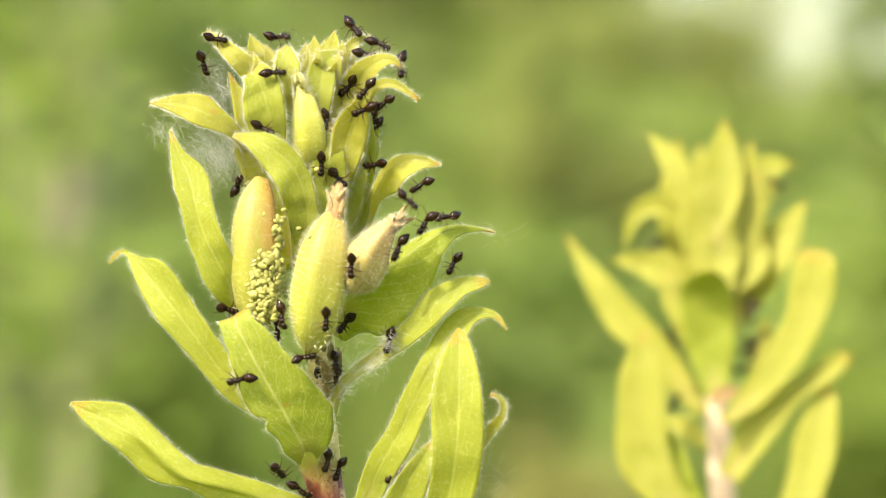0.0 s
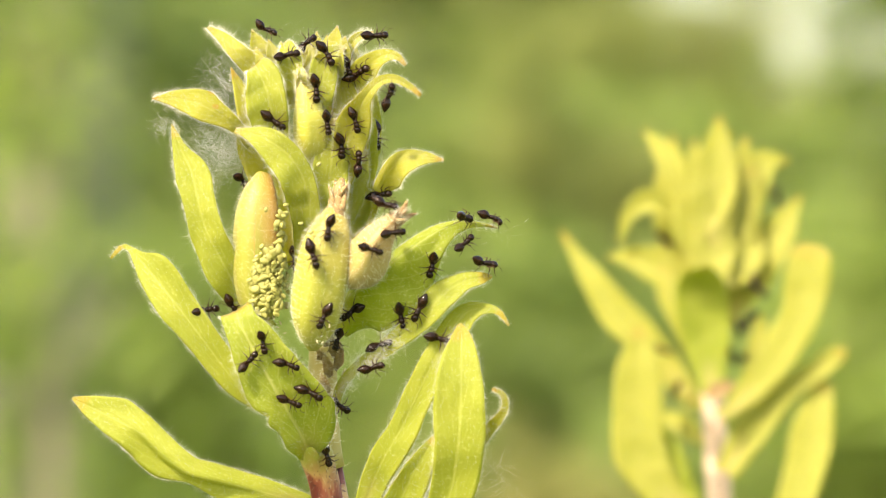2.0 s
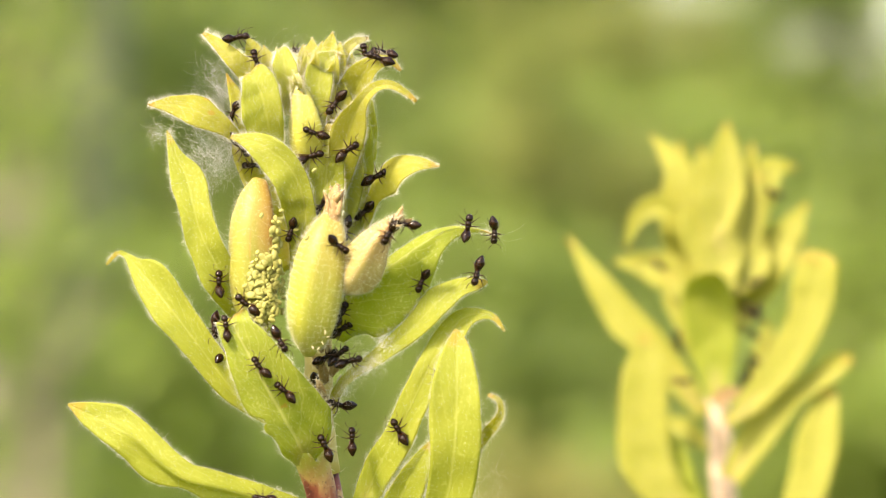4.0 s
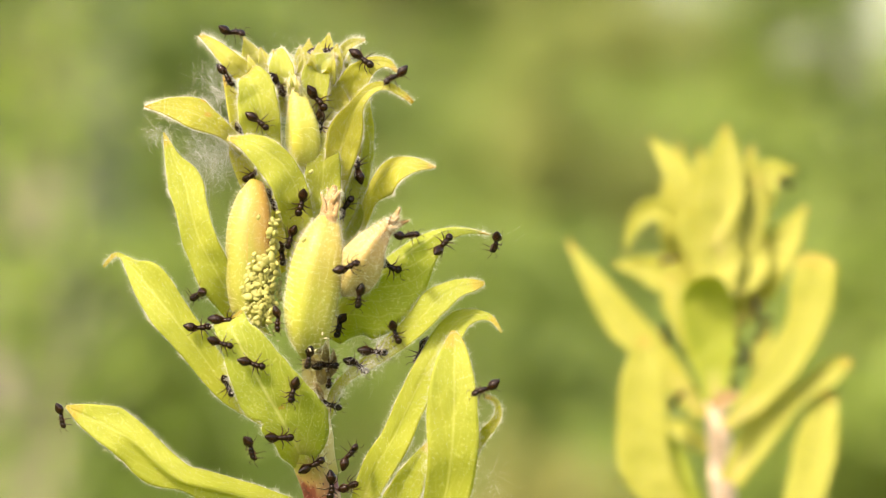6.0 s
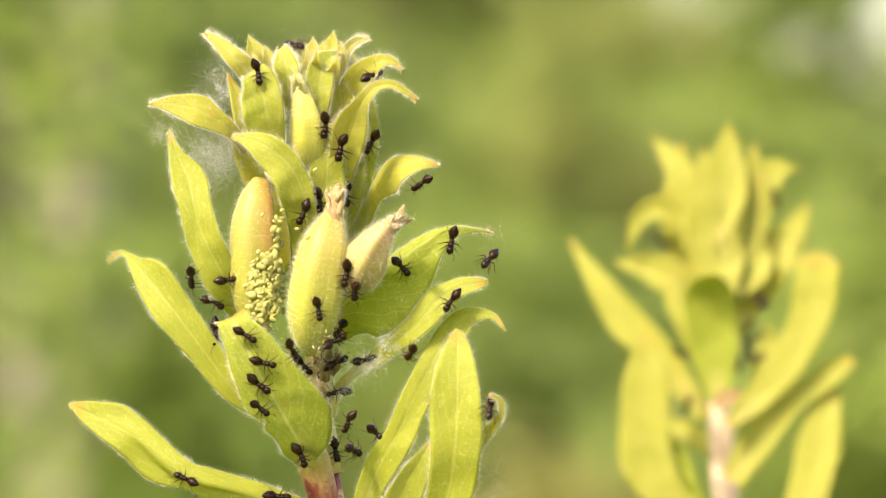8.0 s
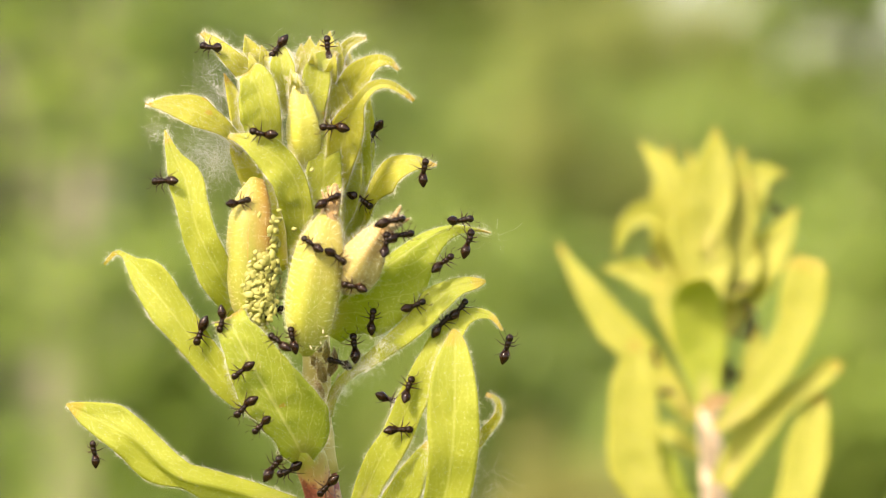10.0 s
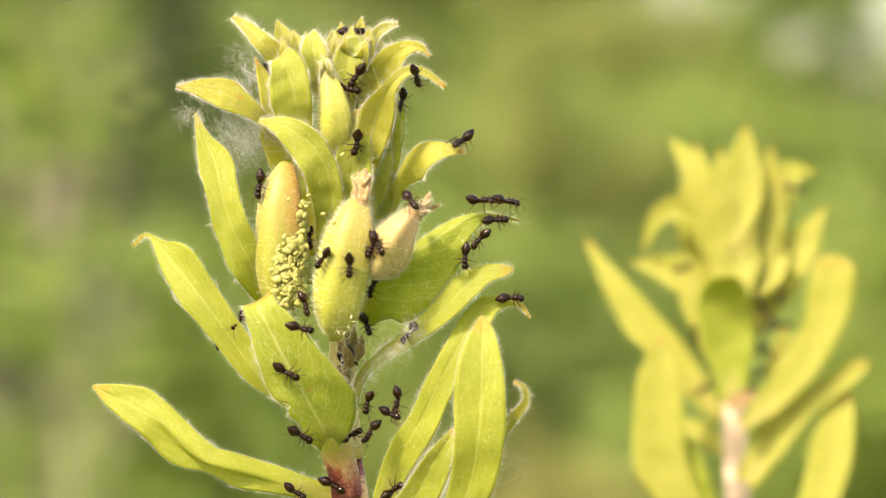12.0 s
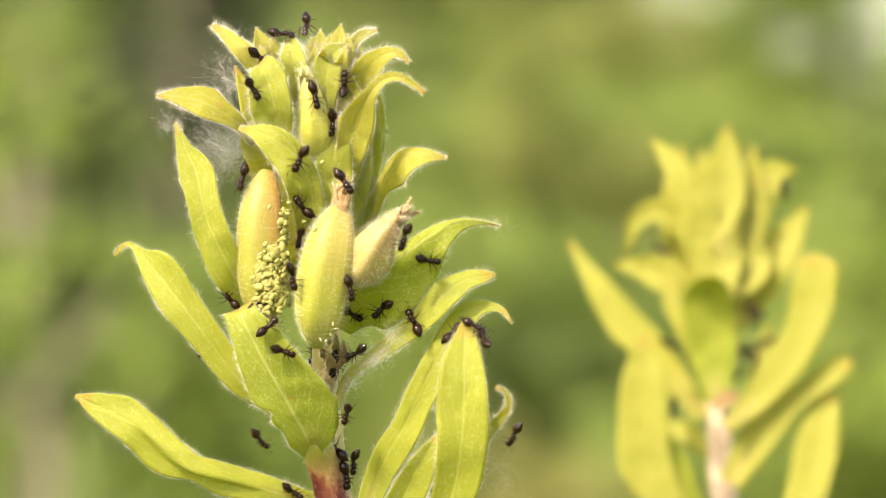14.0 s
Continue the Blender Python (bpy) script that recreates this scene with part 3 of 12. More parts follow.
def stem_piece(plant, name, pts, radii, material, label="", hair=0):
    origin = plant.matrix_world.translation
    verts, faces, uvs = tube([spot(*p) - origin for p in pts], [r * UNIT for r in radii], 16, 30, 0.03, 5)
    piece = mesh_object(name, verts, faces, material, plant, label, uvs)
    if hair:
        rng = random.Random(len(pts) + int(pts[0][0]))
        centre = [sum((verts[i * 16 + j] for j in (0, 4, 8, 12)), Vector()) / 4 for i in range(31)]
        roots = []
        for k in range(hair):
            i, j = rng.randrange(31), rng.randrange(16)
            v = verts[i * 16 + j]
            way = ((v - centre[i]).normalized() + Vector([rng.uniform(-0.6, 0.6) for _ in range(3)])).normalized()
            roots.append((v, way, rng.uniform(0.0003, 0.0011), Vector([rng.uniform(-1, 1) for _ in range(3)])))
        strands(roots, DOWN, "stem_hair", piece, 0.00001, "fine white downy hairs")
    return piece


# ---------------------------------------------------------------- the plant in focus
primrose = tagged(new("flowering_herb"), "downy yellow-green herb stem with ripening pods, crawling with ants", "plant")
primrose.location = (0.02, 0.0, 0.0)
bpy.context.view_layer.update()

stem_piece(primrose, "stem", [(573, 842, 0), (560, 790, 0), (560, 740, 0), (566, 690, 0), (566, 600, 0), (558, 480, 1), (552, 330, 1), (552, 200, 0), (556, 100, 0)],
           [34, 40, 27, 25, 24, 22, 21, 20, 20, 18, 16, 10], STEM, "", 900)
stem_piece(primrose, "stem_foot", [(1050, 12440, 2), (1000, 8000, 6), (830, 3800, 4), (690, 1700, 1), (612, 1000, 0), (582, 900, 0), (570, 818, 0)],
           [60, 56, 50, 44, 37, 31, 28], STEM_RED, "reddish speckled lower stem", 900)

# seed pods
pod(primrose, [(462, 572, -8), (453, 520, -9), (449, 430, -10), (454, 360, -10), (462, 318, -9)], [22, 38, 42, 42, 41, 38, 30, 14], POD_BROWN,
    label="yellow-green pod flushed orange brown on one side")
pod(primrose, [(548, 626, -12), (554, 560, -14), (567, 480, -15), (578, 425, -15), (590, 380, -13.5)], [10, 31, 41, 44, 45, 44, 40, 30, 17], POD, ribs=0.09, hair=2.5,
    label="plump pale yellow-green ribbed pod",
    dry_tip=[[(586, 412, -14.5), (591, 372, -14.2), (596, 345, -13.4), (601, 326, -12.6), [24, 19, 16, 14, 11, 5]], [(586, 380, -15), (583, 356, -15), (577, 338, -15), [5, 4, 1.5]], [(600, 380, -15), (606, 356, -14.6), (611, 334, -14.4), [6, 4, 1.5]], [(590, 360, -13), (591, 340, -13), (588, 328, -13), [9, 6, 2]], [(592, 360, -14), (603, 344, -15), (612, 334, -15), [8, 5, 1]]])
pod(primrose, [(624, 505, -12), (640, 476, -15), (662, 435, -17), (688, 402, -17), (706, 386, -17)], [20, 32, 36, 33, 25, 15, 8], POD_PEACH, ribs=0.13, spin=0.1, hair=1.8,
    label="small peach-coloured pod with a withered star tip",
    dry_tip=[[(686, 404, -17), (706, 384, -18), (716, 364, -18), [14, 8, 2]], [(688, 406, -17), (716, 392, -17), (734, 386, -17), [13, 7, 1]],
             [(694, 398, -17), (706, 398, -20), (714, 397, -21), [5, 3, 1]], [(694, 394, -17), (699, 382, -20), (702, 377, -21), [5, 2, 0.6]], [(696, 394, -17), (710, 386, -20), (719, 378, -22), [5, 3, 0.6]]])
pod(primrose, [(548, 300, -6), (546, 250, -8), (541, 200, -9), (533, 155, -9), (526, 130, -9)], [14, 27, 30, 28, 21, 13, 6], POD_BUD,
    name="flower_bud", label="slender pointed green bud", ribs=0.10)

# leaves, from the top of the shoot downwards
YOUNG = dict(material=LEAF_YOUNG, name="young_leaf")
leaf(primrose, [(470, 180, -3, 20, 20), (440, 130, -5, 15, 22), (415, 103, -6, 14, 18), (390, 78, -5, 9, 12), (364, 57, -4, 3, 3)], roll=(10, 20), fold=(10, 24), **YOUNG)
leaf(primrose, [(490, 300, -7, 24, 22), (482, 240, -9.5, 36, 24), (474, 195, -11, 42, 30), (464, 160, -11, 35, 33), (452, 136, -10.6, 20, 32), (446, 128, -9, 12, 16)],
     roll=(5, 10), fold=(8, 14), material=LEAF, crumple=0.05)
leaf(primrose, [(522, 200, -5, 16, 16), (512, 150, -7.5, 24, 20), (508, 120, -8, 22, 22), (503, 94, -7, 12, 14), (499, 86, -6, 5, 5)], fold=(12, 18), material=LEAF)
leaf(primrose, [(566, 255, -6, 8, 8), (566, 190, -7.8, 14, 18), (568, 145, -8.2, 26, 24), (577, 112, -7.8, 22, 17), (596, 95, -6, 6, 8), (607, 97, -5.6, 2, 2)], roll=(5, -8),
     fold=(10, 16), material=LEAF)
leaf(primrose, [(600, 260, -1, 20, 20), (618, 190, -4, 26, 24), (640, 138, -7, 27, 26), (668, 110, -9, 14, 15), (695, 107, -9, 7, 8), (713, 124, -9, 2, 2)],
     roll=(0, -10, -20), fold=18, **YOUNG)
leaf(primrose, [(596, 345, -4, 16, 18), (606, 285, -8, 22, 28), (622, 225, -10, 30, 32), (642, 180, -12, 13, 14), (668, 153, -12.5, 10, 9), (695, 149, -13, 8, 7),
                (720, 162, -13, 6, 5), (740, 178, -13, 3, 3)], roll=(8, 0, -10), fold=(10, 22), fold_left=(10, 30), **YOUNG)
leaf(primrose, [(598, 130, -2, 8, 8), (612, 94, -4, 9, 9), (630, 74, -5, 8, 7), (656, 66, -5, 2, 2)], roll=-10, fold=24, **YOUNG)
leaf(primrose, [(628, 380, 4), (640, 290, 4), (650, 220, 4), (660, 160, 3)], 58, roll=-10, fold=10, peak=0.5, name="young_leaf")
leaf(primrose, [(520, 470, 3), (484, 370, 0), (452, 280, -3), (432, 200, -4), (404, 128, -3)], 80, roll=28, fold=10, foot=0.5, base=0.5, **YOUNG)
leaf(primrose, [(572, 470, 1), (570, 370, -3), (572, 270, -5), (576, 150, -4)], 96, roll=(4, 4), fold=10, foot=0.5, base=0.6, **YOUNG)
leaf(primrose, [(606, 460, 2), (622, 360, 0), (636, 260, -2), (650, 170, -2)], 76, roll=-12, fold=12, foot=0.5, base=0.5, name="young_leaf")
leaf(primrose, [(636, 300, -2), (622, 240, -5), (606, 180, -6), (596, 120, -6)], 60, roll=-8, fold=14, **YOUNG)
leaf(primrose, [(606, 420, -2), (618, 360, -3), (630, 300, -3), (636, 250, -2)], 46, roll=5, fold=14, name="young_leaf")
leaf(primrose, [(610, 300, -3, 20, 20), (612, 230, -4.5, 28, 28), (612, 180, -4.5, 28, 26), (612, 135, -3.5, 20, 18), (614, 106, -3, 5, 5)], roll=-4, fold=12, **YOUNG)
leaf(primrose, [(574, 480, -5, 20, 20), (577, 400, -7, 30, 30), (580, 320, -8, 34, 32), (584, 258, -8.5, 24, 24), (588, 218, -8, 6, 6)], fold=10)
for gx, gy, fx, fy, w, d in ((441, 60, 462, 140, 34, -4), (470, 78, 486, 150, 32, -5), (492, 82, 500, 150, 30, -6), (524, 92, 528, 160, 34, -5),
                             (540, 76, 545, 140, 32, -1), (556, 64, 554, 140, 34, -3), (574, 70, 566, 140, 32, -6), (592, 54, 578, 140, 36, -3),
                             (606, 72, 594, 140, 30, -5), (624, 86, 606, 150, 30, -3), (514, 84, 520, 140, 28, 2), (456, 72, 474, 140, 30, 2),
                             (424, 84, 452, 160, 34, -1), (480, 90, 492, 160, 34, 3), (530, 100, 532, 160, 30, 3), (584, 80, 578, 150, 34, 2),
                             (514, 134, 526, 176, 12, -9.6), (522, 122, 528, 170, 12, -10.2), (534, 130, 532, 176, 12, -10.4), (541, 146, 538, 186, 10, -9.8),
                             (546, 88, 540, 150, 26, -8), (600, 92, 588, 150, 26, -9), (562, 84, 560, 130, 22, -9), (448, 92, 466, 150, 28, -7)):
    leaf(primrose, [(fx, fy, d * 0.4), ((fx + gx) / 2 + 2, (fy + gy) / 2, d), (gx, gy, d)], w * 1.15, roll=gx % 37 - 18, fold=22, hair=0.8, tip=1.1,
         material=LEAF_YOUNG, name="bud_leaf", steps=14)
leaf(primrose, [(440, 262, -4, 12, 12), (412, 232, -7, 12, 12), (385, 213, -8, 19, 20), (350, 195, -8.5, 27, 29), (310, 184, -8.5, 16, 16), (265, 183, -8, 1, 1)],
     roll=(12, 16), fold=(8, 6), **YOUNG)
leaf(primrose, [(548, 500, -6, 30, 20), (546, 400, -9, 34, 18), (536, 335, -11, 42, 19), (510, 288, -12, 40, 22), (466, 256, -12, 25, 22), (432, 243, -11, 10, 9), (412, 240, -10, 3, 3)],
     roll=(0, 6, 20), fold=(8, 14), wave=0.16)
leaf(primrose, [(632, 425, 2, 10, 12), (648, 385, 0, 11, 13), (664, 345, -3, 10, 15), (684, 312, -5, 16, 33), (708, 292, -7, 16, 30), (742, 286, -8, 11, 16), (781, 292, -8, 1, 1)],
     roll=(-5, -8, -12), fold=(14, 20), fold_left=(10, -35, -30), **YOUNG)
leaf(primrose, [(470, 590, -3, 18, 16), (425, 535, -7, 28, 20), (393, 480, -10, 37, 27), (362, 420, -11, 29, 30), (346, 365, -11, 27, 32), (335, 315, -10, 30, 31),
                (315, 272, -9, 15, 12), (299, 229, -8, 1, 1)], roll=(6, 8), fold=(22, 26), fold_left=(6, 4), wave=0.16)
leaf(primrose, [(575, 585, -5, 30, 40), (600, 545, -8, 8, 70), (628, 520, -9.5, 10, 88), (670, 487, -11, 13, 92), (720, 450, -12, 15, 72), (765, 420, -12, 12, 36), (805, 404, -11, 6, 17),
                (845, 405, -10, 3, 5), (876, 412, -9, 1, 1)], roll=(8, 10, 5), fold=(6, 8), fold_left=(-50, -62, -40), wave=0.05, material=LEAF_UNDER,
     label="broad leaf seen from its darker underside with pale veins")
leaf(primrose, [(586, 735, -2, 6, 8), (600, 690, -5, 9, 9), (632, 655, -7.5, 10, 10), (668, 630, -9.5, 12, 15), (705, 602, -11, 16, 18), (742, 570, -12, 20, 22), (778, 532, -12.5, 26, 24),
                (815, 507, -12, 17, 17), (845, 500, -11.5, 10, 12), (866, 497, -11, 2, 3)], roll=(5, -8, -10), fold=(12, 18), fold_left=(8, -20), wave=0.16)
leaf(primrose, [(545, 792, -1, 6, 6), (482, 740, -3, 13, 16), (415, 688, -6, 22, 30), (355, 610, -7, 28, 30), (305, 545, -7, 35, 36), (268, 500, -6, 25, 40), (243, 468, -4, 13, 14),
                (226, 450, -2.5, 4, 5), (211, 446, -2, 4, 5), (192, 466, -3, 2, 2)], roll=(4, 6, 8), fold=(20, 26), fold_left=(6, 10), wave=0.14)
leaf(primrose, [(560, 905, 0, 14, 14), (470, 882, -3, 22, 24), (390, 862, -5, 30, 28), (330, 848, -5.5, 17, 31), (285, 815, -5, 41, 33), (245, 776, -4.2, 40, 33), (200, 752, -3.4, 30, 41),
                (160, 732, -2.8, 20, 25), (124, 713, -2, 2, 2)], roll=(2, 0), overhang=0.0024, fold=(0, -30, -24, -4, 12), fold_left=(0, -10, -4, 4, 10), wave=0.12)
leaf(primrose, [(541, 822, -4.6, 14, 10), (539, 806, -7.0, 27, 28), (532, 786, -9, 34, 60), (516, 758, -10.4, 33, 80), (492, 715, -12, 50, 72), (458, 655, -13.2, 45, 60),
                (433, 608, -13.6, 33, 46), (420, 582, -13.4, 30, 35), (415, 566, -12.8, 29, 30), (414, 560, -10.8, 28, 30)], roll=(0, -4), fold=(4, 8, 12), notch=(0.42, 1, 0.36), wave=0.03, crumple=0.05, material=LEAF_UNDER,
     label="broad leaf with torn edge, in front of the stem")
stem_piece(primrose, "leaf_stalk", [(578, 905, -0.6), (570, 862, -1.0), (560, 830, -1.8), (552, 806, -3.6), (541, 784, -6.4), (522, 756, -9.4)], [28, 28, 28, 29, 30, 29, 25, 13, 4], STEM_COLLAR, "pale swollen leaf stalk clasping the stem", 300)
# withered bracts left round the stem below the pods
for fx, fy, gx, gy, w, d in ((578, 676, 566, 630, 22, -6.5), (590, 664, 598, 612, 20, -6), (566, 650, 552, 618, 16, -7), (584, 640, 582, 598, 18, -7.5),
                             (574, 706, 562, 668, 20, -6), (594, 696, 606, 660, 14, -5), (572, 622, 562, 590, 14, -8)):
    leaf(primrose, [(fx, fy, d * 0.6), ((fx + gx) / 2 + 3, (fy + gy) / 2, d), (gx, gy, d - 0.6)], w, roll=gx % 29 - 14, fold=30, hair=0.5, wave=0.3, crumple=0.25, material=WITHERED,
         name="dry_bract", steps=12)
leaf(primrose, [(625, 970, -4, 16, 16), (650, 880, -5, 22, 24), (675, 820, -8, 26, 30), (705, 768, -9.6, 22, 32), (735, 705, -10.8, 24, 28), (765, 645, -11.2, 24, 30), (795, 592, -11, 22, 28),
                (820, 562, -10.6, 17, 22), (850, 553, -10.4, 9, 12), (878, 560, -10.6, 5, 6), (896, 585, -11, 2, 2)], roll=(0, -6, -8), fold=(14, 18), fold_left=(8, -12), wave=0.14)
leaf(primrose, [(640, 985, -5, 24, 24), (700, 900, -8.5, 28, 34), (725, 850, -11, 22, 34), (745, 812, -12.2, 13, 24), (764, 780, -12.4, 2, 2)], roll=-2, fold=16)
leaf(primrose, [(660, 1080, -6, 8, 8), (745, 990, -11, 26, 28), (790, 890, -14, 36, 40), (806, 800, -16.5, 43, 47), (811, 720, -17, 50, 43), (812, 650, -16.5, 38, 32), (812, 605, -15, 18, 17),
                (809, 582, -14, 3, 3)], roll=(0, -4), fold=(12, 8, 14), wave=0.06)
leaf(primrose, [(846, 800, -12, 4, 4), (862, 768, -15, 9, 9), (879, 748, -17, 9, 8), (889, 728, -18, 6, 6), (885, 707, -18.5, 5, 5), (867, 697, -19, 3, 3)], roll=6, fold=26, hair=0.8, **YOUNG)

# ---------------------------------------------------------------- the plant behind
BACK = 165.0
neighbour = tagged(new("flowering_herb"), "second downy yellow-green herb standing behind, its stem pinkish", "plant")
neighbour.location = (0.055, BACK * 0.001, 0.0)
bpy.context.view_layer.update()


def far_leaf(pts, width=0.0, lean=7.0, foot_at=-11.0, arch=0.0, **more):
    """lean: mm by which the tip stands behind the foot; arch: mm by which it curls back towards it."""
    more.setdefault("material", LEAF_FAR)
    more.setdefault("wave", 0.04)
    more.setdefault("crumple", 0.03)
    return leaf(neighbour, [(p[0], p[1], BACK + foot_at + lean * (i / (len(pts) - 1)) - arch * (i / (len(pts) - 1)) ** 2, *p[2:]) for i, p in enumerate(pts)], width, hair=0, steps=18, **more)


stem_piece(neighbour, "stem", [(1330, 9800, BACK), (1320, 5000, BACK), (1300, 1800, BACK), (1285, 1000, BACK), (1278, 880, BACK), (1268, 740, BACK), (1262, 600, BACK), (1262, 420, BACK), (1262, 300, BACK)],
           [62, 58, 52, 47, 45, 42, 40, 36, 20], STEM_PINK, "pale pinkish stem")
far_leaf([(1245, 735, 14, 14), (1200, 675, 24, 24), (1150, 615, 30, 30), (1100, 560, 34, 30), (1055, 500, 22, 22), (1028, 460, 12, 12), (1004, 422, 3, 3)], fold=10)
far_leaf([(1250, 930, 14, 14), (1190, 890, 30, 30), (1145, 820, 48, 44), (1134, 740, 44, 48), (1137, 660, 38, 40), (1138, 612, 18, 18), (1140, 588, 4, 4)], 0, 3, -26, fold=8)
far_leaf([(1265, 1010, 20, 20), (1215, 930, 40, 40), (1185, 860, 55, 45), (1175, 800, 40, 36), (1168, 755, 6, 6)], 0, 0, -22, fold=10, material=LEAF_FAR_GREEN)
far_leaf([(1266, 708, 16, 16), (1262, 650, 34, 34), (1256, 585, 46, 46), (1252, 530, 50, 44), (1252, 497, 38, 34), (1254, 482, 14, 14)], 0, 3, -20, 10, fold=8, material=LEAF_FAR_GREEN)
far_leaf([(1285, 752, 12, 12), (1335, 705, 26, 22), (1390, 640, 36, 28), (1425, 565, 34, 36), (1438, 500, 40, 40), (1442, 462, 34, 36), (1445, 446, 14, 16)], 0, 1, -20, fold=8, roll=-12)
far_leaf([(1290, 850, 20, 20), (1340, 770, 32, 30), (1400, 705, 22, 20), (1450, 667, 18, 22), (1482, 645, 19, 20), (1506, 632, 5, 6)], 0, 1, -18, fold=10, roll=-10)
far_leaf([(1340, 1040, 14, 14), (1400, 930, 30, 30), (1432, 850, 38, 34), (1445, 780, 38, 38), (1462, 715, 26, 22), (1474, 688, 5, 5)], 0, 4, -20, fold=8, roll=-10)
far_leaf([(1264, 470, 20, 20), (1268, 410, 34, 36), (1272, 350, 44, 40), (1278, 290, 32, 30), (1282, 250, 18, 18), (1284, 218, 3, 3)], 0, 3, -16, fold=10)
far_leaf([(1286, 530, 14, 14), (1306, 470, 26, 24), (1322, 410, 28, 26), (1334, 350, 18, 16), (1342, 310, 4, 4)], 0, 2, -14, fold=8)
far_leaf([(1240, 540), (1214, 430), (1205, 340), (1200, 250)], 96, 3, -8, fold=12)
far_leaf([(1285, 540), (1312, 430), (1325, 350), (1330, 252)], 86, 1, -12, fold=12, roll=-18)
far_leaf([(1245, 520), (1234, 410), (1240, 330), (1238, 256)], 70, 3, -16, fold=14)
far_leaf([(1235, 420), (1205, 320), (1180, 275), (1148, 240)], 54, 4, -12, fold=16)
far_leaf([(1285, 490), (1320, 380), (1360, 304), (1410, 296)], 84, 5, -12, fold=14, roll=-18)
far_leaf([(1230, 480), (1205, 395), (1160, 366), (1122, 390), (1104, 448)], 46, 0, -12, fold=20)
far_leaf([(1245, 570), (1200, 500), (1140, 470), (1082, 464)], 66, 4, -12, fold=14)
far_leaf([(1296, 590), (1338, 500), (1386, 425), (1428, 358)], 84, 2, -12, fold=12, roll=-18)
far_leaf([(1318, 715, 8, 8), (1342, 660, 16, 18), (1352, 610, 17, 17), (1356, 572, 5, 5)], 0, 3, -14, fold=12, roll=-18)
far_leaf([(1290, 520, 10, 10), (1322, 490, 20, 22), (1340, 462, 22, 22), (1352, 430, 5, 5)], 0, 3, -16, fold=12, roll=-18)
far_leaf([(1236, 640, 12, 12), (1212, 570, 22, 24), (1194, 525, 24, 24), (1180, 486, 5, 5)], 0, 3, -14, fold=12)
far_leaf([(1262, 718, 9, 9), (1276, 704, 15, 13), (1292, 698, 13, 11), (1308, 690, 3, 3)], 0, 1, -25, fold=14, material=DRY, name="dry_bract")
far_leaf([(1255, 800), (1225, 772), (1196, 752), (1172, 744)], 40, 4, -12, fold=12)
far_leaf([(1262, 440), (1290, 350), (1296, 290), (1302, 244)], 56, 3, -16, fold=14, roll=-18)
far_leaf([(1272, 530, 20, 20), (1270, 480, 40, 38), (1276, 430, 34, 34), (1284, 380, 6, 6)], 0, 4, -18, fold=12)


# ---------------------------------------------------------------- small life and litter on the plant
def aphid_mesh():
    """A plump pear-shaped greenfly with six short legs, two feelers and two tail tubes, 1 mm long."""
    bm = bmesh.new()
    bmesh.ops.create_uvsphere(bm, u_segments=8, v_segments=6, radius=1.0)
    for v in bm.verts:
        fat = 0.33 + 0.10 * (v.co.x < 0) * -v.co.x
        v.co = Vector((v.co.x * 0.5, v.co.y * fat, v.co.z * fat * 0.85 + 0.32))
    for side in (-1, 1):
        for x, reach in ((0.22, 0.25), (0.02, 0.1), (-0.15, -0.2)):
            a, b = Vector((x, side * 0.2, 0.25)), Vector((x + reach, side * 0.55, 0.0))
            vs = [bm.verts.new(a), bm.verts.new(a + Vector((0.05, 0, 0))), bm.verts.new(b)]
            bm.faces.new(vs)
        a, b = Vector((0.45, side * 0.08, 0.4)), Vector((0.15, side * 0.42, 0.62))
        bm.faces.new([bm.verts.new(a), bm.verts.new(a + Vector((0, 0.04, 0))), bm.verts.new(b)])
    bmesh.ops.scale(bm, vec=(0.001, 0.001, 0.001), verts=bm.verts)
    me = bpy.data.meshes.new("aphid")
    bm.to_mesh(me)
    bm.free()
    me.polygons.foreach_set("use_smooth", [True] * len(me.polygons))
    me.materials.append(APHID)
    return me


def upright(place, up, turn):
    """A pose at place whose z axis is up, turned about it."""
    return Matrix.Translation(place) @ up.to_track_quat("Z", "Y").to_matrix().to_4x4() @ pose(0, 0, 0, 0, 0, turn)


RIDERS = []
greenfly = aphid_mesh()
rng = random.Random(8)
placed = []
while len(placed) < 150:
    gx, gy = (rng.gauss(472, 15), rng.gauss(510, 26)) if rng.random() < 0.86 else (rng.gauss(490, 5), rng.uniform(385, 470))
    if not (434 < gx < 506 and 380 < gy < 566) or gx < 430 + (560 - gy) * 0.12:
        continue
    if any(math.hypot(gx - a, gy - b) < 4.6 for a, b in placed):
        continue
    placed.append((gx, gy))
    off = (gx - 456) / 44
    depth = -9.5 - 3.1 * math.sqrt(max(0.0, 1 - off * off)) - rng.uniform(-0.2, 0.35)
    up = Vector((off * 0.9 + rng.uniform(-0.3, 0.3), -1, rng.uniform(-0.3, 0.3))).normalized()
    k = rng.choice((0.6, 0.7, 0.8, 0.95, 1.1, 1.35))
    a = tagged(new("aphid", greenfly), "tiny pale green aphid packed on the pod with others", "aphid", "aphid colony on the pod")
    a.matrix_world = upright(spot(gx, gy, depth), up, rng.uniform(0, 360)) @ Matrix.Diagonal((*[k * f for f in (1.0, rng.uniform(0.8, 1.2), 0.7)], 1.0))
    RIDERS.append(a)
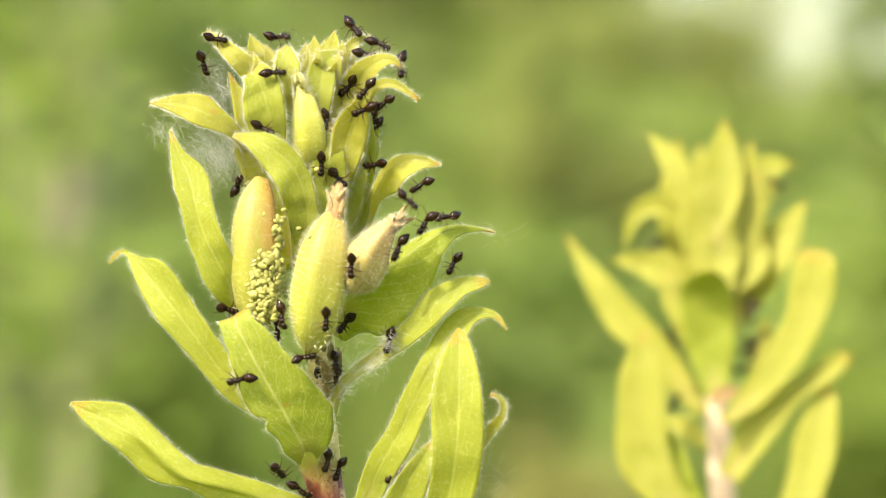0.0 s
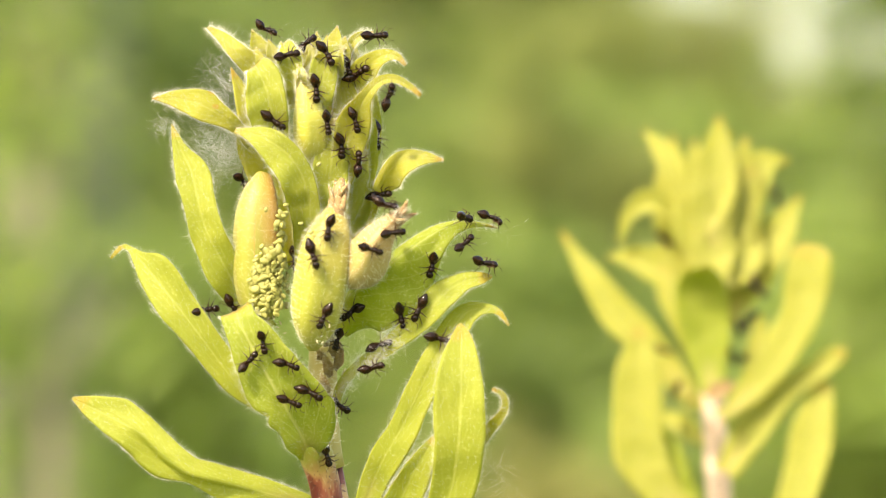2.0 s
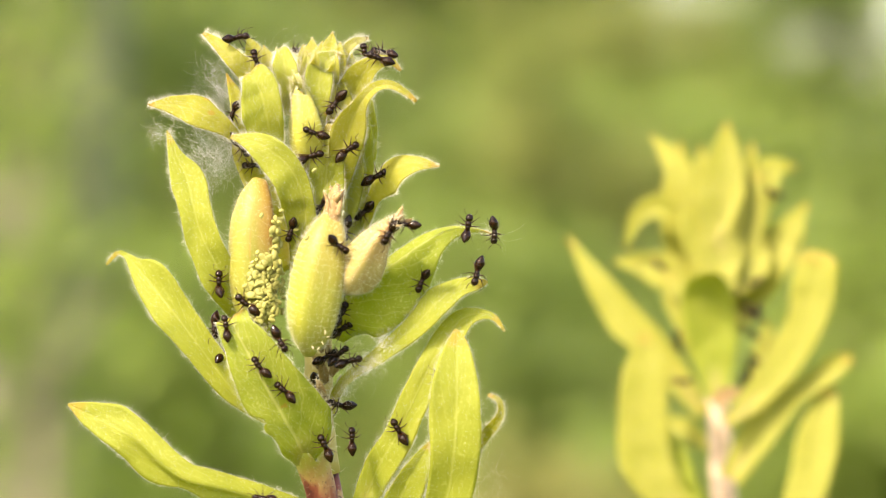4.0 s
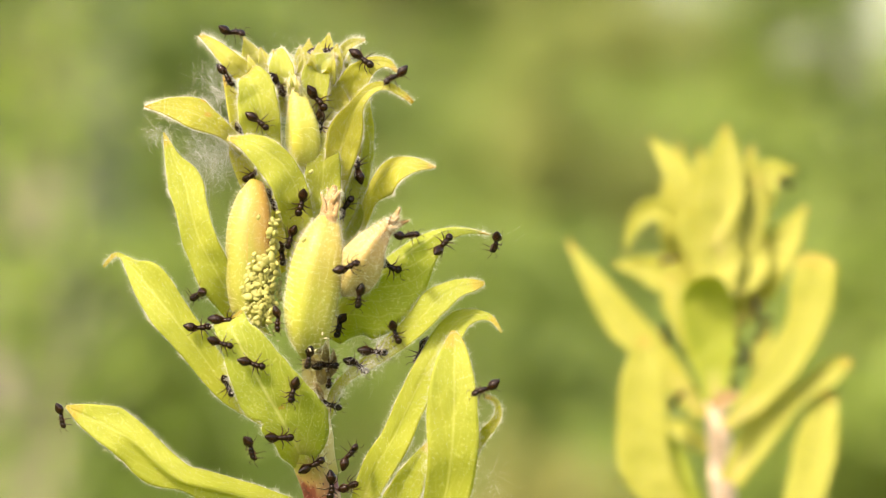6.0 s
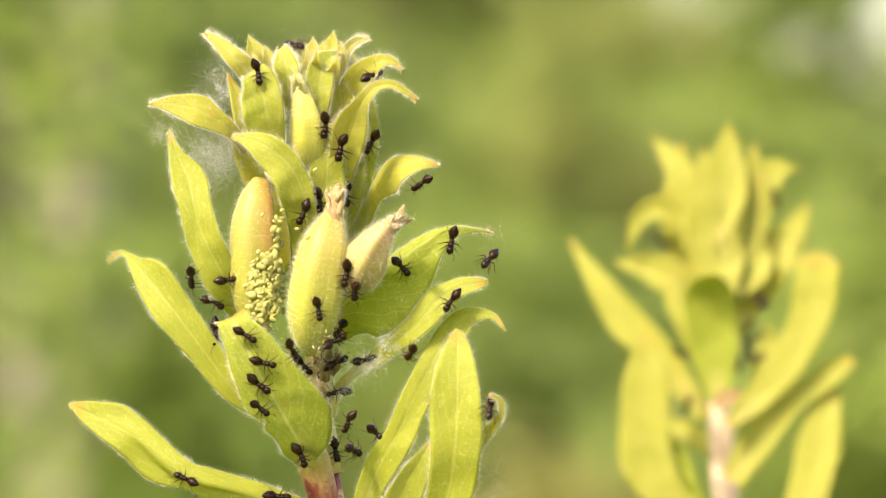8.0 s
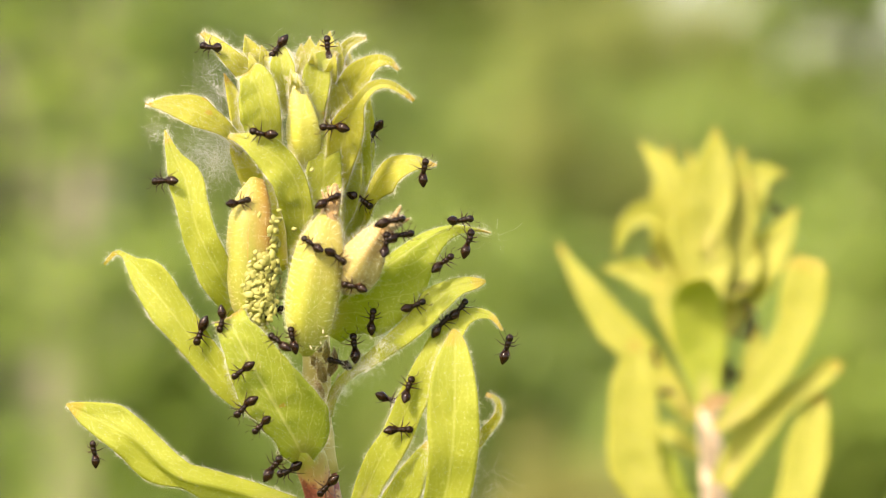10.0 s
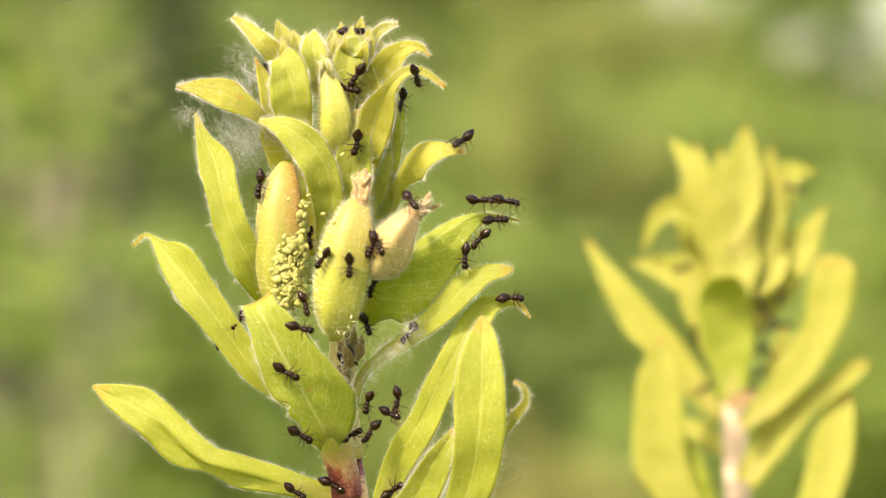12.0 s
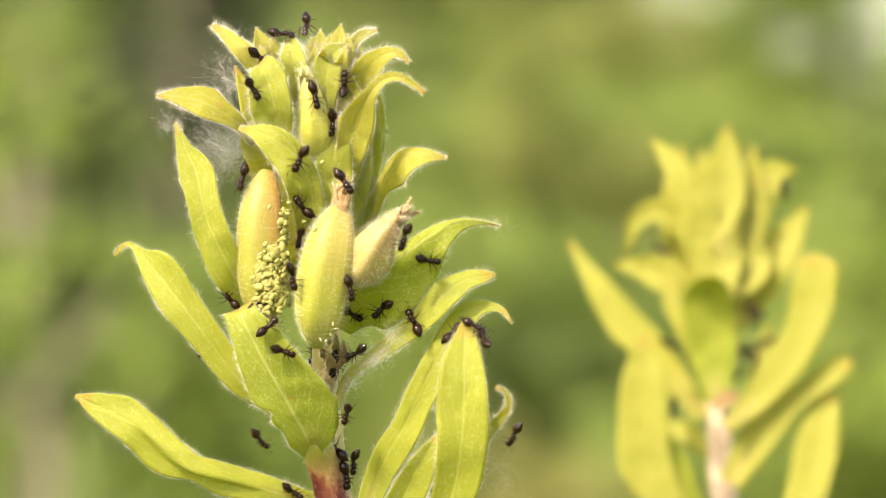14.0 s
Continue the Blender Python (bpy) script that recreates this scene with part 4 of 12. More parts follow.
for gx, gy, d in ((494, 408, -12), (500, 372, -13), (497, 392, -13), (492, 436, -12), (498, 462, -12), (466, 380, -14), (545, 420, -18), (560, 300, -13),
                  (512, 350, -11), (528, 405, -10), (606, 392, -11), (618, 470, -12)):
    a = tagged(new("aphid", greenfly), "tiny pale green aphid sitting alone", "aphid", "scattered aphids")
    a.matrix_world = upright(spot(gx, gy, d), Vector((rng.uniform(-0.3, 0.5), -1, 0.1)).normalized(), rng.uniform(0, 360)) @ Matrix.Scale(0.8, 4)
    RIDERS.append(a)

# shed white skins lying between the pods
skin = bpy.data.meshes.new("cast_skin")
bm = bmesh.new()
bmesh.ops.create_icosphere(bm, subdivisions=1, radius=0.0004)
for v in bm.verts:
    v.co = Vector((v.co.x * 1.6, v.co.y * 0.6, v.co.z * 0.45 + 0.0002)) * rng.uniform(0.7, 1.3)
bm.to_mesh(skin)
bm.free()
skin.materials.append(MITE)
for gx, gy, d in ((556, 614, -17), (574, 606, -16), (584, 594, -16), (588, 582, -15), (566, 616, -16), (486, 588, -10),
                  (492, 580, -10), (480, 572, -11), (500, 598, -10), (590, 606, -14), (448, 462, -14), (578, 586, -16)):
    c = tagged(new("cast_skin", skin), "tiny white shed insect skin caught between pods", "shed skin", "shed skins")
    c.matrix_world = upright(spot(gx, gy, d), Vector((rng.uniform(-0.5, 0.5), -1, rng.uniform(-0.2, 0.6))).normalized(), rng.uniform(0, 360)) @ Matrix.Scale(rng.uniform(0.3, 0.55), 4)
    RIDERS.append(c)


def silk(label, centre, radius, count, seed, length, thick, depth, bend=0.8):
    """A loose tangle of fine curling threads, gathered in wisps round a centre of the drawing grid."""
    r = random.Random(seed)
    thing_at = spot(*centre)
    wisps = []
    while len(wisps) < max(3, count // 22):
        ox, oy = r.uniform(-1, 1), r.uniform(-1, 1)
        if ox * ox + oy * oy < 1:
            wisps.append((ox, oy, r.uniform(-1, 1), r.uniform(0.06, 0.30)))
    verts, faces = [], []
    for k in range(count):
        ox, oy, oz, wide = wisps[min(int(r.random() ** 1.4 * len(wisps)), len(wisps) - 1)]
        p = spot(centre[0] + (ox + r.gauss(0, wide)) * radius[0], centre[1] + (oy + r.gauss(0, wide)) * radius[1], centre[2] + oz * depth) - thing_at
        way = Vector((r.uniform(-1, 1), r.uniform(-1, 1), r.uniform(-1, 1))).normalized()
        turn = Vector((r.uniform(-1, 1), r.uniform(-1, 1), r.uniform(-1, 1))) * bend
        n, base = 12, len(verts)
        fine, reach = thick * r.choice((0.6, 0.8, 1.0, 1.7)), length * r.uniform(0.35, 1.15) * UNIT / 12
        for i in range(n):
            a = way.orthogonal().normalized()
            b = way.cross(a)
            for j in range(3):
                w = 2.1 * j
                verts.append(p + (a * math.cos(w) + b * math.sin(w)) * fine)
            p = p + way * reach
            turn = turn * 0.7 + Vector((r.uniform(-1, 1), r.uniform(-1, 1), r.uniform(-1, 1))) * bend * 0.5
            way = (way + turn).normalized()
        for i in range(n - 1):
            for j in range(3):
                q = (j + 1) % 3
                faces.append((base + i * 3 + j, base + i * 3 + q, base + i * 3 + 3 + q, base + i * 3 + 3 + j))
    ob = tagged(mesh_object("silk_tangle", verts, faces, SILK), label, "silk", kind="stuff")
    ob.location = thing_at
    RIDERS.append(ob)


silk("loose white silk fluff caught between the upper leaves", (384, 268, -3), (44, 52), 900, 1, 70, 0.0000036, 4)
silk("thin white silk fluff beside the top leaf", (384, 145, -2), (28, 42), 300, 2, 60, 0.0000038, 4)
silk("wisp of silk at a leaf's tip", (298, 236, -9), (24, 18), 60, 3, 55, 0.0000042, 3)
silk("wisp of silk hanging from a leaf's curled tip", (884, 440, -9), (10, 34), 12, 4, 55, 0.0000034, 2, 0.5)
silk("wisp of silk low beside a front leaf", (878, 826, -8), (20, 50), 60, 5, 70, 0.0000026, 5, 0.5)
silk("white silk between the stalks", (640, 360, 1), (24, 66), 130, 6, 50, 0.0000036, 2)
silk("white silk under a leaf's edge", (650, 632, -6.6), (46, 36), 110, 7, 60, 0.0000034, 2)
for gx, gy, d in ((606, 688, -6.5), (630, 656, -9.8), (660, 634, -12.2), (690, 612, -13.8)):
    silk("white silk clinging along a leaf's stalk", (gx, gy, d), (16, 18), 130, gx, 34, 0.0000046, 0.8)
silk("few loose silk threads over the top leaves", (520, 70, -4), (110, 24), 40, 9, 60, 0.0000032, 5)


# ---------------------------------------------------------------- ants
def ball(bm, at, size, tilt=0.0, segments=14, rings=9, squeeze=0.0):
    """A smooth oval body of the three half axes, tipped about y; squeeze: tapers its back end."""
    made = bmesh.ops.create_uvsphere(bm, u_segments=segments, v_segments=rings, radius=1.0)["verts"]
    turn = Matrix.Rotation(radians(tilt), 3, "Y")
    for v in made:
        c = Vector((v.co.z, v.co.x, v.co.y))
        k = 1 + squeeze * min(c.x, 0)
        v.co = turn @ Vector((c.x * size[0], c.y * size[1] * k, c.z * size[2] * k)) + Vector(at)


def limb(bm, pts, radii):
    verts, faces, _ = tube([Vector(p) for p in pts], radii, 5, 9)
    made = [bm.verts.new(v) for v in verts]
    for f in faces:
        bm.faces.new([made[i] for i in f])


MM = 0.001
HIPS = {"front": (0.42, 38), "middle": (0.10, 92), "hind": (-0.22, 140)}


def ant():
    """A dark garden ant, 4.4 mm long, that looks along x and stands on z = 0."""
    thing = tagged(new("ant"), "small glossy dark brown ant running over the plant", "ant", "ants on the plant")

    def body(name, build, label=""):
        bm = bmesh.new()
        build(bm)
        bmesh.ops.scale(bm, vec=(MM, MM, MM), verts=bm.verts)
        return part(name, bm, ANT, thing, label)

    def gaster(bm):
        ball(bm, (-1.42, 0, 0.80), (0.98, 0.64, 0.62), 10, 16, 12, squeeze=0.50)
        for x, r in ((-1.02, 0.56), (-1.38, 0.60), (-1.74, 0.46)):
            for i in range(14):
                w = 2 * math.pi * i / 14
                v = [Vector((x + dx, math.cos(w + dw) * (r + 0.02), 0.80 + math.sin(w + dw) * (r + 0.0))) for dx, dw in ((-0.03, 0), (0.03, 0), (0.03, 0.45), (-0.03, 0.45))]
                bm.faces.new([bm.verts.new(q) for q in v])
    body("gaster", gaster)
    body("petiole", lambda bm: (ball(bm, (-0.52, 0, 0.70), (0.10, 0.15, 0.24), 0, 8, 6), limb(bm, [(-0.75, 0, 0.66), (-0.5, 0, 0.62), (-0.3, 0, 0.64)], [0.07, 0.06, 0.08])))

    def thorax(bm):
        ball(bm, (0.42, 0, 0.82), (0.42, 0.40, 0.38), -6)
        ball(bm, (0.0, 0, 0.80), (0.42, 0.34, 0.35), 8)
        ball(bm, (-0.24, 0, 0.74), (0.28, 0.30, 0.30), 20)
        limb(bm, [(0.6, 0, 0.82), (0.8, 0, 0.80), (0.95, 0, 0.78)], [0.10, 0.08, 0.10])
    body("thorax", thorax)

    def head(bm):
        ball(bm, (1.16, 0, 0.74), (0.50, 0.49, 0.37), 18, squeeze=-0.12)
        for side in (-1, 1):
            ball(bm, (1.14, side * 0.36, 0.88), (0.10, 0.07, 0.09), 0, 8, 6)
            limb(bm, [(1.45, side * 0.14, 0.58), (1.62, side * 0.13, 0.50), (1.72, side * 0.02, 0.46)], [0.08, 0.06, 0.02])
    body("head", head)
    for side in (-1, 1):
        bm = bmesh.new()
        limb(bm, [(0, 0, 0), (0.22, side * 0.34, 0.22), (0.30, side * 0.52, 0.26)], [0.035, 0.035, 0.035])
        limb(bm, [(0.30, side * 0.52, 0.26), (0.62, side * 0.62, 0.08), (0.92, side * 0.58, -0.12)], [0.03, 0.035, 0.045, 0.03])
        bmesh.ops.scale(bm, vec=(MM, MM, MM), verts=bm.verts)
        part("antenna", bm, ANT_LEG, thing).location = (1.42 * MM, side * 0.16 * MM, 0.80 * MM)
    for side in (-1, 1):
        for x, spread in HIPS.values():
            w = radians(spread)
            out = Vector((math.cos(w), side * math.sin(w), 0))
            reach = 1.25 if spread < 120 else 1.5
            bm = bmesh.new()
            limb(bm, [(0, 0, 0), out * 0.25 + Vector((0, 0, 0.06)), out * reach * 0.52 + Vector((0, 0, 0.36))], [0.11, 0.105, 0.095, 0.065])
            limb(bm, [out * reach * 0.52 + Vector((0, 0, 0.36)), out * reach * 0.82 + Vector((0, 0, -0.16)), out * reach + Vector((0, 0, -0.52))], [0.066, 0.06, 0.045, 0.034])
            limb(bm, [out * reach + Vector((0, 0, -0.52)), out * (reach + 0.16) + Vector((0, 0, -0.58)), out * (reach + 0.34) + Vector((0, 0, -0.59))], [0.032, 0.027, 0.02])
            bmesh.ops.scale(bm, vec=(MM, MM, MM), verts=bm.verts)
            part("leg", bm, ANT_LEG, thing).location = (x * MM, side * 0.17 * MM, 0.60 * MM)
    return thing


ANT_COUNT = 50
ANTS = [ant()]
for k in range(1, ANT_COUNT):
    ANTS.append(copy_thing(ANTS[0], pose(0, 0.02 * k, 0.002)))
for k, one in enumerate(ANTS):
    one.scale = [0.92 + 0.16 * ((k * 37) % 10) / 10] * 3
    # each holds its abdomen and head in its own way
    poise = random.Random(900 + k)
    for piece in one.children:
        kind = piece.name.split(".")[0]
        if kind in ("gaster", "head"):
            hinge = Vector((-0.62, 0, 0.66) if kind == "gaster" else (0.78, 0, 0.80)) * MM
            pitch, yaw = (poise.uniform(-6, 34), poise.uniform(-16, 16)) if kind == "gaster" else (poise.uniform(-8, 24), poise.uniform(-22, 22))
            piece.matrix_local = Matrix.Translation(hinge) @ pose(0, 0, 0, 0, pitch, yaw) @ Matrix.Translation(-hinge)

BACK_ANTS = [copy_thing(ANTS[0], pose(0.5, 0.02 * k, 0.002)) for k in range(12)]
for k, one in enumerate(BACK_ANTS):
    tagged(one, "dark ant on the second plant behind", group="ants on the second plant")


# ---------------------------------------------------------------- what moves
def swayed(t_rows, centre):
    """Rows (s, right, down, degrees) in the drawing grid as moves about a centre of the plant."""
    c = spot(*centre)
    k = UNIT * (REACH + centre[2] * 0.001) / REACH
    return [(t, Matrix.Translation(c + Vector((x * k, 0, -y * k))) @ pose(0, 0, 0, 0, a, 0) @ Matrix.Translation(-c)) for t, x, y, a in t_rows]


def ride(thing, rows):
    """The thing sways as the plant does."""
    rest = thing.matrix_world.copy()
    walk(thing, [(t, m @ rest) for t, m in rows])


def path_of(thing, rest):
    """The move of a keyed thing away from its rest at every thirtieth of a second."""
    keys = thing.animation_data
    curves = {(c.data_path, c.array_index): c for c in keys.action.layers[0].strips[0].channelbag(keys.action_slot).fcurves}
    back, out = rest.inverted(), []
    for f in range(1, scene.frame_end + 1):
        place = Vector([curves["location", i].evaluate(f) for i in range(3)])
        turn = [curves["rotation_quaternion", i].evaluate(f) for i in range(4)]
        out.append(Matrix.LocRotScale(place, Quaternion(turn).normalized(), None) @ back)
    return out


def crawl(way, rows):
    """An ant's rows (thirtieths, grid x, grid y, depth mm, heading, tilt of its back to the right and up) on the swaying plant."""
    out = []
    for f, gx, gy, depth, heading, right, high in rows:
        up = Vector((right / 10, -1, high / 10)).normalized()
        h = radians(heading)
        ahead = Vector((math.cos(h), 0, -math.sin(h)))
        ahead = (ahead - up * ahead.dot(up)).normalized()
        m = Matrix((ahead, up.cross(ahead), up)).transposed().to_4x4()
        m.translation = spot(gx, gy, depth) + up * 0.0003
        out.append((f / 30, way[f] @ m))
    return out


def stride(one, seed):
    """Legs step in two groups of three, feelers nod."""
    r = random.Random(seed)
    n = 0
    for limb_part in one.children:
        kind = limb_part.name.split(".")[0]
        if kind not in ("leg", "antenna"):
            continue
        at = limb_part.location.copy()
        rows = []
        for k in range(141):
            phase = 1 if (k + n) % 2 else -1
            if kind == "leg":
                rows.append((k / 10, Matrix.Translation(at) @ pose(0, 0, 0, r.uniform(-5, 5), r.uniform(-4, 4), phase * r.uniform(6, 20))))
            elif k % 3 == 0 or k == 140:
                rows.append((k / 10, Matrix.Translation(at) @ pose(0, 0, 0, 0, r.uniform(-14, 14), r.uniform(-16, 16))))
        n += 1
        walk(limb_part, rows)


def motions():
    bpy.context.view_layer.update()
    rest, far_rest = primrose.matrix_world.copy(), neighbour.matrix_world.copy()
    breeze = swayed([(0, 1, 0, -.05), (.5, 4.6, -2.9, .05), (1, .2, -5.2, -.08), (1.5, .8, -4, 0), (2, 4.6, -8.3, .03), (2.5, 3.8, -7.5, .02),
                     (3, -6.4, .3, -.12), (4, -3, 2, -.06), (5, 0, 3, .05), (5.5, -.8, 3.5, .06), (6, -8.2, 4.7, -.2), (6.5, 0, 0, 0), (7, .7, .1, .04),
                     (7.5, -4.6, 2.8, -.04), (8, -1.5, 1.1, 0), (9.2, -4, 1, -.08), (10.5, -7.5, 1.2, -.14), (11, -5.5, .6, -.12), (11.5, 14.7, -10.7, .25),
                     (12, 43.7, -24.5, .7), (12.5, 24.1, -15.5, .5), (13, 16.6, -13.1, .3), (13.5, 2.8, -4.6, -.05), (14, 10.7, -12.2, .12)], (565, 420, 0))
    ride(primrose, breeze)
    for rider in RIDERS:
        ride(rider, breeze)
    back_breeze = swayed([(0, -1.2, -3.7, -.05), (.5, -.9, -2.1, .1), (1, 1.5, -14.7, -.1), (1.5, -8.3, -15.3, -.3), (2, -9.5, -11.6, -.3), (2.5, 8.3, -16.8, .3),
                          (3, -2.5, -5.8, .1), (4.2, 2, -1, .05), (5.5, 2.7, 1.5, .02), (6, .4, 4.4, .05), (6.5, 0, 0, 0), (7, 1.3, 1.9, .04), (7.5, 0, 1.5, 0),
                          (8, 5, 2.9, .1), (9.2, -8, 8, -.05), (10.5, -18.1, 10.5, -.2), (11, -11.5, 6.4, -.14), (11.5, .8, 7.4, .15), (12, 31.9, 6.1, .8),
                          (12.5, -3.1, -4.8, -.06), (13, 7, 8.3, .35), (13.5, 16.2, 7, .55), (14, 2.2, 5.5, .2)], (1310, 460, BACK))
    ride(neighbour, back_breeze)
    thin, edge = SHRUBS[19], SHRUBS[8]
    edge_stand = edge.matrix_world.copy()
    # this added shrub leans in from the left, dimming that side late on
    walk(edge, [(t, edge_stand @ pose(0, 0, 0, 0, a, 0)) for t, a in ((0, -5), (1.5, -5), (3, -4), (5.5, -1), (8, 0), (10.5, 5), (12, 8), (14, 11.5))])
    stand = thin.matrix_world.copy()
    walk(thin, [(t, stand @ pose(0, 0, 0, 0, a, 0)) for t, a in ((0, 14), (1.5, 14), (2.5, 9), (3, 6), (5.5, 1), (8, 1.5), (10.5, 5), (12, 2), (14, 1))])
    tall = SHRUBS[7]
    tall_stand = tall.matrix_world.copy()
    walk(tall, [(t, tall_stand @ pose(0, 0, 0, 0, a, 0)) for t, a in ((0, 8), (1.5, 8), (3, 4), (5.5, -4), (8, -3), (10.5, 0), (12, -3), (14, -3.5))])
    # the other added dark shrub swings inwards too, for the same late dimming
    dark = SHRUBS[0]
    dark_stand = dark.matrix_world.copy()
    walk(dark, [(t, dark_stand @ pose(0, 0, 0, 0, a, 0)) for t, a in ((0, -13), (1.5, -12), (3, -11), (5.5, -9), (8, -6), (10.5, -1), (11.2, 2), (12, 4), (13, 6.5), (14, 8))])
    for k, bush in enumerate(SHRUBS):
        if bush in (thin, tall, dark, edge):
            continue
        lean = 1.2 + 0.5 * (k % 3)
        walk(bush, [(t, bush.matrix_world @ pose(0, 0, 0, 0.4 * math.sin(0.9 * t + k), lean * math.sin(0.55 * t + 1.7 * k), 0)) for t in range(15)])
    way = path_of(primrose, rest)
    for k, one in enumerate(ANTS):
        stride(one, k)
    far_way = path_of(neighbour, far_rest)
    for k, one in enumerate(BACK_ANTS):
        stride(one, 100 + k)
        gx, gy, turn = ((1326, 562, 80), (1320, 606, 250), (1308, 640, 100), (1186, 612, 60), (1336, 520, 300), (1170, 452, 200), (1376, 345, 40),
                        (1336, 580, 120), (1298, 664, 300), (1322, 632, 20), (1198, 700, 140), (1340, 548, 210))[k]
        walk(one, crawl(far_way, [(15 * i, gx + 12 * math.sin(0.7 * i + k), gy + 22 * math.sin(0.45 * i + 2 * k), BACK - 17, turn + 40 * math.sin(0.5 * i + k), 2, 2)
                                  for i in range(29)]))
    walk(ANTS[0], crawl(way, [
        (0,384,73,-4.8,9,0,2), (5,393,65,-5.0,343,0,1), (10,401,61,-4.8,346,1,3), (15,415,58,-5.1,17,-4,12), (20,447,65,-4.1,15,3,2), 
        (25,493,80,-6.1,8,-1,3), (30,536,80,-1.2,356,-7,10), (35,493,100,-7.6,49,0,1), (40,453,122,-9.5,75,0,-1), (45,411,140,-3.3,73,-1,1), 
        (50,435,118,-5.5,26,2,0), (55,454,92,-7.2,7,0,0), (60,465,72,-4.3,16,4,12), (65,449,92,-7.3,66,0,0), (70,428,120,-5.7,88,2,1), 
        (75,406,151,-3.7,82,-4,12), (80,416,155,-3.5,49,0,1), (85,426,163,-3.6,45,1,1), (90,436,172,-11.9,68,3,0), (98,423,176,-3.9,109,1,1), 
        (105,413,181,-7.3,120,1,1), (112,407,189,-7.3,116,3,1), (120,415,198,-5.1,112,1,0), (128,424,209,-4.9,108,1,0), (135,433,220,-4.0,104,1,-1), 
        (142,437,229,-3.8,100,0,0), (150,435,237,-11.0,95,0,0), (158,426,242,-10.8,76,-1,1), (165,412,245,-6.7,27,1,3), (170,422,241,-10.5,7,0,1), 
        (175,431,237,-10.9,15,0,0), (180,441,234,-3.7,51,0,1), (185,453,265,-12.4,58,0,2), (190,465,297,-7.7,79,0,-1), (195,478,328,-9.8,113,5,3), 
        (200,492,330,-13.2,87,1,0), (205,504,335,-12.4,90,1,0), (210,516,344,-11.6,120,2,0), (215,510,373,-10.5,97,1,-1), (220,508,402,1.3,102,1,-1), 
        (225,510,432,2.0,135,2,-1), (229,485,447,-11.6,127,2,0), (233,460,462,-12.6,90,1,0), (236,435,477,-12.7,54,0,0), (240,411,492,-10.2,350,-3,-2), 
        (248,406,475,-10.2,315,-1,-1), (255,404,457,-10.8,281,-1,0), (262,410,440,-10.8,255,-3,0), (270,412,424,-11.2,265,-2,0), 
        (278,419,407,-12.1,276,-2,0), (285,427,391,-12.6,286,-1,0), (292,433,375,-12.6,297,-1,1), (300,434,358,-12.1,344,-1,1), 
        (308,432,340,-10.7,39,-2,1), (315,431,314,-4.0,95,-4,-12), (320,428,346,-10.6,101,-3,2), (325,424,362,-11.1,109,-3,1), 
        (330,417,380,-11.0,117,-12,4), (335,416,376,-10.4,104,-3,1), (340,419,374,-11.0,91,-3,1), (345,419,370,-10.7,78,-12,4), 
        (350,441,394,-13.0,52,0,0), (355,471,422,-12.4,54,1,0), (360,501,449,1.7,84,3,0), (365,535,381,-9.9,65,1,-1), (370,574,316,-8.2,75,0,0), 
        (375,617,253,-9.2,113,0,-1), (380,627,266,-9.1,82,0,0), (385,636,281,-9.2,79,-1,-1), (390,645,296,-4.7,104,-1,-1), 
        (395,619,278,-8.8,127,-1,-1), (400,595,258,-9.4,123,0,-1), (405,574,234,-9.3,90,1,-1), (410,558,301,-8.6,105,0,-1), 
        (415,539,367,-10.1,107,1,0), (420,517,432,-8.3,97,2,-3)]))
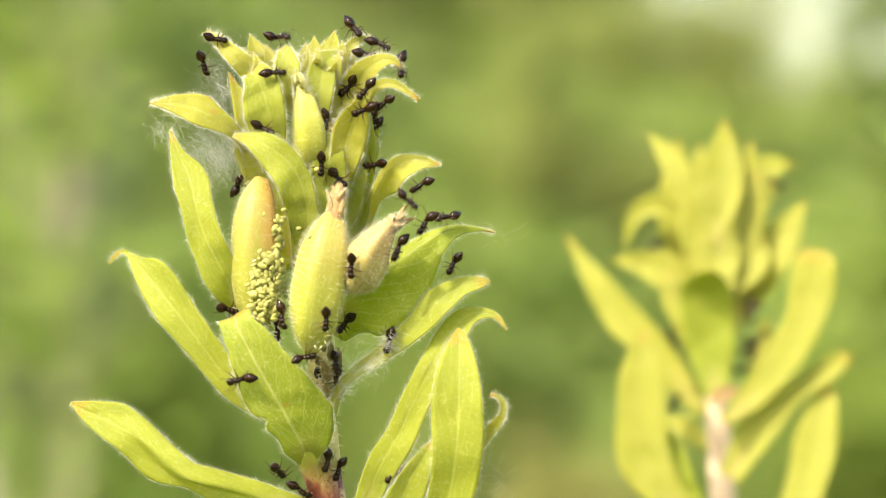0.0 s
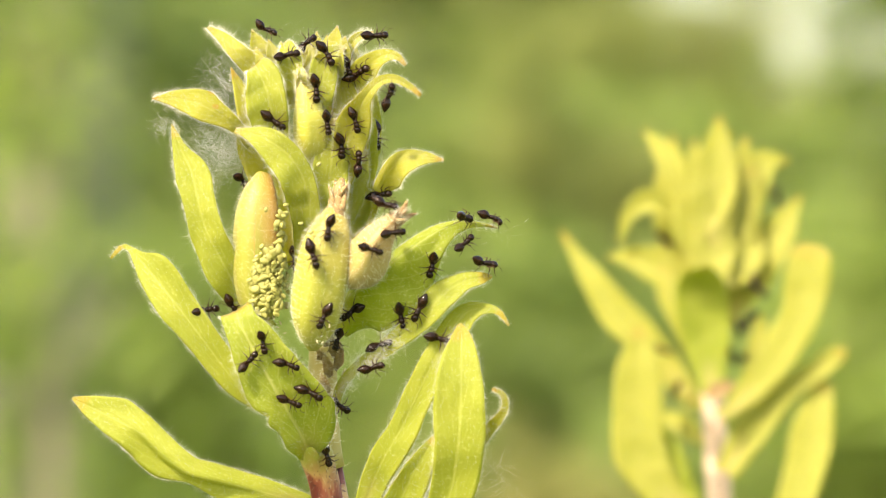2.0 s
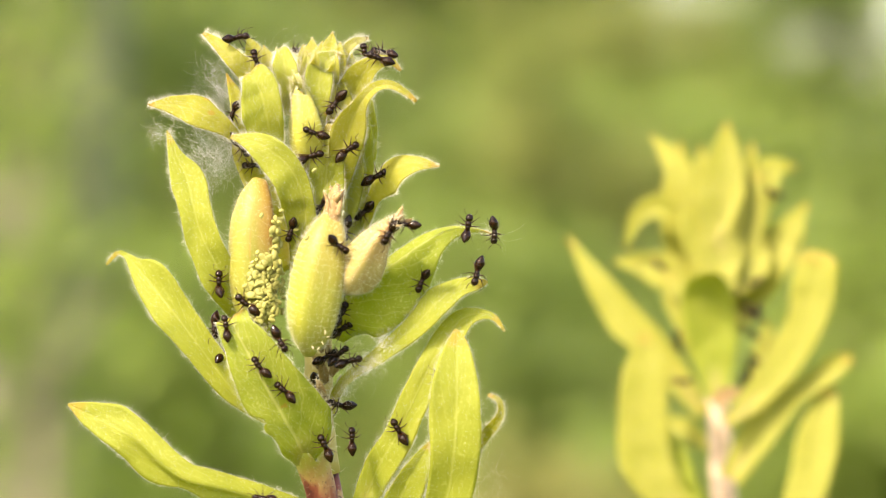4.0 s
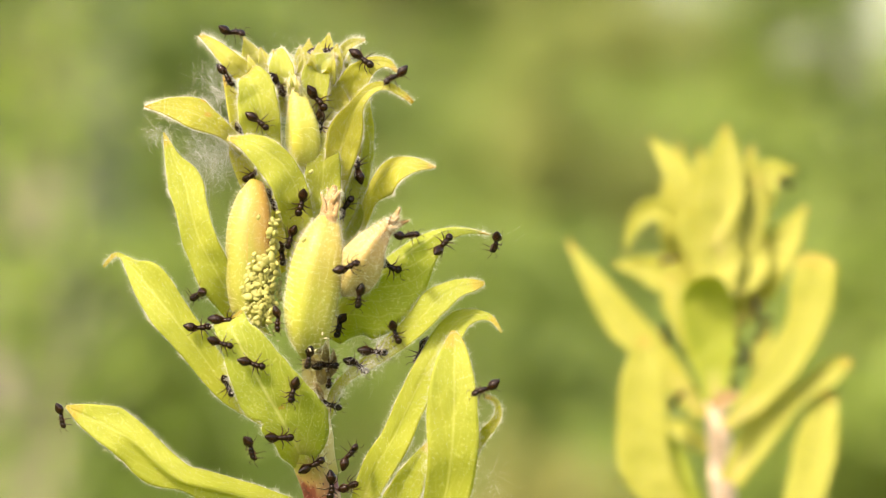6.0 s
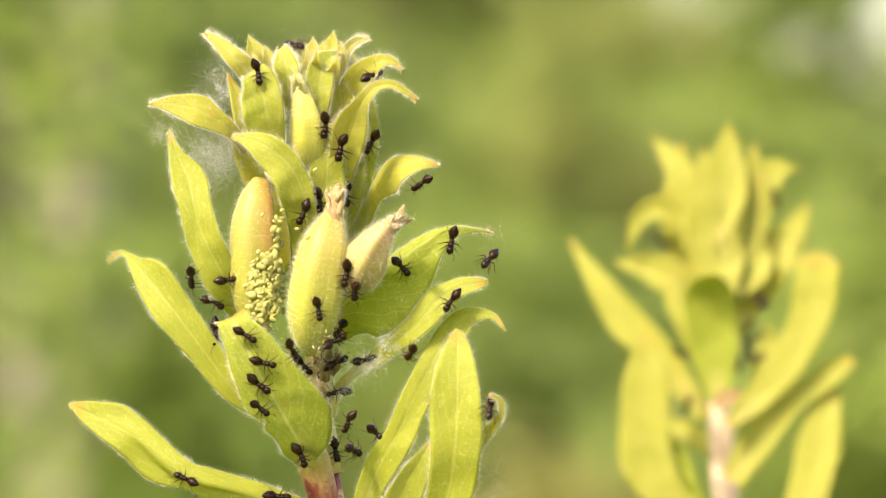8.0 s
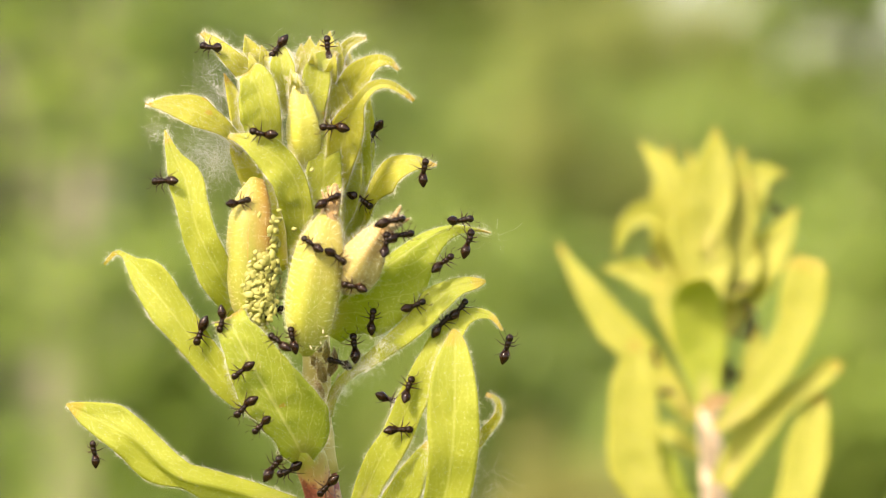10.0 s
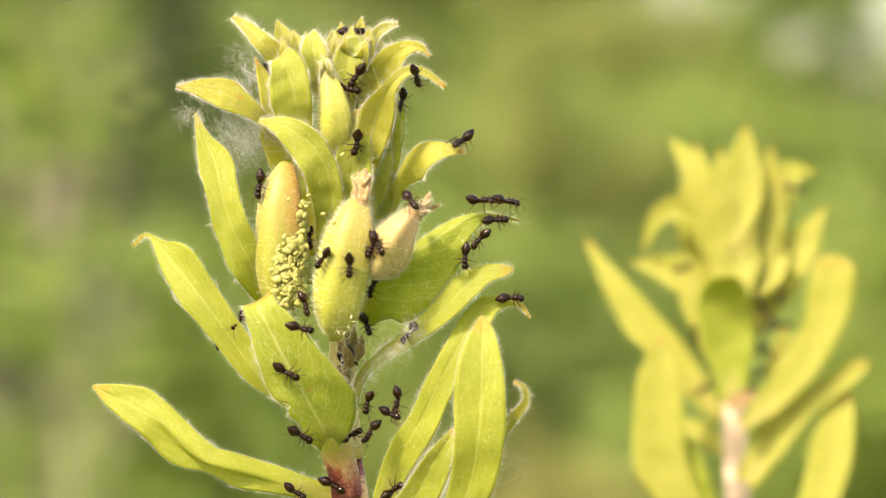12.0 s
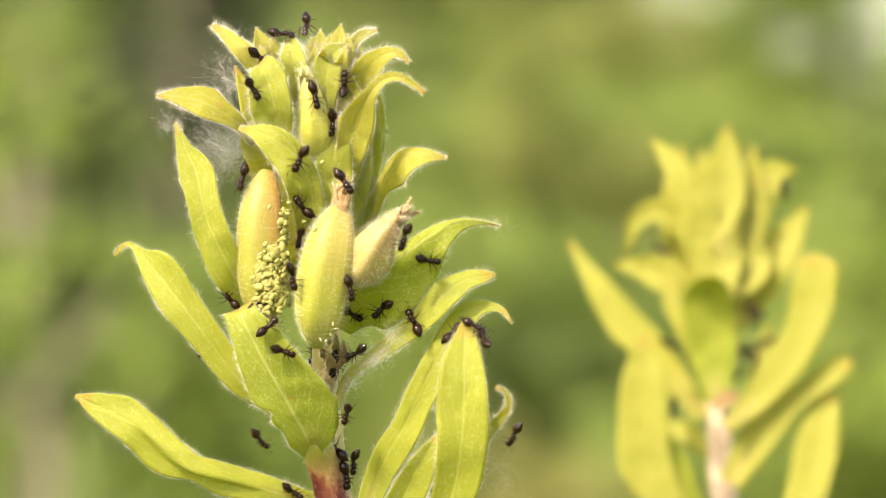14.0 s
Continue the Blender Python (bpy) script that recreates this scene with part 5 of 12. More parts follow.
    walk(ANTS[1], crawl(way, [
        (0,370,109,-6.1,97,-10,-7), (5,372,107,-6.2,86,-3,-2), (10,376,108,-6.4,75,-3,-1), (15,376,103,-6.2,64,-10,-7), (20,390,131,-3.2,61,-3,1), 
        (25,400,150,-3.8,64,-3,1), (30,390,170,-7.9,72,12,4), (35,391,192,-8.4,104,1,0), (40,383,217,-8.2,109,1,0), (45,376,242,-9.2,87,3,2), 
        (50,413,241,-10.3,42,0,1), (55,449,235,-11.4,25,0,0), (60,484,222,-10.3,36,-1,-2), (65,462,233,-10.5,66,0,0), (70,444,248,-11.6,68,0,1), 
        (75,430,268,-4.7,43,4,-1), (80,426,257,-5.4,355,2,0), (85,421,247,-11.0,336,-1,1), (90,414,237,-10.1,345,4,0), (98,417,243,-10.6,27,-1,0), 
        (105,420,248,-6.2,34,-1,1), (112,423,253,-5.8,40,-1,1), (120,428,258,-5.2,47,2,0), (128,433,262,-4.6,54,1,0), (135,438,266,-4.2,60,1,0), 
        (142,442,270,-3.7,67,2,0), (150,446,275,-3.3,73,1,0), (158,449,281,-3.1,80,1,0), (165,451,287,-3.1,51,3,0), (170,453,292,-3.0,83,1,0), 
        (175,454,297,-3.0,115,1,0), (180,454,302,-2.9,147,3,-1), (184,445,326,-10.8,161,-1,2), (188,434,349,-11.8,203,-1,1), 
        (191,421,370,-11.1,245,-2,1), (195,414,390,-10.8,315,-11,0), (199,384,400,-12.0,11,-1,0), (203,364,412,-11.2,38,1,0), 
        (206,348,428,-11.0,66,1,0), (210,338,439,-11.1,66,-7,-10), (215,343,461,-10.9,58,-2,-3), (220,349,482,-10.2,78,1,-1), 
        (225,357,500,-9.7,126,2,-2), (230,353,493,-9.6,122,0,-3), (235,350,489,-9.8,119,-1,-3), (240,350,486,-10.0,116,-10,-7), 
        (248,344,466,-10.8,157,1,0), (255,341,444,-11.0,198,2,0), (262,335,422,-11.3,240,1,0), (270,329,404,-11.5,258,-3,2), 
        (278,325,384,-11.4,254,-3,1), (285,314,355,-10.8,250,-3,-2), (292,307,343,-10.8,225,-3,1), (300,301,319,-10.5,176,-3,0), 
        (308,297,299,-10.2,128,-3,1), (315,296,274,-9.5,79,-12,0), (320,304,275,-9.3,18,0,1), (325,323,274,-9.2,345,0,1), (330,334,276,-9.5,341,10,7), 
        (335,356,295,-10.2,13,2,3), (340,375,307,-10.5,18,3,2), (345,414,309,-4.3,354,-10,-7), (350,415,336,-11.1,53,-3,2), 
        (355,420,347,-11.1,84,-3,1), (360,425,361,-11.2,87,-12,4), (365,437,299,-3.7,39,1,0), (370,462,242,-11.9,18,0,1), (375,494,189,-11.2,26,-1,-1), 
        (380,483,163,-11.2,356,0,0), (385,471,138,-10.9,354,0,0), (390,459,113,-9.4,20,-1,-2), (395,458,130,-10.5,66,-1,0), (400,456,147,-11.1,85,0,1), 
        (405,454,163,-11.3,75,2,1), (410,449,220,-11.1,100,1,-1), (415,437,276,-3.9,103,1,0), (420,428,336,-10.3,82,-10,7)]))
    walk(ANTS[2], crawl(way, [
        (0,497,77,-6.2,10,-4,12), (5,509,88,-7.2,27,0,3), (10,523,93,1.9,16,1,3), (15,541,98,-3.2,337,0,1), (20,551,88,-3.2,308,0,0), 
        (25,559,75,-3.3,300,0,0), (30,560,69,-3.4,315,7,10), (35,578,66,-6.1,4,1,0), (40,591,71,-3.2,31,-1,0), (45,604,74,-5.3,34,-1,0), 
        (50,573,89,-9.3,45,0,0), (55,540,101,-3.1,29,0,0), (60,507,109,-7.8,344,-1,2), (65,508,97,-7.5,324,0,1), (70,510,89,-7.3,331,-2,3), 
        (75,505,84,-6.8,7,0,13), (80,472,80,-5.1,40,0,3), (85,438,67,-5.2,45,1,0), (90,405,64,-5.1,22,-1,1), (98,410,65,-5.2,354,0,0), 
        (105,415,66,-5.2,325,0,0), (112,420,66,-5.2,330,0,0), (120,427,69,-5.3,347,-2,3), (128,429,70,-5.3,4,1,3), (135,438,69,-4.5,21,-2,3), 
        (142,441,66,-4.2,37,1,0), (150,446,66,-4.1,66,0,0), (158,451,67,-4.3,128,0,0), (165,457,72,-4.2,189,-4,12), (169,445,65,-4.1,204,3,2), 
        (173,440,63,-4.2,247,0,3), (176,429,66,-5.3,290,1,3), (180,423,64,-5.2,0,0,13), (185,422,68,-5.2,356,0,3), (190,423,67,-5.2,353,-2,3), 
        (195,418,68,-5.2,349,-1,0), (200,404,94,-6.0,52,1,1), (205,402,128,-3.1,88,-3,2), (210,383,160,-8.1,96,7,10), (215,395,176,-7.7,75,3,1), 
        (220,411,196,-7.6,47,1,0), (225,425,217,-4.8,11,3,-1), (230,441,190,-11.8,5,1,-1), (235,453,161,-11.3,26,1,0), (240,462,131,-10.6,76,-2,1), 
        (248,447,137,-10.8,123,0,1), (255,434,139,-11.1,171,1,1), (262,424,132,-5.8,195,-1,-3), (270,418,123,-6.2,198,-3,-2), 
        (278,407,111,-6.7,200,1,1), (285,400,97,-6.2,202,1,1), (292,392,87,-5.6,205,1,1), (300,385,83,-5.5,185,-3,0), (308,376,79,-5.4,143,-3,-2), 
        (315,363,88,-5.6,100,-12,-4), (319,373,88,-5.8,44,-3,-1), (323,382,87,-5.9,16,-3,-1), (326,386,86,-5.7,349,-3,-1), (330,391,84,-5.4,349,2,3), 
        (335,391,87,-5.6,354,1,1), (340,391,90,-5.9,0,1,1), (345,391,92,-6.0,5,2,3), (350,406,106,-6.6,43,1,1), (355,418,123,-6.2,65,1,1), 
        (360,426,138,-1.3,73,4,-12), (365,437,113,-5.6,22,1,0), (370,442,84,-4.6,0,1,0), (375,443,62,-4.1,5,0,13), (380,428,63,-5.2,35,0,3), 
        (385,414,65,-5.1,37,0,3), (390,400,61,-5.0,11,-1,1), (395,393,61,-4.9,14,0,0), (400,386,62,-4.8,17,0,1), (405,380,65,-4.7,19,0,2), 
        (410,398,101,-6.5,58,1,1), (415,414,140,-3.2,69,2,3), (420,434,172,-11.9,53,3,0)]))
    walk(ANTS[3], crawl(way, [
        (0,484,129,-10.8,357,2,0), (4,489,147,-11.1,53,0,0), (8,492,166,-11.3,80,0,0), (11,492,185,-11.3,108,0,0), (15,492,204,-10.8,107,-1,-1), 
        (20,522,204,-9.9,72,-2,0), (25,550,210,-10.5,66,1,0), (30,576,222,-9.7,87,1,-1), (35,577,224,-9.6,89,0,0), (40,577,225,-9.5,91,0,0), 
        (45,578,226,-8.3,93,-1,-1), (50,594,227,-10.5,59,0,-1), (55,610,226,-10.3,52,0,-1), (60,625,223,-10.2,73,0,-2), (65,617,216,-10.7,112,0,-1), 
        (70,608,211,-10.9,122,0,-1), (75,598,208,-5.9,104,1,-1), (80,591,216,-8.2,127,0,-1), (85,585,223,-8.2,123,0,0), (90,577,230,-8.4,90,0,-1), 
        (98,570,238,-9.7,135,1,0), (105,564,242,-9.9,181,1,0), (112,560,241,-10.0,199,1,0), (120,558,234,-10.2,199,1,0), (128,557,223,-10.3,199,1,0), 
        (135,557,212,-10.3,199,1,0), (142,555,205,-10.4,200,1,0), (150,551,204,-10.4,182,1,0), (158,545,208,-10.7,138,1,0), (165,538,216,-10.9,93,0,0), 
        (170,507,210,-10.9,102,3,-1), (175,492,210,-10.7,84,0,0), (180,469,210,-11.0,37,0,-1), (185,491,239,-9.5,50,0,0), (190,515,264,-12.3,44,0,0), 
        (195,542,288,-8.8,18,0,-1), (200,556,299,-8.7,17,0,-1), (205,571,306,-8.4,34,0,-1), (210,589,310,-8.2,72,2,-3), (215,588,342,-14.7,95,0,1), 
        (220,582,374,-14.9,104,1,1), (225,572,405,-17.3,98,1,3), (230,560,395,-15.3,130,-1,1), (235,548,386,-9.6,135,1,-1), 
        (240,536,377,-9.9,111,2,-1), (248,544,390,-9.4,57,1,-1), (255,551,399,-16.6,24,-2,1), (262,558,399,-15.6,15,-1,1), (270,565,390,-15.6,7,-1,1), 
        (278,571,376,-7.5,358,-1,1), (285,578,361,-7.6,349,0,1), (292,585,353,-14.9,341,-1,1), (300,592,352,-15.0,332,-1,0), 
        (308,599,361,-7.8,348,1,0), (315,607,374,-7.9,24,3,3), (320,581,372,-14.6,74,0,1), (325,556,369,-10.1,96,0,-1), (330,531,364,-10.5,90,4,-2), 
        (335,536,373,-10.0,61,1,0), (340,542,381,-9.7,49,1,-1), (345,548,389,-9.5,56,2,-2), (350,579,407,-17.2,39,1,1), (355,607,429,-16.7,40,2,1), 
        (360,630,458,-18.2,58,-4,0), (365,652,448,-19.1,63,0,0), (370,673,437,-18.7,95,1,-1), (375,693,424,-17.7,156,5,-1), 
        (379,678,430,-18.5,148,1,0), (383,664,437,-19.1,113,1,0), (386,652,447,-19.1,78,0,0), (390,641,459,-18.9,15,-1,-1), 
        (395,633,455,-18.4,63,-1,0), (400,624,454,-17.3,84,-2,0), (405,616,453,-16.6,76,-1,0), (410,607,476,-17.0,99,1,0), (415,603,500,-16.9,99,1,0), 
        (420,605,525,-16.0,74,4,-1)]))
    walk(ANTS[4], crawl(way, [
        (0,627,63,-5.0,72,0,13), (5,626,64,-4.9,42,-2,3), (10,621,65,-4.9,12,-3,2), (15,606,72,-5.1,342,0,13), (20,601,73,-5.3,346,-1,0), 
        (25,595,83,-6.4,322,0,0), (30,587,91,-6.5,270,2,1), (34,585,120,-8.2,211,0,0), (38,585,149,-8.6,179,-1,0), (41,588,178,-6.3,148,-1,0), 
        (45,592,206,-8.7,144,0,-2), (50,577,196,-7.9,153,-1,-1), (55,565,184,-8.0,134,0,0), (60,554,169,-9.5,87,1,0), (65,558,187,-10.0,68,0,0), 
        (70,564,203,-10.0,68,0,0), (75,573,217,-9.8,90,0,-2), (80,564,238,-9.9,120,1,0), (85,551,255,-12.3,133,0,0), (90,534,270,-9.7,130,0,0), 
        (98,542,279,-9.3,80,0,0), (105,549,284,-8.9,31,0,0), (112,553,283,-8.8,349,0,0), (120,554,275,-9.1,344,0,0), (128,554,262,-9.7,340,0,0), 
        (135,554,250,-12.2,336,1,0), (142,556,242,-10.1,331,1,0), (150,560,241,-10.0,5,1,0), (158,566,246,-9.7,45,1,0), (165,574,255,-9.1,86,3,-2), 
        (170,568,289,-8.5,106,0,0), (175,556,322,-8.3,112,0,0), (180,541,354,-10.5,105,1,-2), (184,555,342,-10.9,174,0,-1), 
        (188,569,332,-7.9,216,0,0), (191,584,322,-13.2,257,0,0), (195,600,312,-8.1,270,0,-4), (200,596,318,-8.0,302,0,-1), 
        (205,591,324,-7.9,335,1,-1), (210,586,329,-13.4,7,0,0), (215,576,372,-7.5,66,0,1), (220,568,416,-17.7,96,0,1), (225,563,460,-18.4,99,1,0), 
        (230,582,465,-17.9,72,1,0), (235,599,473,-17.4,73,1,0), (240,615,484,-16.8,101,0,-1), (248,626,472,-18.0,54,-2,0), (255,637,461,-18.8,7,-1,0), 
        (262,650,453,-19.1,330,0,0), (270,664,446,-18.9,328,1,-1), (278,679,440,-18.2,326,1,-1), (285,690,433,-17.8,323,3,-1), 
        (292,698,428,-17.5,321,3,0), (300,715,411,-17.1,353,2,-3), (308,726,400,-17.3,36,2,-3), (315,735,391,-17.1,79,10,-7), 
        (320,731,392,-17.2,50,2,-3), (325,722,396,-17.3,21,3,-2), (330,716,397,-17.3,352,10,-7), (335,728,391,-17.2,347,3,-2), 
        (340,741,389,-17.1,340,3,-1), (345,767,400,-12.1,330,-4,12), (350,779,396,-12.0,342,0,3), (355,793,392,-11.8,350,0,3), 
        (360,808,389,-11.6,354,0,13), (364,784,376,-11.9,62,0,3), (368,753,353,-18.2,102,3,1), (371,737,324,-8.7,141,2,-3), 
        (375,728,302,-8.3,153,-4,-12), (380,704,317,-7.3,141,1,-3), (385,690,333,-5.0,133,0,-3), (390,676,355,-4.3,127,-4,-11), 
        (395,675,342,-3.7,75,-2,-1), (400,677,326,-4.4,51,-1,0), (405,679,310,-4.7,55,-3,-3), (410,682,348,-3.9,72,2,-3), (415,692,393,-18.0,86,-1,0), 
        (420,693,431,-17.6,97,12,-4)]))
    walk(ANTS[5], crawl(way, [
        (0,654,98,-7.3,10,-2,0), (5,671,99,-9.2,2,0,0), (10,687,99,-9.1,357,0,1), (15,696,103,-9.1,354,10,7), (19,697,106,-9.1,29,2,3), 
        (23,696,108,-9.1,65,2,3), (26,697,104,-9.1,100,3,2), (30,698,107,-9.1,135,4,12), (35,691,94,-7.5,173,0,0), (40,681,87,-7.2,184,0,0), 
        (45,669,82,-6.9,166,-1,1), (49,667,79,-6.8,123,0,0), (53,665,77,-6.8,81,0,0), (56,662,75,-6.7,38,0,0), (60,660,74,-6.6,356,1,1), 
        (65,652,80,-6.6,53,0,0), (70,645,87,-6.6,82,0,0), (75,639,96,-6.5,83,-1,-1), (80,661,95,-7.5,55,-1,0), (85,683,97,-9.1,55,0,1), 
        (90,697,105,-9.1,83,10,7), (98,695,98,-7.4,128,3,1), (105,693,95,-7.5,172,0,1), (112,687,93,-7.5,194,0,0), (120,681,93,-7.4,194,0,1), 
        (128,674,93,-7.4,193,0,1), (135,668,93,-7.5,193,-1,1), (142,662,92,-7.2,193,-1,0), (150,656,91,-6.8,171,0,0), (158,650,88,-6.7,126,0,0), 
        (165,644,86,-6.6,80,0,-1), (170,668,98,-9.1,74,-1,1), (175,689,115,-8.0,96,0,1), (180,711,143,-13.0,145,-4,11), (184,712,147,-13.1,85,1,3), 
        (188,716,150,-13.1,53,2,3), (191,723,152,-13.1,20,2,3), (195,729,151,-13.1,16,10,7), (199,724,159,-13.2,79,-1,-1), 
        (203,709,161,-13.2,115,0,-3), (206,690,172,-12.9,151,1,-3), (210,669,185,-12.0,158,10,-7), (215,666,196,3.2,121,3,-2), 
        (220,668,212,3.4,111,-1,0), (225,662,222,3.7,130,-2,-1), (230,664,232,3.8,99,-1,0), (235,664,243,3.7,96,0,0), (240,661,253,-3.0,121,-2,0), 
        (248,653,254,-2.7,121,-1,0), (255,647,254,-4.8,122,-1,-1), (262,647,252,-10.0,122,-1,-1), (270,651,249,-2.6,123,-1,0), 
        (278,659,244,-2.8,123,-1,0), (285,666,240,3.7,124,-1,0), (292,670,236,3.7,124,-1,0), (300,670,235,3.7,125,-1,0), (308,664,235,3.8,125,0,0), 
        (315,656,236,-2.7,126,-2,0), (320,632,221,-10.5,144,0,-1), (325,608,210,-10.9,134,0,-1), (330,581,202,-7.7,96,-2,-3), 
        (335,581,200,-7.8,95,-1,-1), (340,581,198,-7.9,94,-1,-1), (345,580,196,-8.0,93,-2,-2), (350,579,184,-8.3,131,-1,0), (355,580,173,-8.5,141,0,0), 
        (360,584,161,-8.6,123,-1,0), (364,581,154,-8.5,67,0,0), (368,578,148,-8.4,38,-1,0), (371,576,141,-8.4,10,0,0), (375,573,134,-8.3,9,-1,2), 
        (380,549,116,-8.5,337,1,0), (385,526,98,-7.4,332,-1,1), (390,506,87,-7.0,355,-4,12), (395,472,81,-5.1,327,0,3), (400,441,67,-4.2,326,1,0), 
        (405,409,64,-5.2,354,-1,1), (410,424,81,-5.2,37,0,0), (415,438,98,-5.9,51,1,0), (420,451,115,-7.4,38,0,-1)]))
    walk(ANTS[6], crawl(way, [
        (0,674,80,-7.0,27,-1,1), (5,678,82,-7.1,39,0,0), (10,682,84,-7.2,51,0,0), (15,687,86,-7.3,63,-1,1), (20,676,79,-6.8,9,0,3), 
        (25,658,63,-5.1,342,2,3), (30,651,53,-5.1,344,-4,12), (35,648,55,-5.1,352,-1,3), (40,645,58,-5.0,359,-1,3), (45,645,60,-5.0,7,-7,10), 
        (50,606,73,-5.1,19,0,3), (55,572,75,-6.2,4,0,0), (60,538,84,-3.3,320,1,0), (65,540,86,-3.4,318,0,0), (70,542,89,-3.3,317,0,0), 
        (75,544,91,-3.3,315,0,1), (80,522,100,-7.8,0,-1,0), (85,500,108,-8.0,18,0,1), (90,477,115,-7.9,7,3,-1), (98,463,116,-10.0,317,0,0), 
        (105,453,116,-7.3,267,0,0), (112,451,112,-7.4,254,0,0), (120,457,105,-7.5,249,0,0), (128,468,95,-5.5,245,0,0), (135,478,85,-5.3,240,0,0), 
        (142,491,83,-6.1,235,-3,2), (150,488,81,-6.1,239,-2,3), (158,473,82,-5.1,279,0,3), (165,458,75,-4.2,319,-1,0), (170,446,96,-7.3,22,1,0), 
        (175,431,115,-5.7,57,1,1), (180,421,126,-6.0,64,-10,-7), (185,422,156,-3.5,80,1,1), (190,427,182,-4.0,76,1,1), (195,430,208,-4.4,51,2,-2), 
        (200,433,242,-11.1,79,0,1), (205,433,276,-4.1,100,1,0), (210,430,310,-4.1,114,4,0), (215,433,361,-12.2,101,-1,1), (220,432,413,-13.0,80,-1,0), 
        (225,430,465,-12.7,51,-3,-1), (230,412,487,-10.5,71,-1,-1), (235,395,509,-9.4,63,0,-1), (240,379,533,-8.2,27,3,-1), (248,359,542,-5.1,71,1,3), 
        (255,351,536,-5.2,101,0,1), (262,351,540,-5.2,100,0,1), (270,360,545,-5.4,100,0,1), (278,370,559,-5.5,100,2,3), (285,395,561,-16.6,99,-3,2), 
        (292,401,564,-16.8,99,0,0), (300,400,568,-12.8,99,0,0), (308,395,577,-13.4,69,-2,3), (315,372,571,-5.8,23,-1,0), (320,389,590,-5.9,33,1,3), 
        (325,411,599,-13.8,32,0,0), (330,433,609,-13.5,20,-1,-1), (335,441,591,-13.8,352,0,-1), (340,446,572,-13.9,352,0,-2), 
        (345,449,552,-11.3,20,0,-3), (350,424,564,-13.2,84,-1,-1), (355,402,579,-13.4,121,0,0), (360,382,597,-6.0,129,-1,0), (365,394,607,-6.0,88,0,0), 
        (370,405,616,-13.9,75,0,0), (375,418,624,-13.8,89,1,1), (380,410,595,-13.7,29,0,0), (385,397,567,-11.7,356,-1,0), 
        (390,382,540,-7.6,352,-10,-7), (395,367,568,-5.8,352,0,0), (400,357,593,0.0,325,0,1), (405,350,620,0.0,270,0,2), (410,383,620,0.0,298,0,1), 
        (415,417,620,-11.1,298,0,1), (420,450,620,-11.0,270,0,2)]))
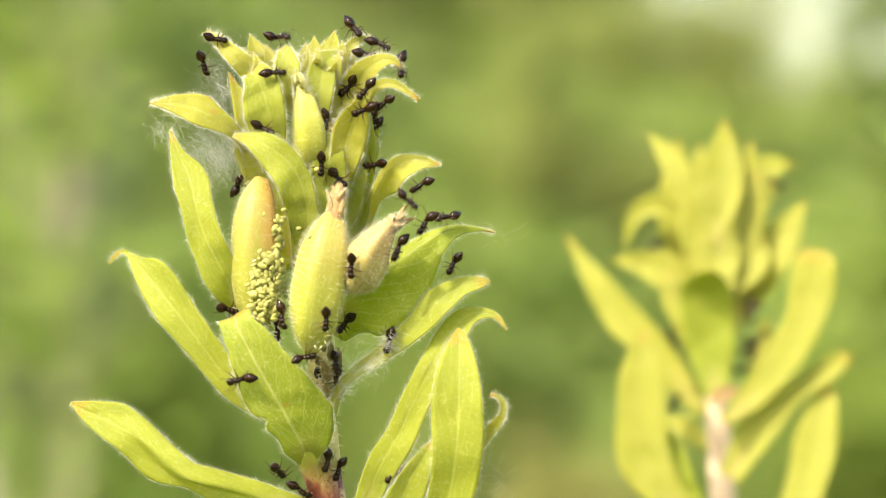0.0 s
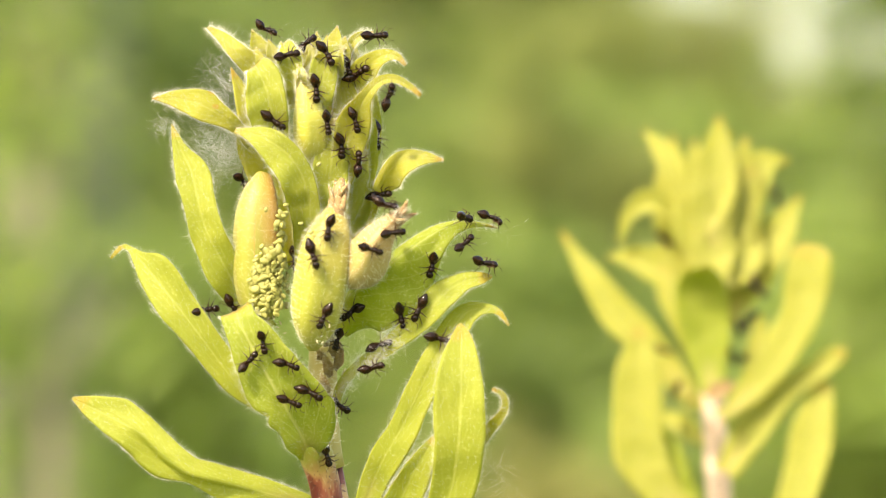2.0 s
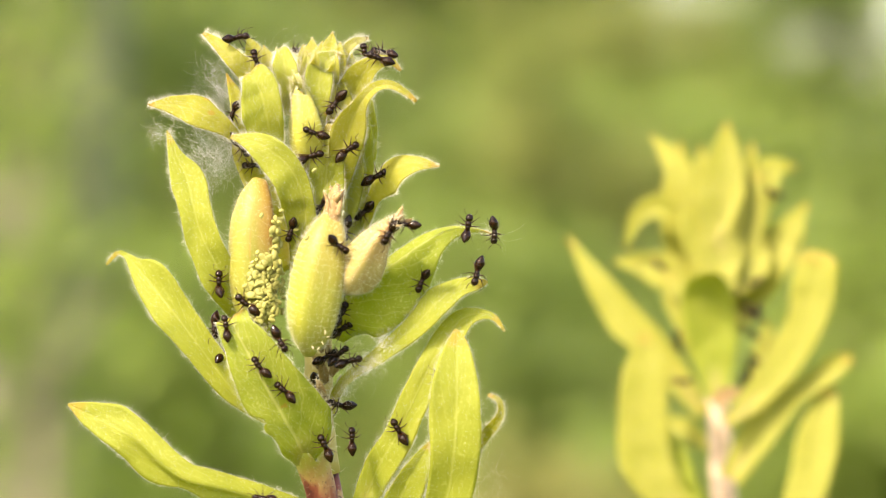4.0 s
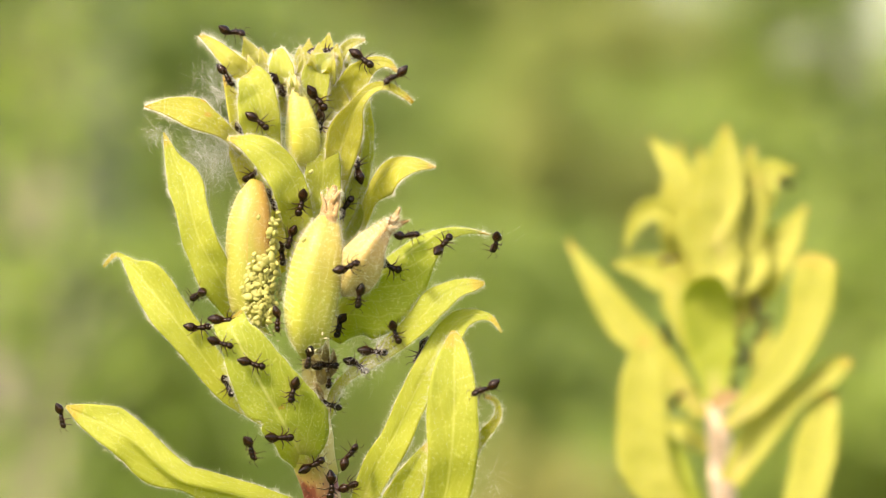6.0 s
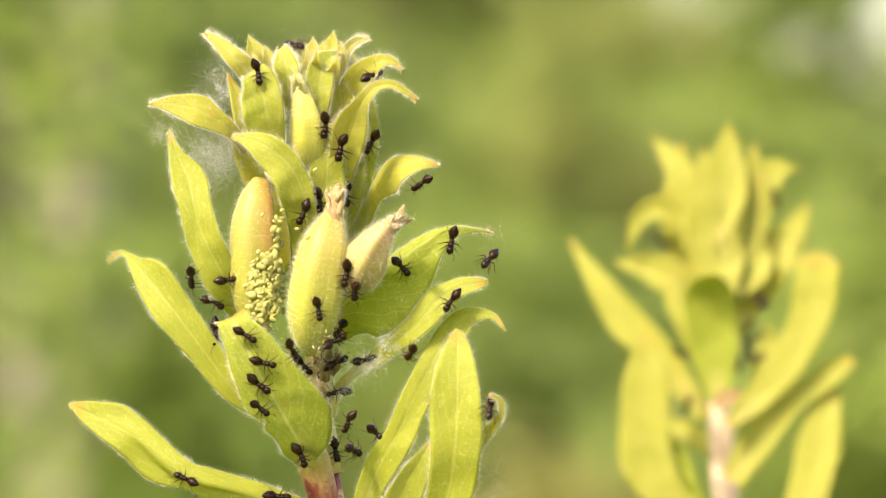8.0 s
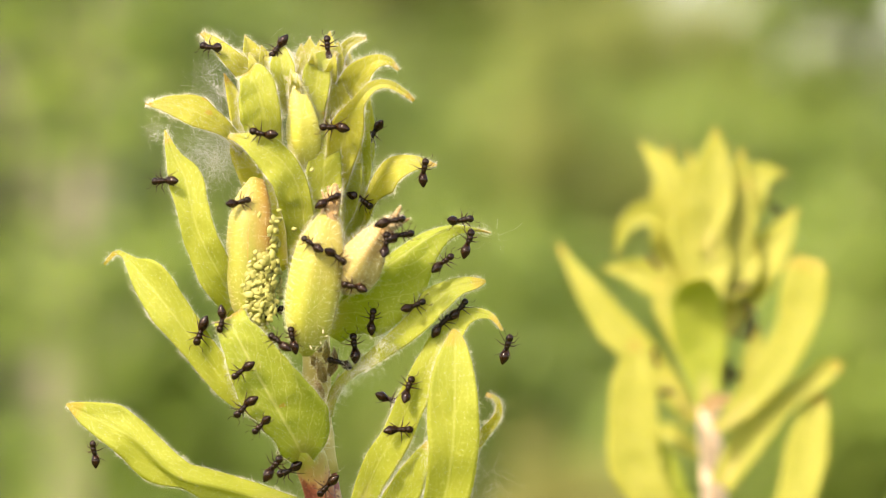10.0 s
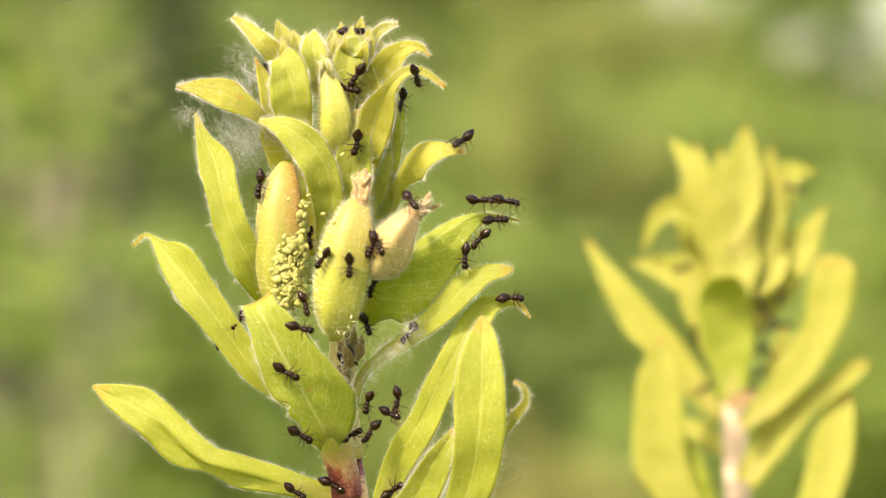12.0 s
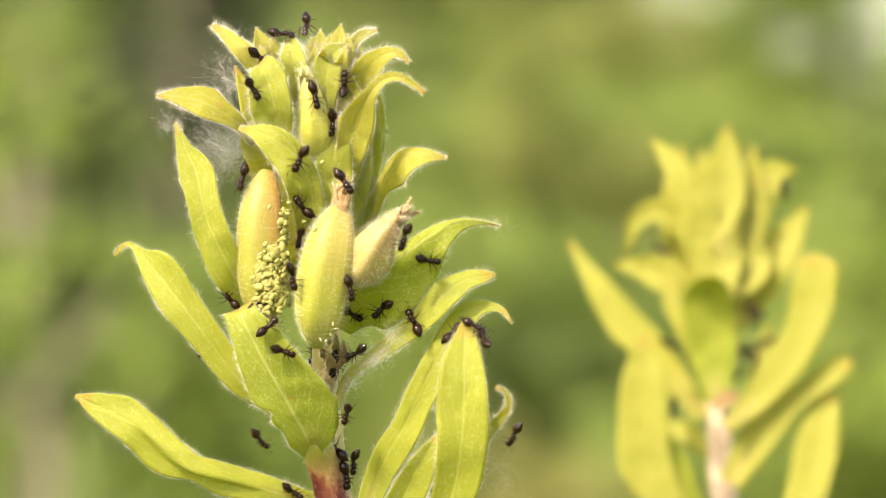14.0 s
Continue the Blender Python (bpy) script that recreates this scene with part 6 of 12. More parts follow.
    walk(ANTS[7], crawl(way, [
        (0,699,125,-8.0,108,10,7), (5,718,142,-13.1,64,1,3), (10,729,151,-13.1,47,3,2), (15,742,167,-13.1,59,10,7), (20,726,155,-13.1,82,3,2), 
        (25,716,145,-13.1,78,1,3), (30,695,126,-8.1,45,12,4), (35,698,128,-8.0,39,0,-1), (40,699,138,-12.8,33,-3,2), (45,688,138,-12.6,27,-12,4), 
        (50,673,142,-12.8,36,-3,1), (55,661,147,-12.7,18,-3,2), (60,638,139,-6.9,332,-6,0), (64,636,156,-6.3,33,-2,-1), (68,635,172,-12.4,65,0,-1), 
        (71,633,189,-11.7,98,0,-1), (75,632,205,-11.0,103,0,-2), (79,626,194,-11.5,47,0,-1), (83,619,184,-6.2,19,0,-1), (86,611,174,-6.2,351,0,0), 
        (90,602,166,-9.0,351,-1,0), (98,605,174,-6.0,47,0,0), (105,605,179,-6.1,102,0,0), (112,602,182,-6.1,112,0,0), (120,597,182,-9.1,123,0,0), 
        (128,589,180,-6.3,133,0,0), (135,581,178,-8.5,144,-1,0), (142,575,178,-8.3,154,-1,0), (150,572,181,-8.1,165,-1,0), (158,573,186,-8.1,131,-1,0), 
        (165,575,194,-8.0,96,-2,-1), (170,576,187,-8.1,80,-1,0), (175,575,180,-8.2,64,-1,0), (180,574,173,-8.3,47,-1,0), (184,575,186,-8.1,40,-1,0), 
        (188,576,200,-7.8,4,-1,-1), (191,578,214,-7.3,329,0,-1), (195,579,228,-8.3,265,0,-2), (200,588,224,-8.1,321,0,-1), 
        (205,598,223,-10.6,349,1,-1), (210,608,223,-10.5,349,1,-2), (215,610,224,-10.4,15,0,-1), (220,612,225,-10.3,42,0,-1), 
        (225,615,225,-10.3,68,1,-2), (230,611,237,-9.8,104,0,-1), (235,607,248,-9.4,113,0,-1), (240,603,260,-9.2,98,1,-2), (248,595,259,-9.3,141,0,-1), 
        (255,589,257,-9.6,185,1,-1), (262,587,254,-9.8,228,1,-1), (270,588,248,-9.9,244,1,-1), (278,593,240,-10.1,243,1,-1), 
        (285,597,233,-10.2,241,1,-1), (292,599,227,-10.4,223,1,-1), (300,597,223,-10.6,177,0,-1), (308,591,221,-10.7,130,0,-1), 
        (315,583,221,-8.2,84,-1,-2), (320,568,209,-9.8,134,0,-1), (325,552,200,-10.4,155,1,0), (330,534,194,-10.8,149,-2,1), 
        (335,546,211,-10.6,100,1,0), (340,554,230,-10.3,80,1,0), (345,558,250,-9.9,87,2,-1), (350,565,228,-10.0,32,1,0), (355,570,206,-9.8,6,0,0), 
        (360,572,183,-8.1,7,-2,0), (365,572,193,-8.0,27,-1,0), (370,570,203,-9.7,18,0,0), (375,567,213,-10.0,341,2,-1), (380,528,215,-10.7,323,-1,0), 
        (385,489,215,-10.5,332,0,0), (390,450,214,-11.2,10,2,-1), (395,459,199,-11.3,352,1,-1), (400,469,185,-11.2,2,0,0), (405,482,173,-11.3,40,0,0), 
        (410,489,215,-10.5,62,0,0), (415,501,256,-12.5,85,0,0), (420,518,295,-12.0,110,1,-1)]))
    walk(ANTS[8], crawl(way, [
        (0,619,155,-5.8,135,-3,-1), (5,626,150,-6.2,112,-1,-1), (10,632,145,-6.5,89,-2,-1), (15,639,141,-6.8,66,-5,0), (20,642,128,-7.7,39,-2,0), 
        (25,642,116,-8.1,40,-1,0), (30,638,103,-6.3,70,-1,0), (35,636,106,-6.3,74,0,0), (40,634,109,-6.3,78,-1,0), (45,632,112,-8.0,82,-2,0), 
        (50,613,108,-5.3,101,0,0), (55,594,107,-9.5,93,0,0), (60,575,107,-9.4,57,0,1), (65,578,122,-8.1,55,-1,0), (70,582,137,-8.5,26,0,1), 
        (75,585,152,-8.6,329,-1,0), (80,563,130,-8.2,309,0,0), (85,543,107,-8.5,316,0,0), (90,533,85,-1.4,352,-12,4), (98,525,95,-5.2,352,0,3), 
        (105,524,93,-5.1,353,1,3), (112,524,94,-5.1,353,0,3), (120,522,89,1.8,353,0,0), (128,518,87,1.9,354,0,0), (135,515,84,1.9,354,0,0), 
        (142,512,87,-7.3,354,0,3), (150,510,88,-7.2,354,1,3), (158,512,91,-7.4,355,-1,3), (165,512,91,-7.4,355,-3,2), (170,504,109,-7.9,43,0,1), 
        (175,500,128,-8.3,62,0,0), (180,501,147,-7.8,54,2,0), (185,526,164,-10.0,50,0,0), (190,548,183,-10.3,32,1,0), (195,568,205,-9.6,0,0,-1), 
        (200,570,211,-9.5,28,0,-1), (205,574,216,-9.8,55,0,-1), (210,579,220,-7.2,83,-1,-2), (215,579,219,-7.2,87,0,-1), (220,579,218,-7.2,90,0,-1), 
        (225,578,217,-7.3,94,-1,-2), (230,578,218,-7.2,94,0,-1), (235,578,220,-9.3,93,0,-1), (240,578,221,-9.4,93,0,-2), (248,564,217,-10.1,142,1,0), 
        (255,550,215,-10.5,162,1,0), (262,537,216,-10.9,166,0,0), (270,524,220,-10.3,171,-2,0), (278,505,218,-10.4,176,2,-3), 
        (285,498,232,-11.9,181,0,0), (292,485,236,-9.7,186,0,0), (300,471,236,-12.0,190,0,0), (308,458,234,-11.6,181,0,0), 
        (315,444,230,-11.0,140,1,0), (319,465,232,-10.4,80,0,0), (323,486,235,-9.8,48,0,0), (326,507,239,-12.0,17,0,0), (330,528,244,-10.3,13,-1,0), 
        (334,520,261,-8.1,71,0,0), (338,511,277,-12.1,101,0,0), (341,501,293,-12.4,131,0,0), (345,490,309,-12.7,133,2,1), (350,521,298,-12.0,92,1,0), 
        (355,552,287,-8.7,80,0,0), (360,583,276,-8.5,96,2,-3), (364,579,266,-8.6,28,1,-1), (368,576,256,-8.7,348,0,0), (371,576,246,-9.0,308,-1,0), 
        (375,577,235,-8.4,296,-1,0), (379,579,251,-8.5,4,0,0), (383,582,267,-8.5,44,1,-1), (386,584,283,-8.4,84,1,-1), (390,587,298,-8.4,96,2,-3), 
        (395,576,257,-8.6,40,0,0), (400,559,219,-10.3,12,1,0), (405,536,183,-10.6,11,0,1), (410,552,198,-10.4,35,1,0), (415,566,214,-10.0,63,1,0), 
        (420,578,232,-8.3,94,0,-1)]))
    walk(ANTS[9], crawl(way, [
        (0,647,160,-12.6,127,-1,-1), (4,654,152,-12.6,58,0,0), (8,665,145,-12.7,16,-3,1), (11,672,141,-12.2,335,-2,3), (15,664,118,-9.1,321,10,-7), 
        (20,670,104,-9.2,312,0,-3), (25,669,92,-7.4,331,0,1), (30,667,76,-6.8,19,-1,0), (35,670,84,-7.0,18,0,0), (40,671,91,-7.3,17,0,1), 
        (45,672,99,-9.2,16,0,2), (50,650,105,-8.7,62,-1,0), (55,631,116,-7.8,80,-1,0), (60,614,131,-7.0,69,-1,-2), (65,615,135,-6.9,79,0,-1), 
        (70,615,140,-6.6,88,-1,0), (75,615,144,-6.3,97,-1,-2), (80,623,137,-6.8,54,-1,-1), (85,632,130,-7.3,39,-1,0), (90,641,125,-7.9,51,-5,1), 
        (98,656,113,-8.7,5,-1,1), (105,664,104,-9.0,319,-1,1), (112,662,98,-9.1,272,-1,0), (120,650,95,-6.7,254,0,0), (128,631,94,-6.5,252,0,-1), 
        (135,612,93,-5.6,251,0,-1), (142,600,90,-5.4,266,0,0), (150,598,84,-5.3,310,0,0), (158,607,74,-5.4,353,0,0), (165,629,68,-5.2,37,-10,7), 
        (170,610,73,-5.2,51,0,0), (175,598,81,-3.9,36,0,0), (180,584,88,-3.2,354,0,1), (185,593,101,-6.8,15,0,1), (190,604,112,-4.8,8,-1,0), 
        (195,618,121,-3.3,333,-1,-2), (199,623,116,-3.2,332,0,-1), (203,628,111,-3.2,0,0,0), (206,632,106,-6.2,28,0,0), (210,637,100,-6.4,84,-1,-1), 
        (215,596,88,-5.4,95,0,0), (220,555,81,-3.2,78,0,0), (225,515,86,-7.4,34,-4,12), (230,513,87,-7.3,30,2,3), (235,517,87,1.9,26,3,2), 
        (240,533,86,-1.4,22,-10,7), (248,531,92,-1.5,69,-2,3), (255,526,93,1.9,115,0,-1), (262,522,94,-7.2,155,-1,1), (270,518,93,-7.6,157,0,0), 
        (278,513,90,-7.4,159,0,0), (285,507,87,-7.0,161,-1,1), (292,503,85,-6.7,162,0,1), (300,499,87,-6.3,125,0,1), (308,497,91,-6.9,82,0,1), 
        (315,495,97,-7.4,39,0,2), (320,473,97,-5.4,55,1,0), (325,450,100,-7.2,44,0,0), (330,429,106,-5.9,4,2,0), (335,432,95,-6.0,331,0,0), 
        (340,438,85,-4.8,326,1,0), (345,447,77,-4.1,348,1,0), (350,492,82,-6.1,1,-1,3), (355,536,80,-3.4,3,0,0), (360,580,82,-3.2,356,-1,1), 
        (365,600,71,-5.2,332,-1,0), (370,626,68,-5.2,335,-2,3), (375,648,59,-5.1,4,-7,10), (380,615,61,-4.7,30,-1,3), (385,584,60,-3.1,28,-1,3), 
        (390,554,61,-3.0,358,-4,12), (395,537,69,-3.2,31,-2,3), (400,509,75,-6.4,37,0,3), (405,490,75,-6.1,14,-4,12), (410,492,78,-6.2,13,-1,3), 
        (415,490,82,-6.2,12,0,3), (420,491,84,-6.1,11,0,13)]))
    walk(ANTS[10], crawl(way, [
        (0,467,227,-10.5,29,0,-1), (5,476,237,-12.1,48,0,0), (10,487,247,-12.4,39,0,0), (15,497,256,-12.5,2,0,0), (20,522,271,-12.1,25,0,0), 
        (25,546,288,-8.8,45,0,0), (30,570,307,-8.4,59,0,-1), (35,576,303,-8.4,67,0,0), (40,582,299,-8.3,75,1,-1), (45,587,294,-8.4,83,1,-2), 
        (50,584,272,-8.5,111,1,-1), (55,580,250,-8.5,111,0,0), (60,575,228,-9.7,83,0,-1), (65,547,264,-9.9,94,0,0), (70,522,303,-11.8,78,1,0), 
        (75,503,344,-12.3,34,3,-1), (80,530,349,-11.2,14,1,-1), (85,558,351,-10.7,354,0,-1), (90,587,350,-15.0,334,-3,2), (98,580,351,-14.4,19,-1,1), 
        (105,576,354,-7.7,65,0,-1), (112,572,358,-7.8,110,0,-1), (120,571,363,-7.7,130,0,-1), (128,570,369,-15.6,130,-1,2), 
        (135,569,376,-7.5,131,-1,1), (142,568,381,-7.4,113,-1,1), (150,565,385,-7.3,68,-1,1), (158,560,387,-9.6,24,-1,1), 
        (165,554,389,-16.0,339,-6,4), (169,546,397,-9.1,39,1,-1), (173,538,404,-9.1,71,1,-1), (176,529,410,-8.8,102,1,-1), 
        (180,520,415,-8.8,106,2,-2), (185,513,424,1.7,120,1,-1), (190,507,434,2.0,117,1,0), (195,504,445,1.9,96,3,-1), (200,502,431,1.6,64,1,0), 
        (205,503,416,1.4,60,1,-1), (210,506,402,1.2,84,2,-2), (215,517,426,-8.5,74,1,-1), (220,522,451,-7.8,81,0,-1), (225,522,477,-17.3,104,-7,1), 
        (229,530,485,-16.9,118,-2,0), (233,539,492,-6.0,159,0,1), (236,549,497,-6.0,201,0,1), (240,560,500,-6.0,270,0,2), (248,561,491,-6.0,297,0,1), 
        (255,562,483,-6.0,324,0,1), (262,562,474,-6.0,306,0,1), (270,562,465,-6.0,288,0,1), (278,560,457,-18.4,270,0,0), (285,559,448,-18.4,252,0,0), 
        (292,558,439,-18.2,234,0,1), (300,558,431,-18.0,216,0,1), (308,559,422,-17.8,153,-1,1), (315,560,413,-17.4,90,-1,3), 
        (320,540,423,-17.2,105,-2,1), (325,522,436,-8.1,92,1,-1), (330,505,452,2.0,51,3,-1), (335,504,448,1.9,67,1,0), (340,503,444,1.8,82,1,0), 
        (345,502,440,1.7,97,3,-1), (350,511,456,2.3,81,1,0), (355,521,471,-16.7,94,-2,0), (360,532,486,-17.3,134,-5,1), (364,540,487,-18.1,140,-1,0), 
        (368,547,490,-6.0,174,0,1), (371,554,495,-6.0,208,0,1), (375,560,500,-6.0,270,0,2), (380,528,487,-6.0,242,0,1), (385,498,470,-2.0,242,0,1), 
        (390,470,450,-2.0,270,0,2), (395,470,450,-2.0,270,0,1), (400,470,450,-2.0,270,0,1), (405,470,450,-2.0,270,0,2), (410,470,450,-2.0,270,0,1), 
        (415,470,450,-2.0,270,0,1), (420,470,450,-2.0,270,0,2)]))
    walk(ANTS[11], crawl(way, [
        (0,578,218,-7.2,93,-1,-2), (5,586,250,-8.5,85,1,-1), (10,589,282,-8.6,84,0,-1), (15,587,315,-8.1,90,2,-3), (19,591,309,-8.2,161,1,-1), 
        (23,593,302,-8.3,204,0,-1), (26,594,295,-8.4,248,0,-1), (30,594,288,-8.6,263,1,-3), (34,604,294,-8.5,193,0,-1), (38,612,300,-7.5,151,0,-1), 
        (41,620,308,-7.2,109,-1,-1), (45,627,316,-3.0,95,1,0), (50,618,300,-7.7,119,-1,-1), (55,608,283,-8.8,115,0,-1), (60,599,267,-9.0,83,1,-3), 
        (65,604,280,-8.8,80,0,-1), (70,606,294,-8.5,84,0,-1), (75,605,307,-8.2,96,0,-4), (80,605,301,-8.3,108,0,-1), (85,604,294,-8.5,119,0,-1), 
        (90,602,287,-8.7,131,0,-2), (98,603,276,-8.9,83,0,-1), (105,605,268,-9.0,35,0,-1), (112,611,263,-9.0,347,0,-1), (120,620,262,-9.1,324,0,-1), 
        (128,631,264,-9.2,321,0,-1), (135,642,265,-9.5,318,-1,-1), (142,651,264,-4.7,335,-1,-1), (150,657,260,-4.6,17,-1,0), 
        (158,660,251,-2.9,59,-1,0), (165,660,240,-2.9,101,-2,0), (170,631,236,-10.0,129,-1,-1), (175,604,227,-10.3,128,0,-1), 
        (180,578,213,-7.4,99,-1,-3), (185,589,236,-10.3,82,1,-1), (190,593,261,-9.3,75,0,-1), (195,592,288,-8.6,79,1,-3), (200,595,283,-8.7,80,0,-1), 
        (205,599,279,-8.8,82,0,-1), (210,603,275,-8.9,84,0,-3), (215,613,302,-7.4,77,0,-1), (220,618,329,-5.3,80,0,-1), (225,620,357,-3.2,90,-1,0), 
        (230,602,355,-15.1,116,0,-1), (235,584,354,-14.9,114,-1,1), (240,566,352,-7.8,84,1,-3), (248,577,350,-7.7,44,0,-1), 
        (255,588,349,-15.1,4,-1,1), (262,598,349,-15.3,348,0,0), (270,609,350,-8.0,354,0,0), (278,619,351,-3.0,359,0,0), (285,630,353,-3.4,4,-1,0), 
        (292,641,354,-3.8,9,-1,0), (300,651,353,-1.9,35,-1,-1), (308,662,352,-2.7,85,-2,-1), (315,672,350,-3.2,135,-5,-1), (320,649,358,-1.5,138,0,-1), 
        (325,629,372,-3.1,112,0,-1), (330,612,389,-2.9,59,0,-1), (335,613,385,-3.0,82,0,0), (340,614,381,-2.8,104,0,-1), (345,613,376,-3.2,127,-1,-1), 
        (350,611,405,-15.5,95,0,0), (355,613,434,-16.3,91,1,1), (360,619,463,-16.9,116,-4,0), (365,624,418,0.7,140,-1,0), (370,625,373,-3.1,137,-1,0), 
        (375,625,327,-3.2,105,0,0), (379,606,343,-15.3,119,1,0), (383,588,360,7.0,160,0,1), (386,573,379,7.0,201,0,1), (390,560,400,7.0,270,0,2), 
        (394,538,351,7.0,276,0,1), (398,514,303,-12.2,310,1,0), (401,486,257,-12.4,343,0,0), (405,455,212,-11.1,45,2,-1), (409,476,251,-12.2,29,0,1), 
        (413,494,291,-12.4,345,1,0), (416,508,332,-12.2,301,1,0), (420,519,375,-10.3,229,3,-2)]))
    walk(ANTS[12], crawl(way, [
        (0,674,174,-12.4,119,4,-12), (5,677,176,-12.5,124,2,-3), (10,680,181,-12.4,128,3,-2), (15,687,183,-12.7,133,7,-10), (19,688,187,-12.4,94,3,-2), 
        (23,691,189,-12.3,55,3,-2), (26,692,193,-11.9,16,3,-1), (30,712,192,-12.9,337,-10,-7), (35,721,238,-7.2,24,0,3), (40,735,263,-7.2,43,-2,3), 
        (45,739,294,-8.2,34,0,5), (50,712,305,-7.7,49,2,-3), (55,694,324,-5.8,37,1,-3), (60,677,353,-3.4,356,-6,0), (65,671,361,-2.8,50,-2,-1), 
        (70,663,367,-2.0,77,-2,-1), (75,655,373,-1.2,75,-2,-3), (80,659,364,-1.9,49,-1,-1), (85,664,355,-2.7,50,-1,-1), (90,671,347,-3.3,80,-5,0), 
        (98,668,358,-2.7,129,-2,0), (105,663,367,-2.0,134,-2,-1), (112,656,372,-1.3,138,-1,-1), (120,646,373,-0.8,142,0,-1), 
        (128,635,372,-3.2,145,0,-1), (135,624,371,-3.1,149,0,0), (142,614,372,-3.3,153,0,0), (150,607,377,-7.9,156,2,1), (158,603,385,-14.8,158,1,1), 
        (165,600,396,-15.7,117,4,2), (169,603,386,-14.9,46,2,1), (173,608,377,-7.9,4,2,1), (176,614,369,-3.4,321,0,0), (180,622,361,-3.2,307,-1,0), 
        (185,628,345,-3.3,285,0,0), (190,631,329,-3.2,279,0,0), (195,632,312,-3.2,288,-1,0), (200,643,305,-3.1,304,0,0), (205,652,297,-2.1,335,-1,-1), 
        (210,662,288,-2.5,22,-2,-2), (215,666,316,-3.5,62,-1,-1), (220,673,344,-3.5,92,-2,0), (225,687,380,-17.0,112,-7,10), 
        (230,693,343,-4.8,87,2,-3), (235,715,326,-8.3,90,2,-3), (240,743,314,-8.8,121,4,-12), (248,742,310,-8.8,62,1,-3), (255,739,309,-8.8,3,2,-3), 
        (262,743,305,-8.7,324,1,-3), (270,746,304,-8.8,310,1,-3), (278,746,304,-8.7,296,2,-3), (285,750,303,-8.8,282,2,-3), 
        (292,752,301,-8.7,269,2,-3), (300,756,297,-8.5,280,1,-3), (308,753,296,-8.4,311,2,-3), (315,752,293,-8.3,342,7,-10), 
        (320,722,294,-7.8,305,-1,2), (325,685,289,-4.6,296,-1,0), (330,648,287,-5.1,315,-1,-2), (334,646,287,-3.0,351,-1,0), 
        (338,644,286,-2.9,27,-1,0), (341,643,285,-2.9,64,0,0), (345,641,284,-3.2,100,-1,-1), (350,648,256,-2.4,75,-1,0), (355,657,230,-2.7,79,-1,0), 
        (360,667,204,3.3,111,-2,-1), (365,650,177,-12.4,130,-1,-1), (370,640,148,-6.7,120,-2,0), (375,636,117,-7.9,83,-2,-1), 
        (380,611,109,-5.2,83,0,0), (385,590,95,-9.4,56,0,1), (390,571,77,-6.2,0,0,0), (395,556,77,-3.1,331,-1,0), (400,545,78,-3.2,329,-2,3), 
        (405,534,78,-1.2,356,-7,10), (410,537,72,-3.2,24,-3,2), (415,533,73,-1.2,51,-1,3), (420,537,68,-3.2,79,-7,10)]))
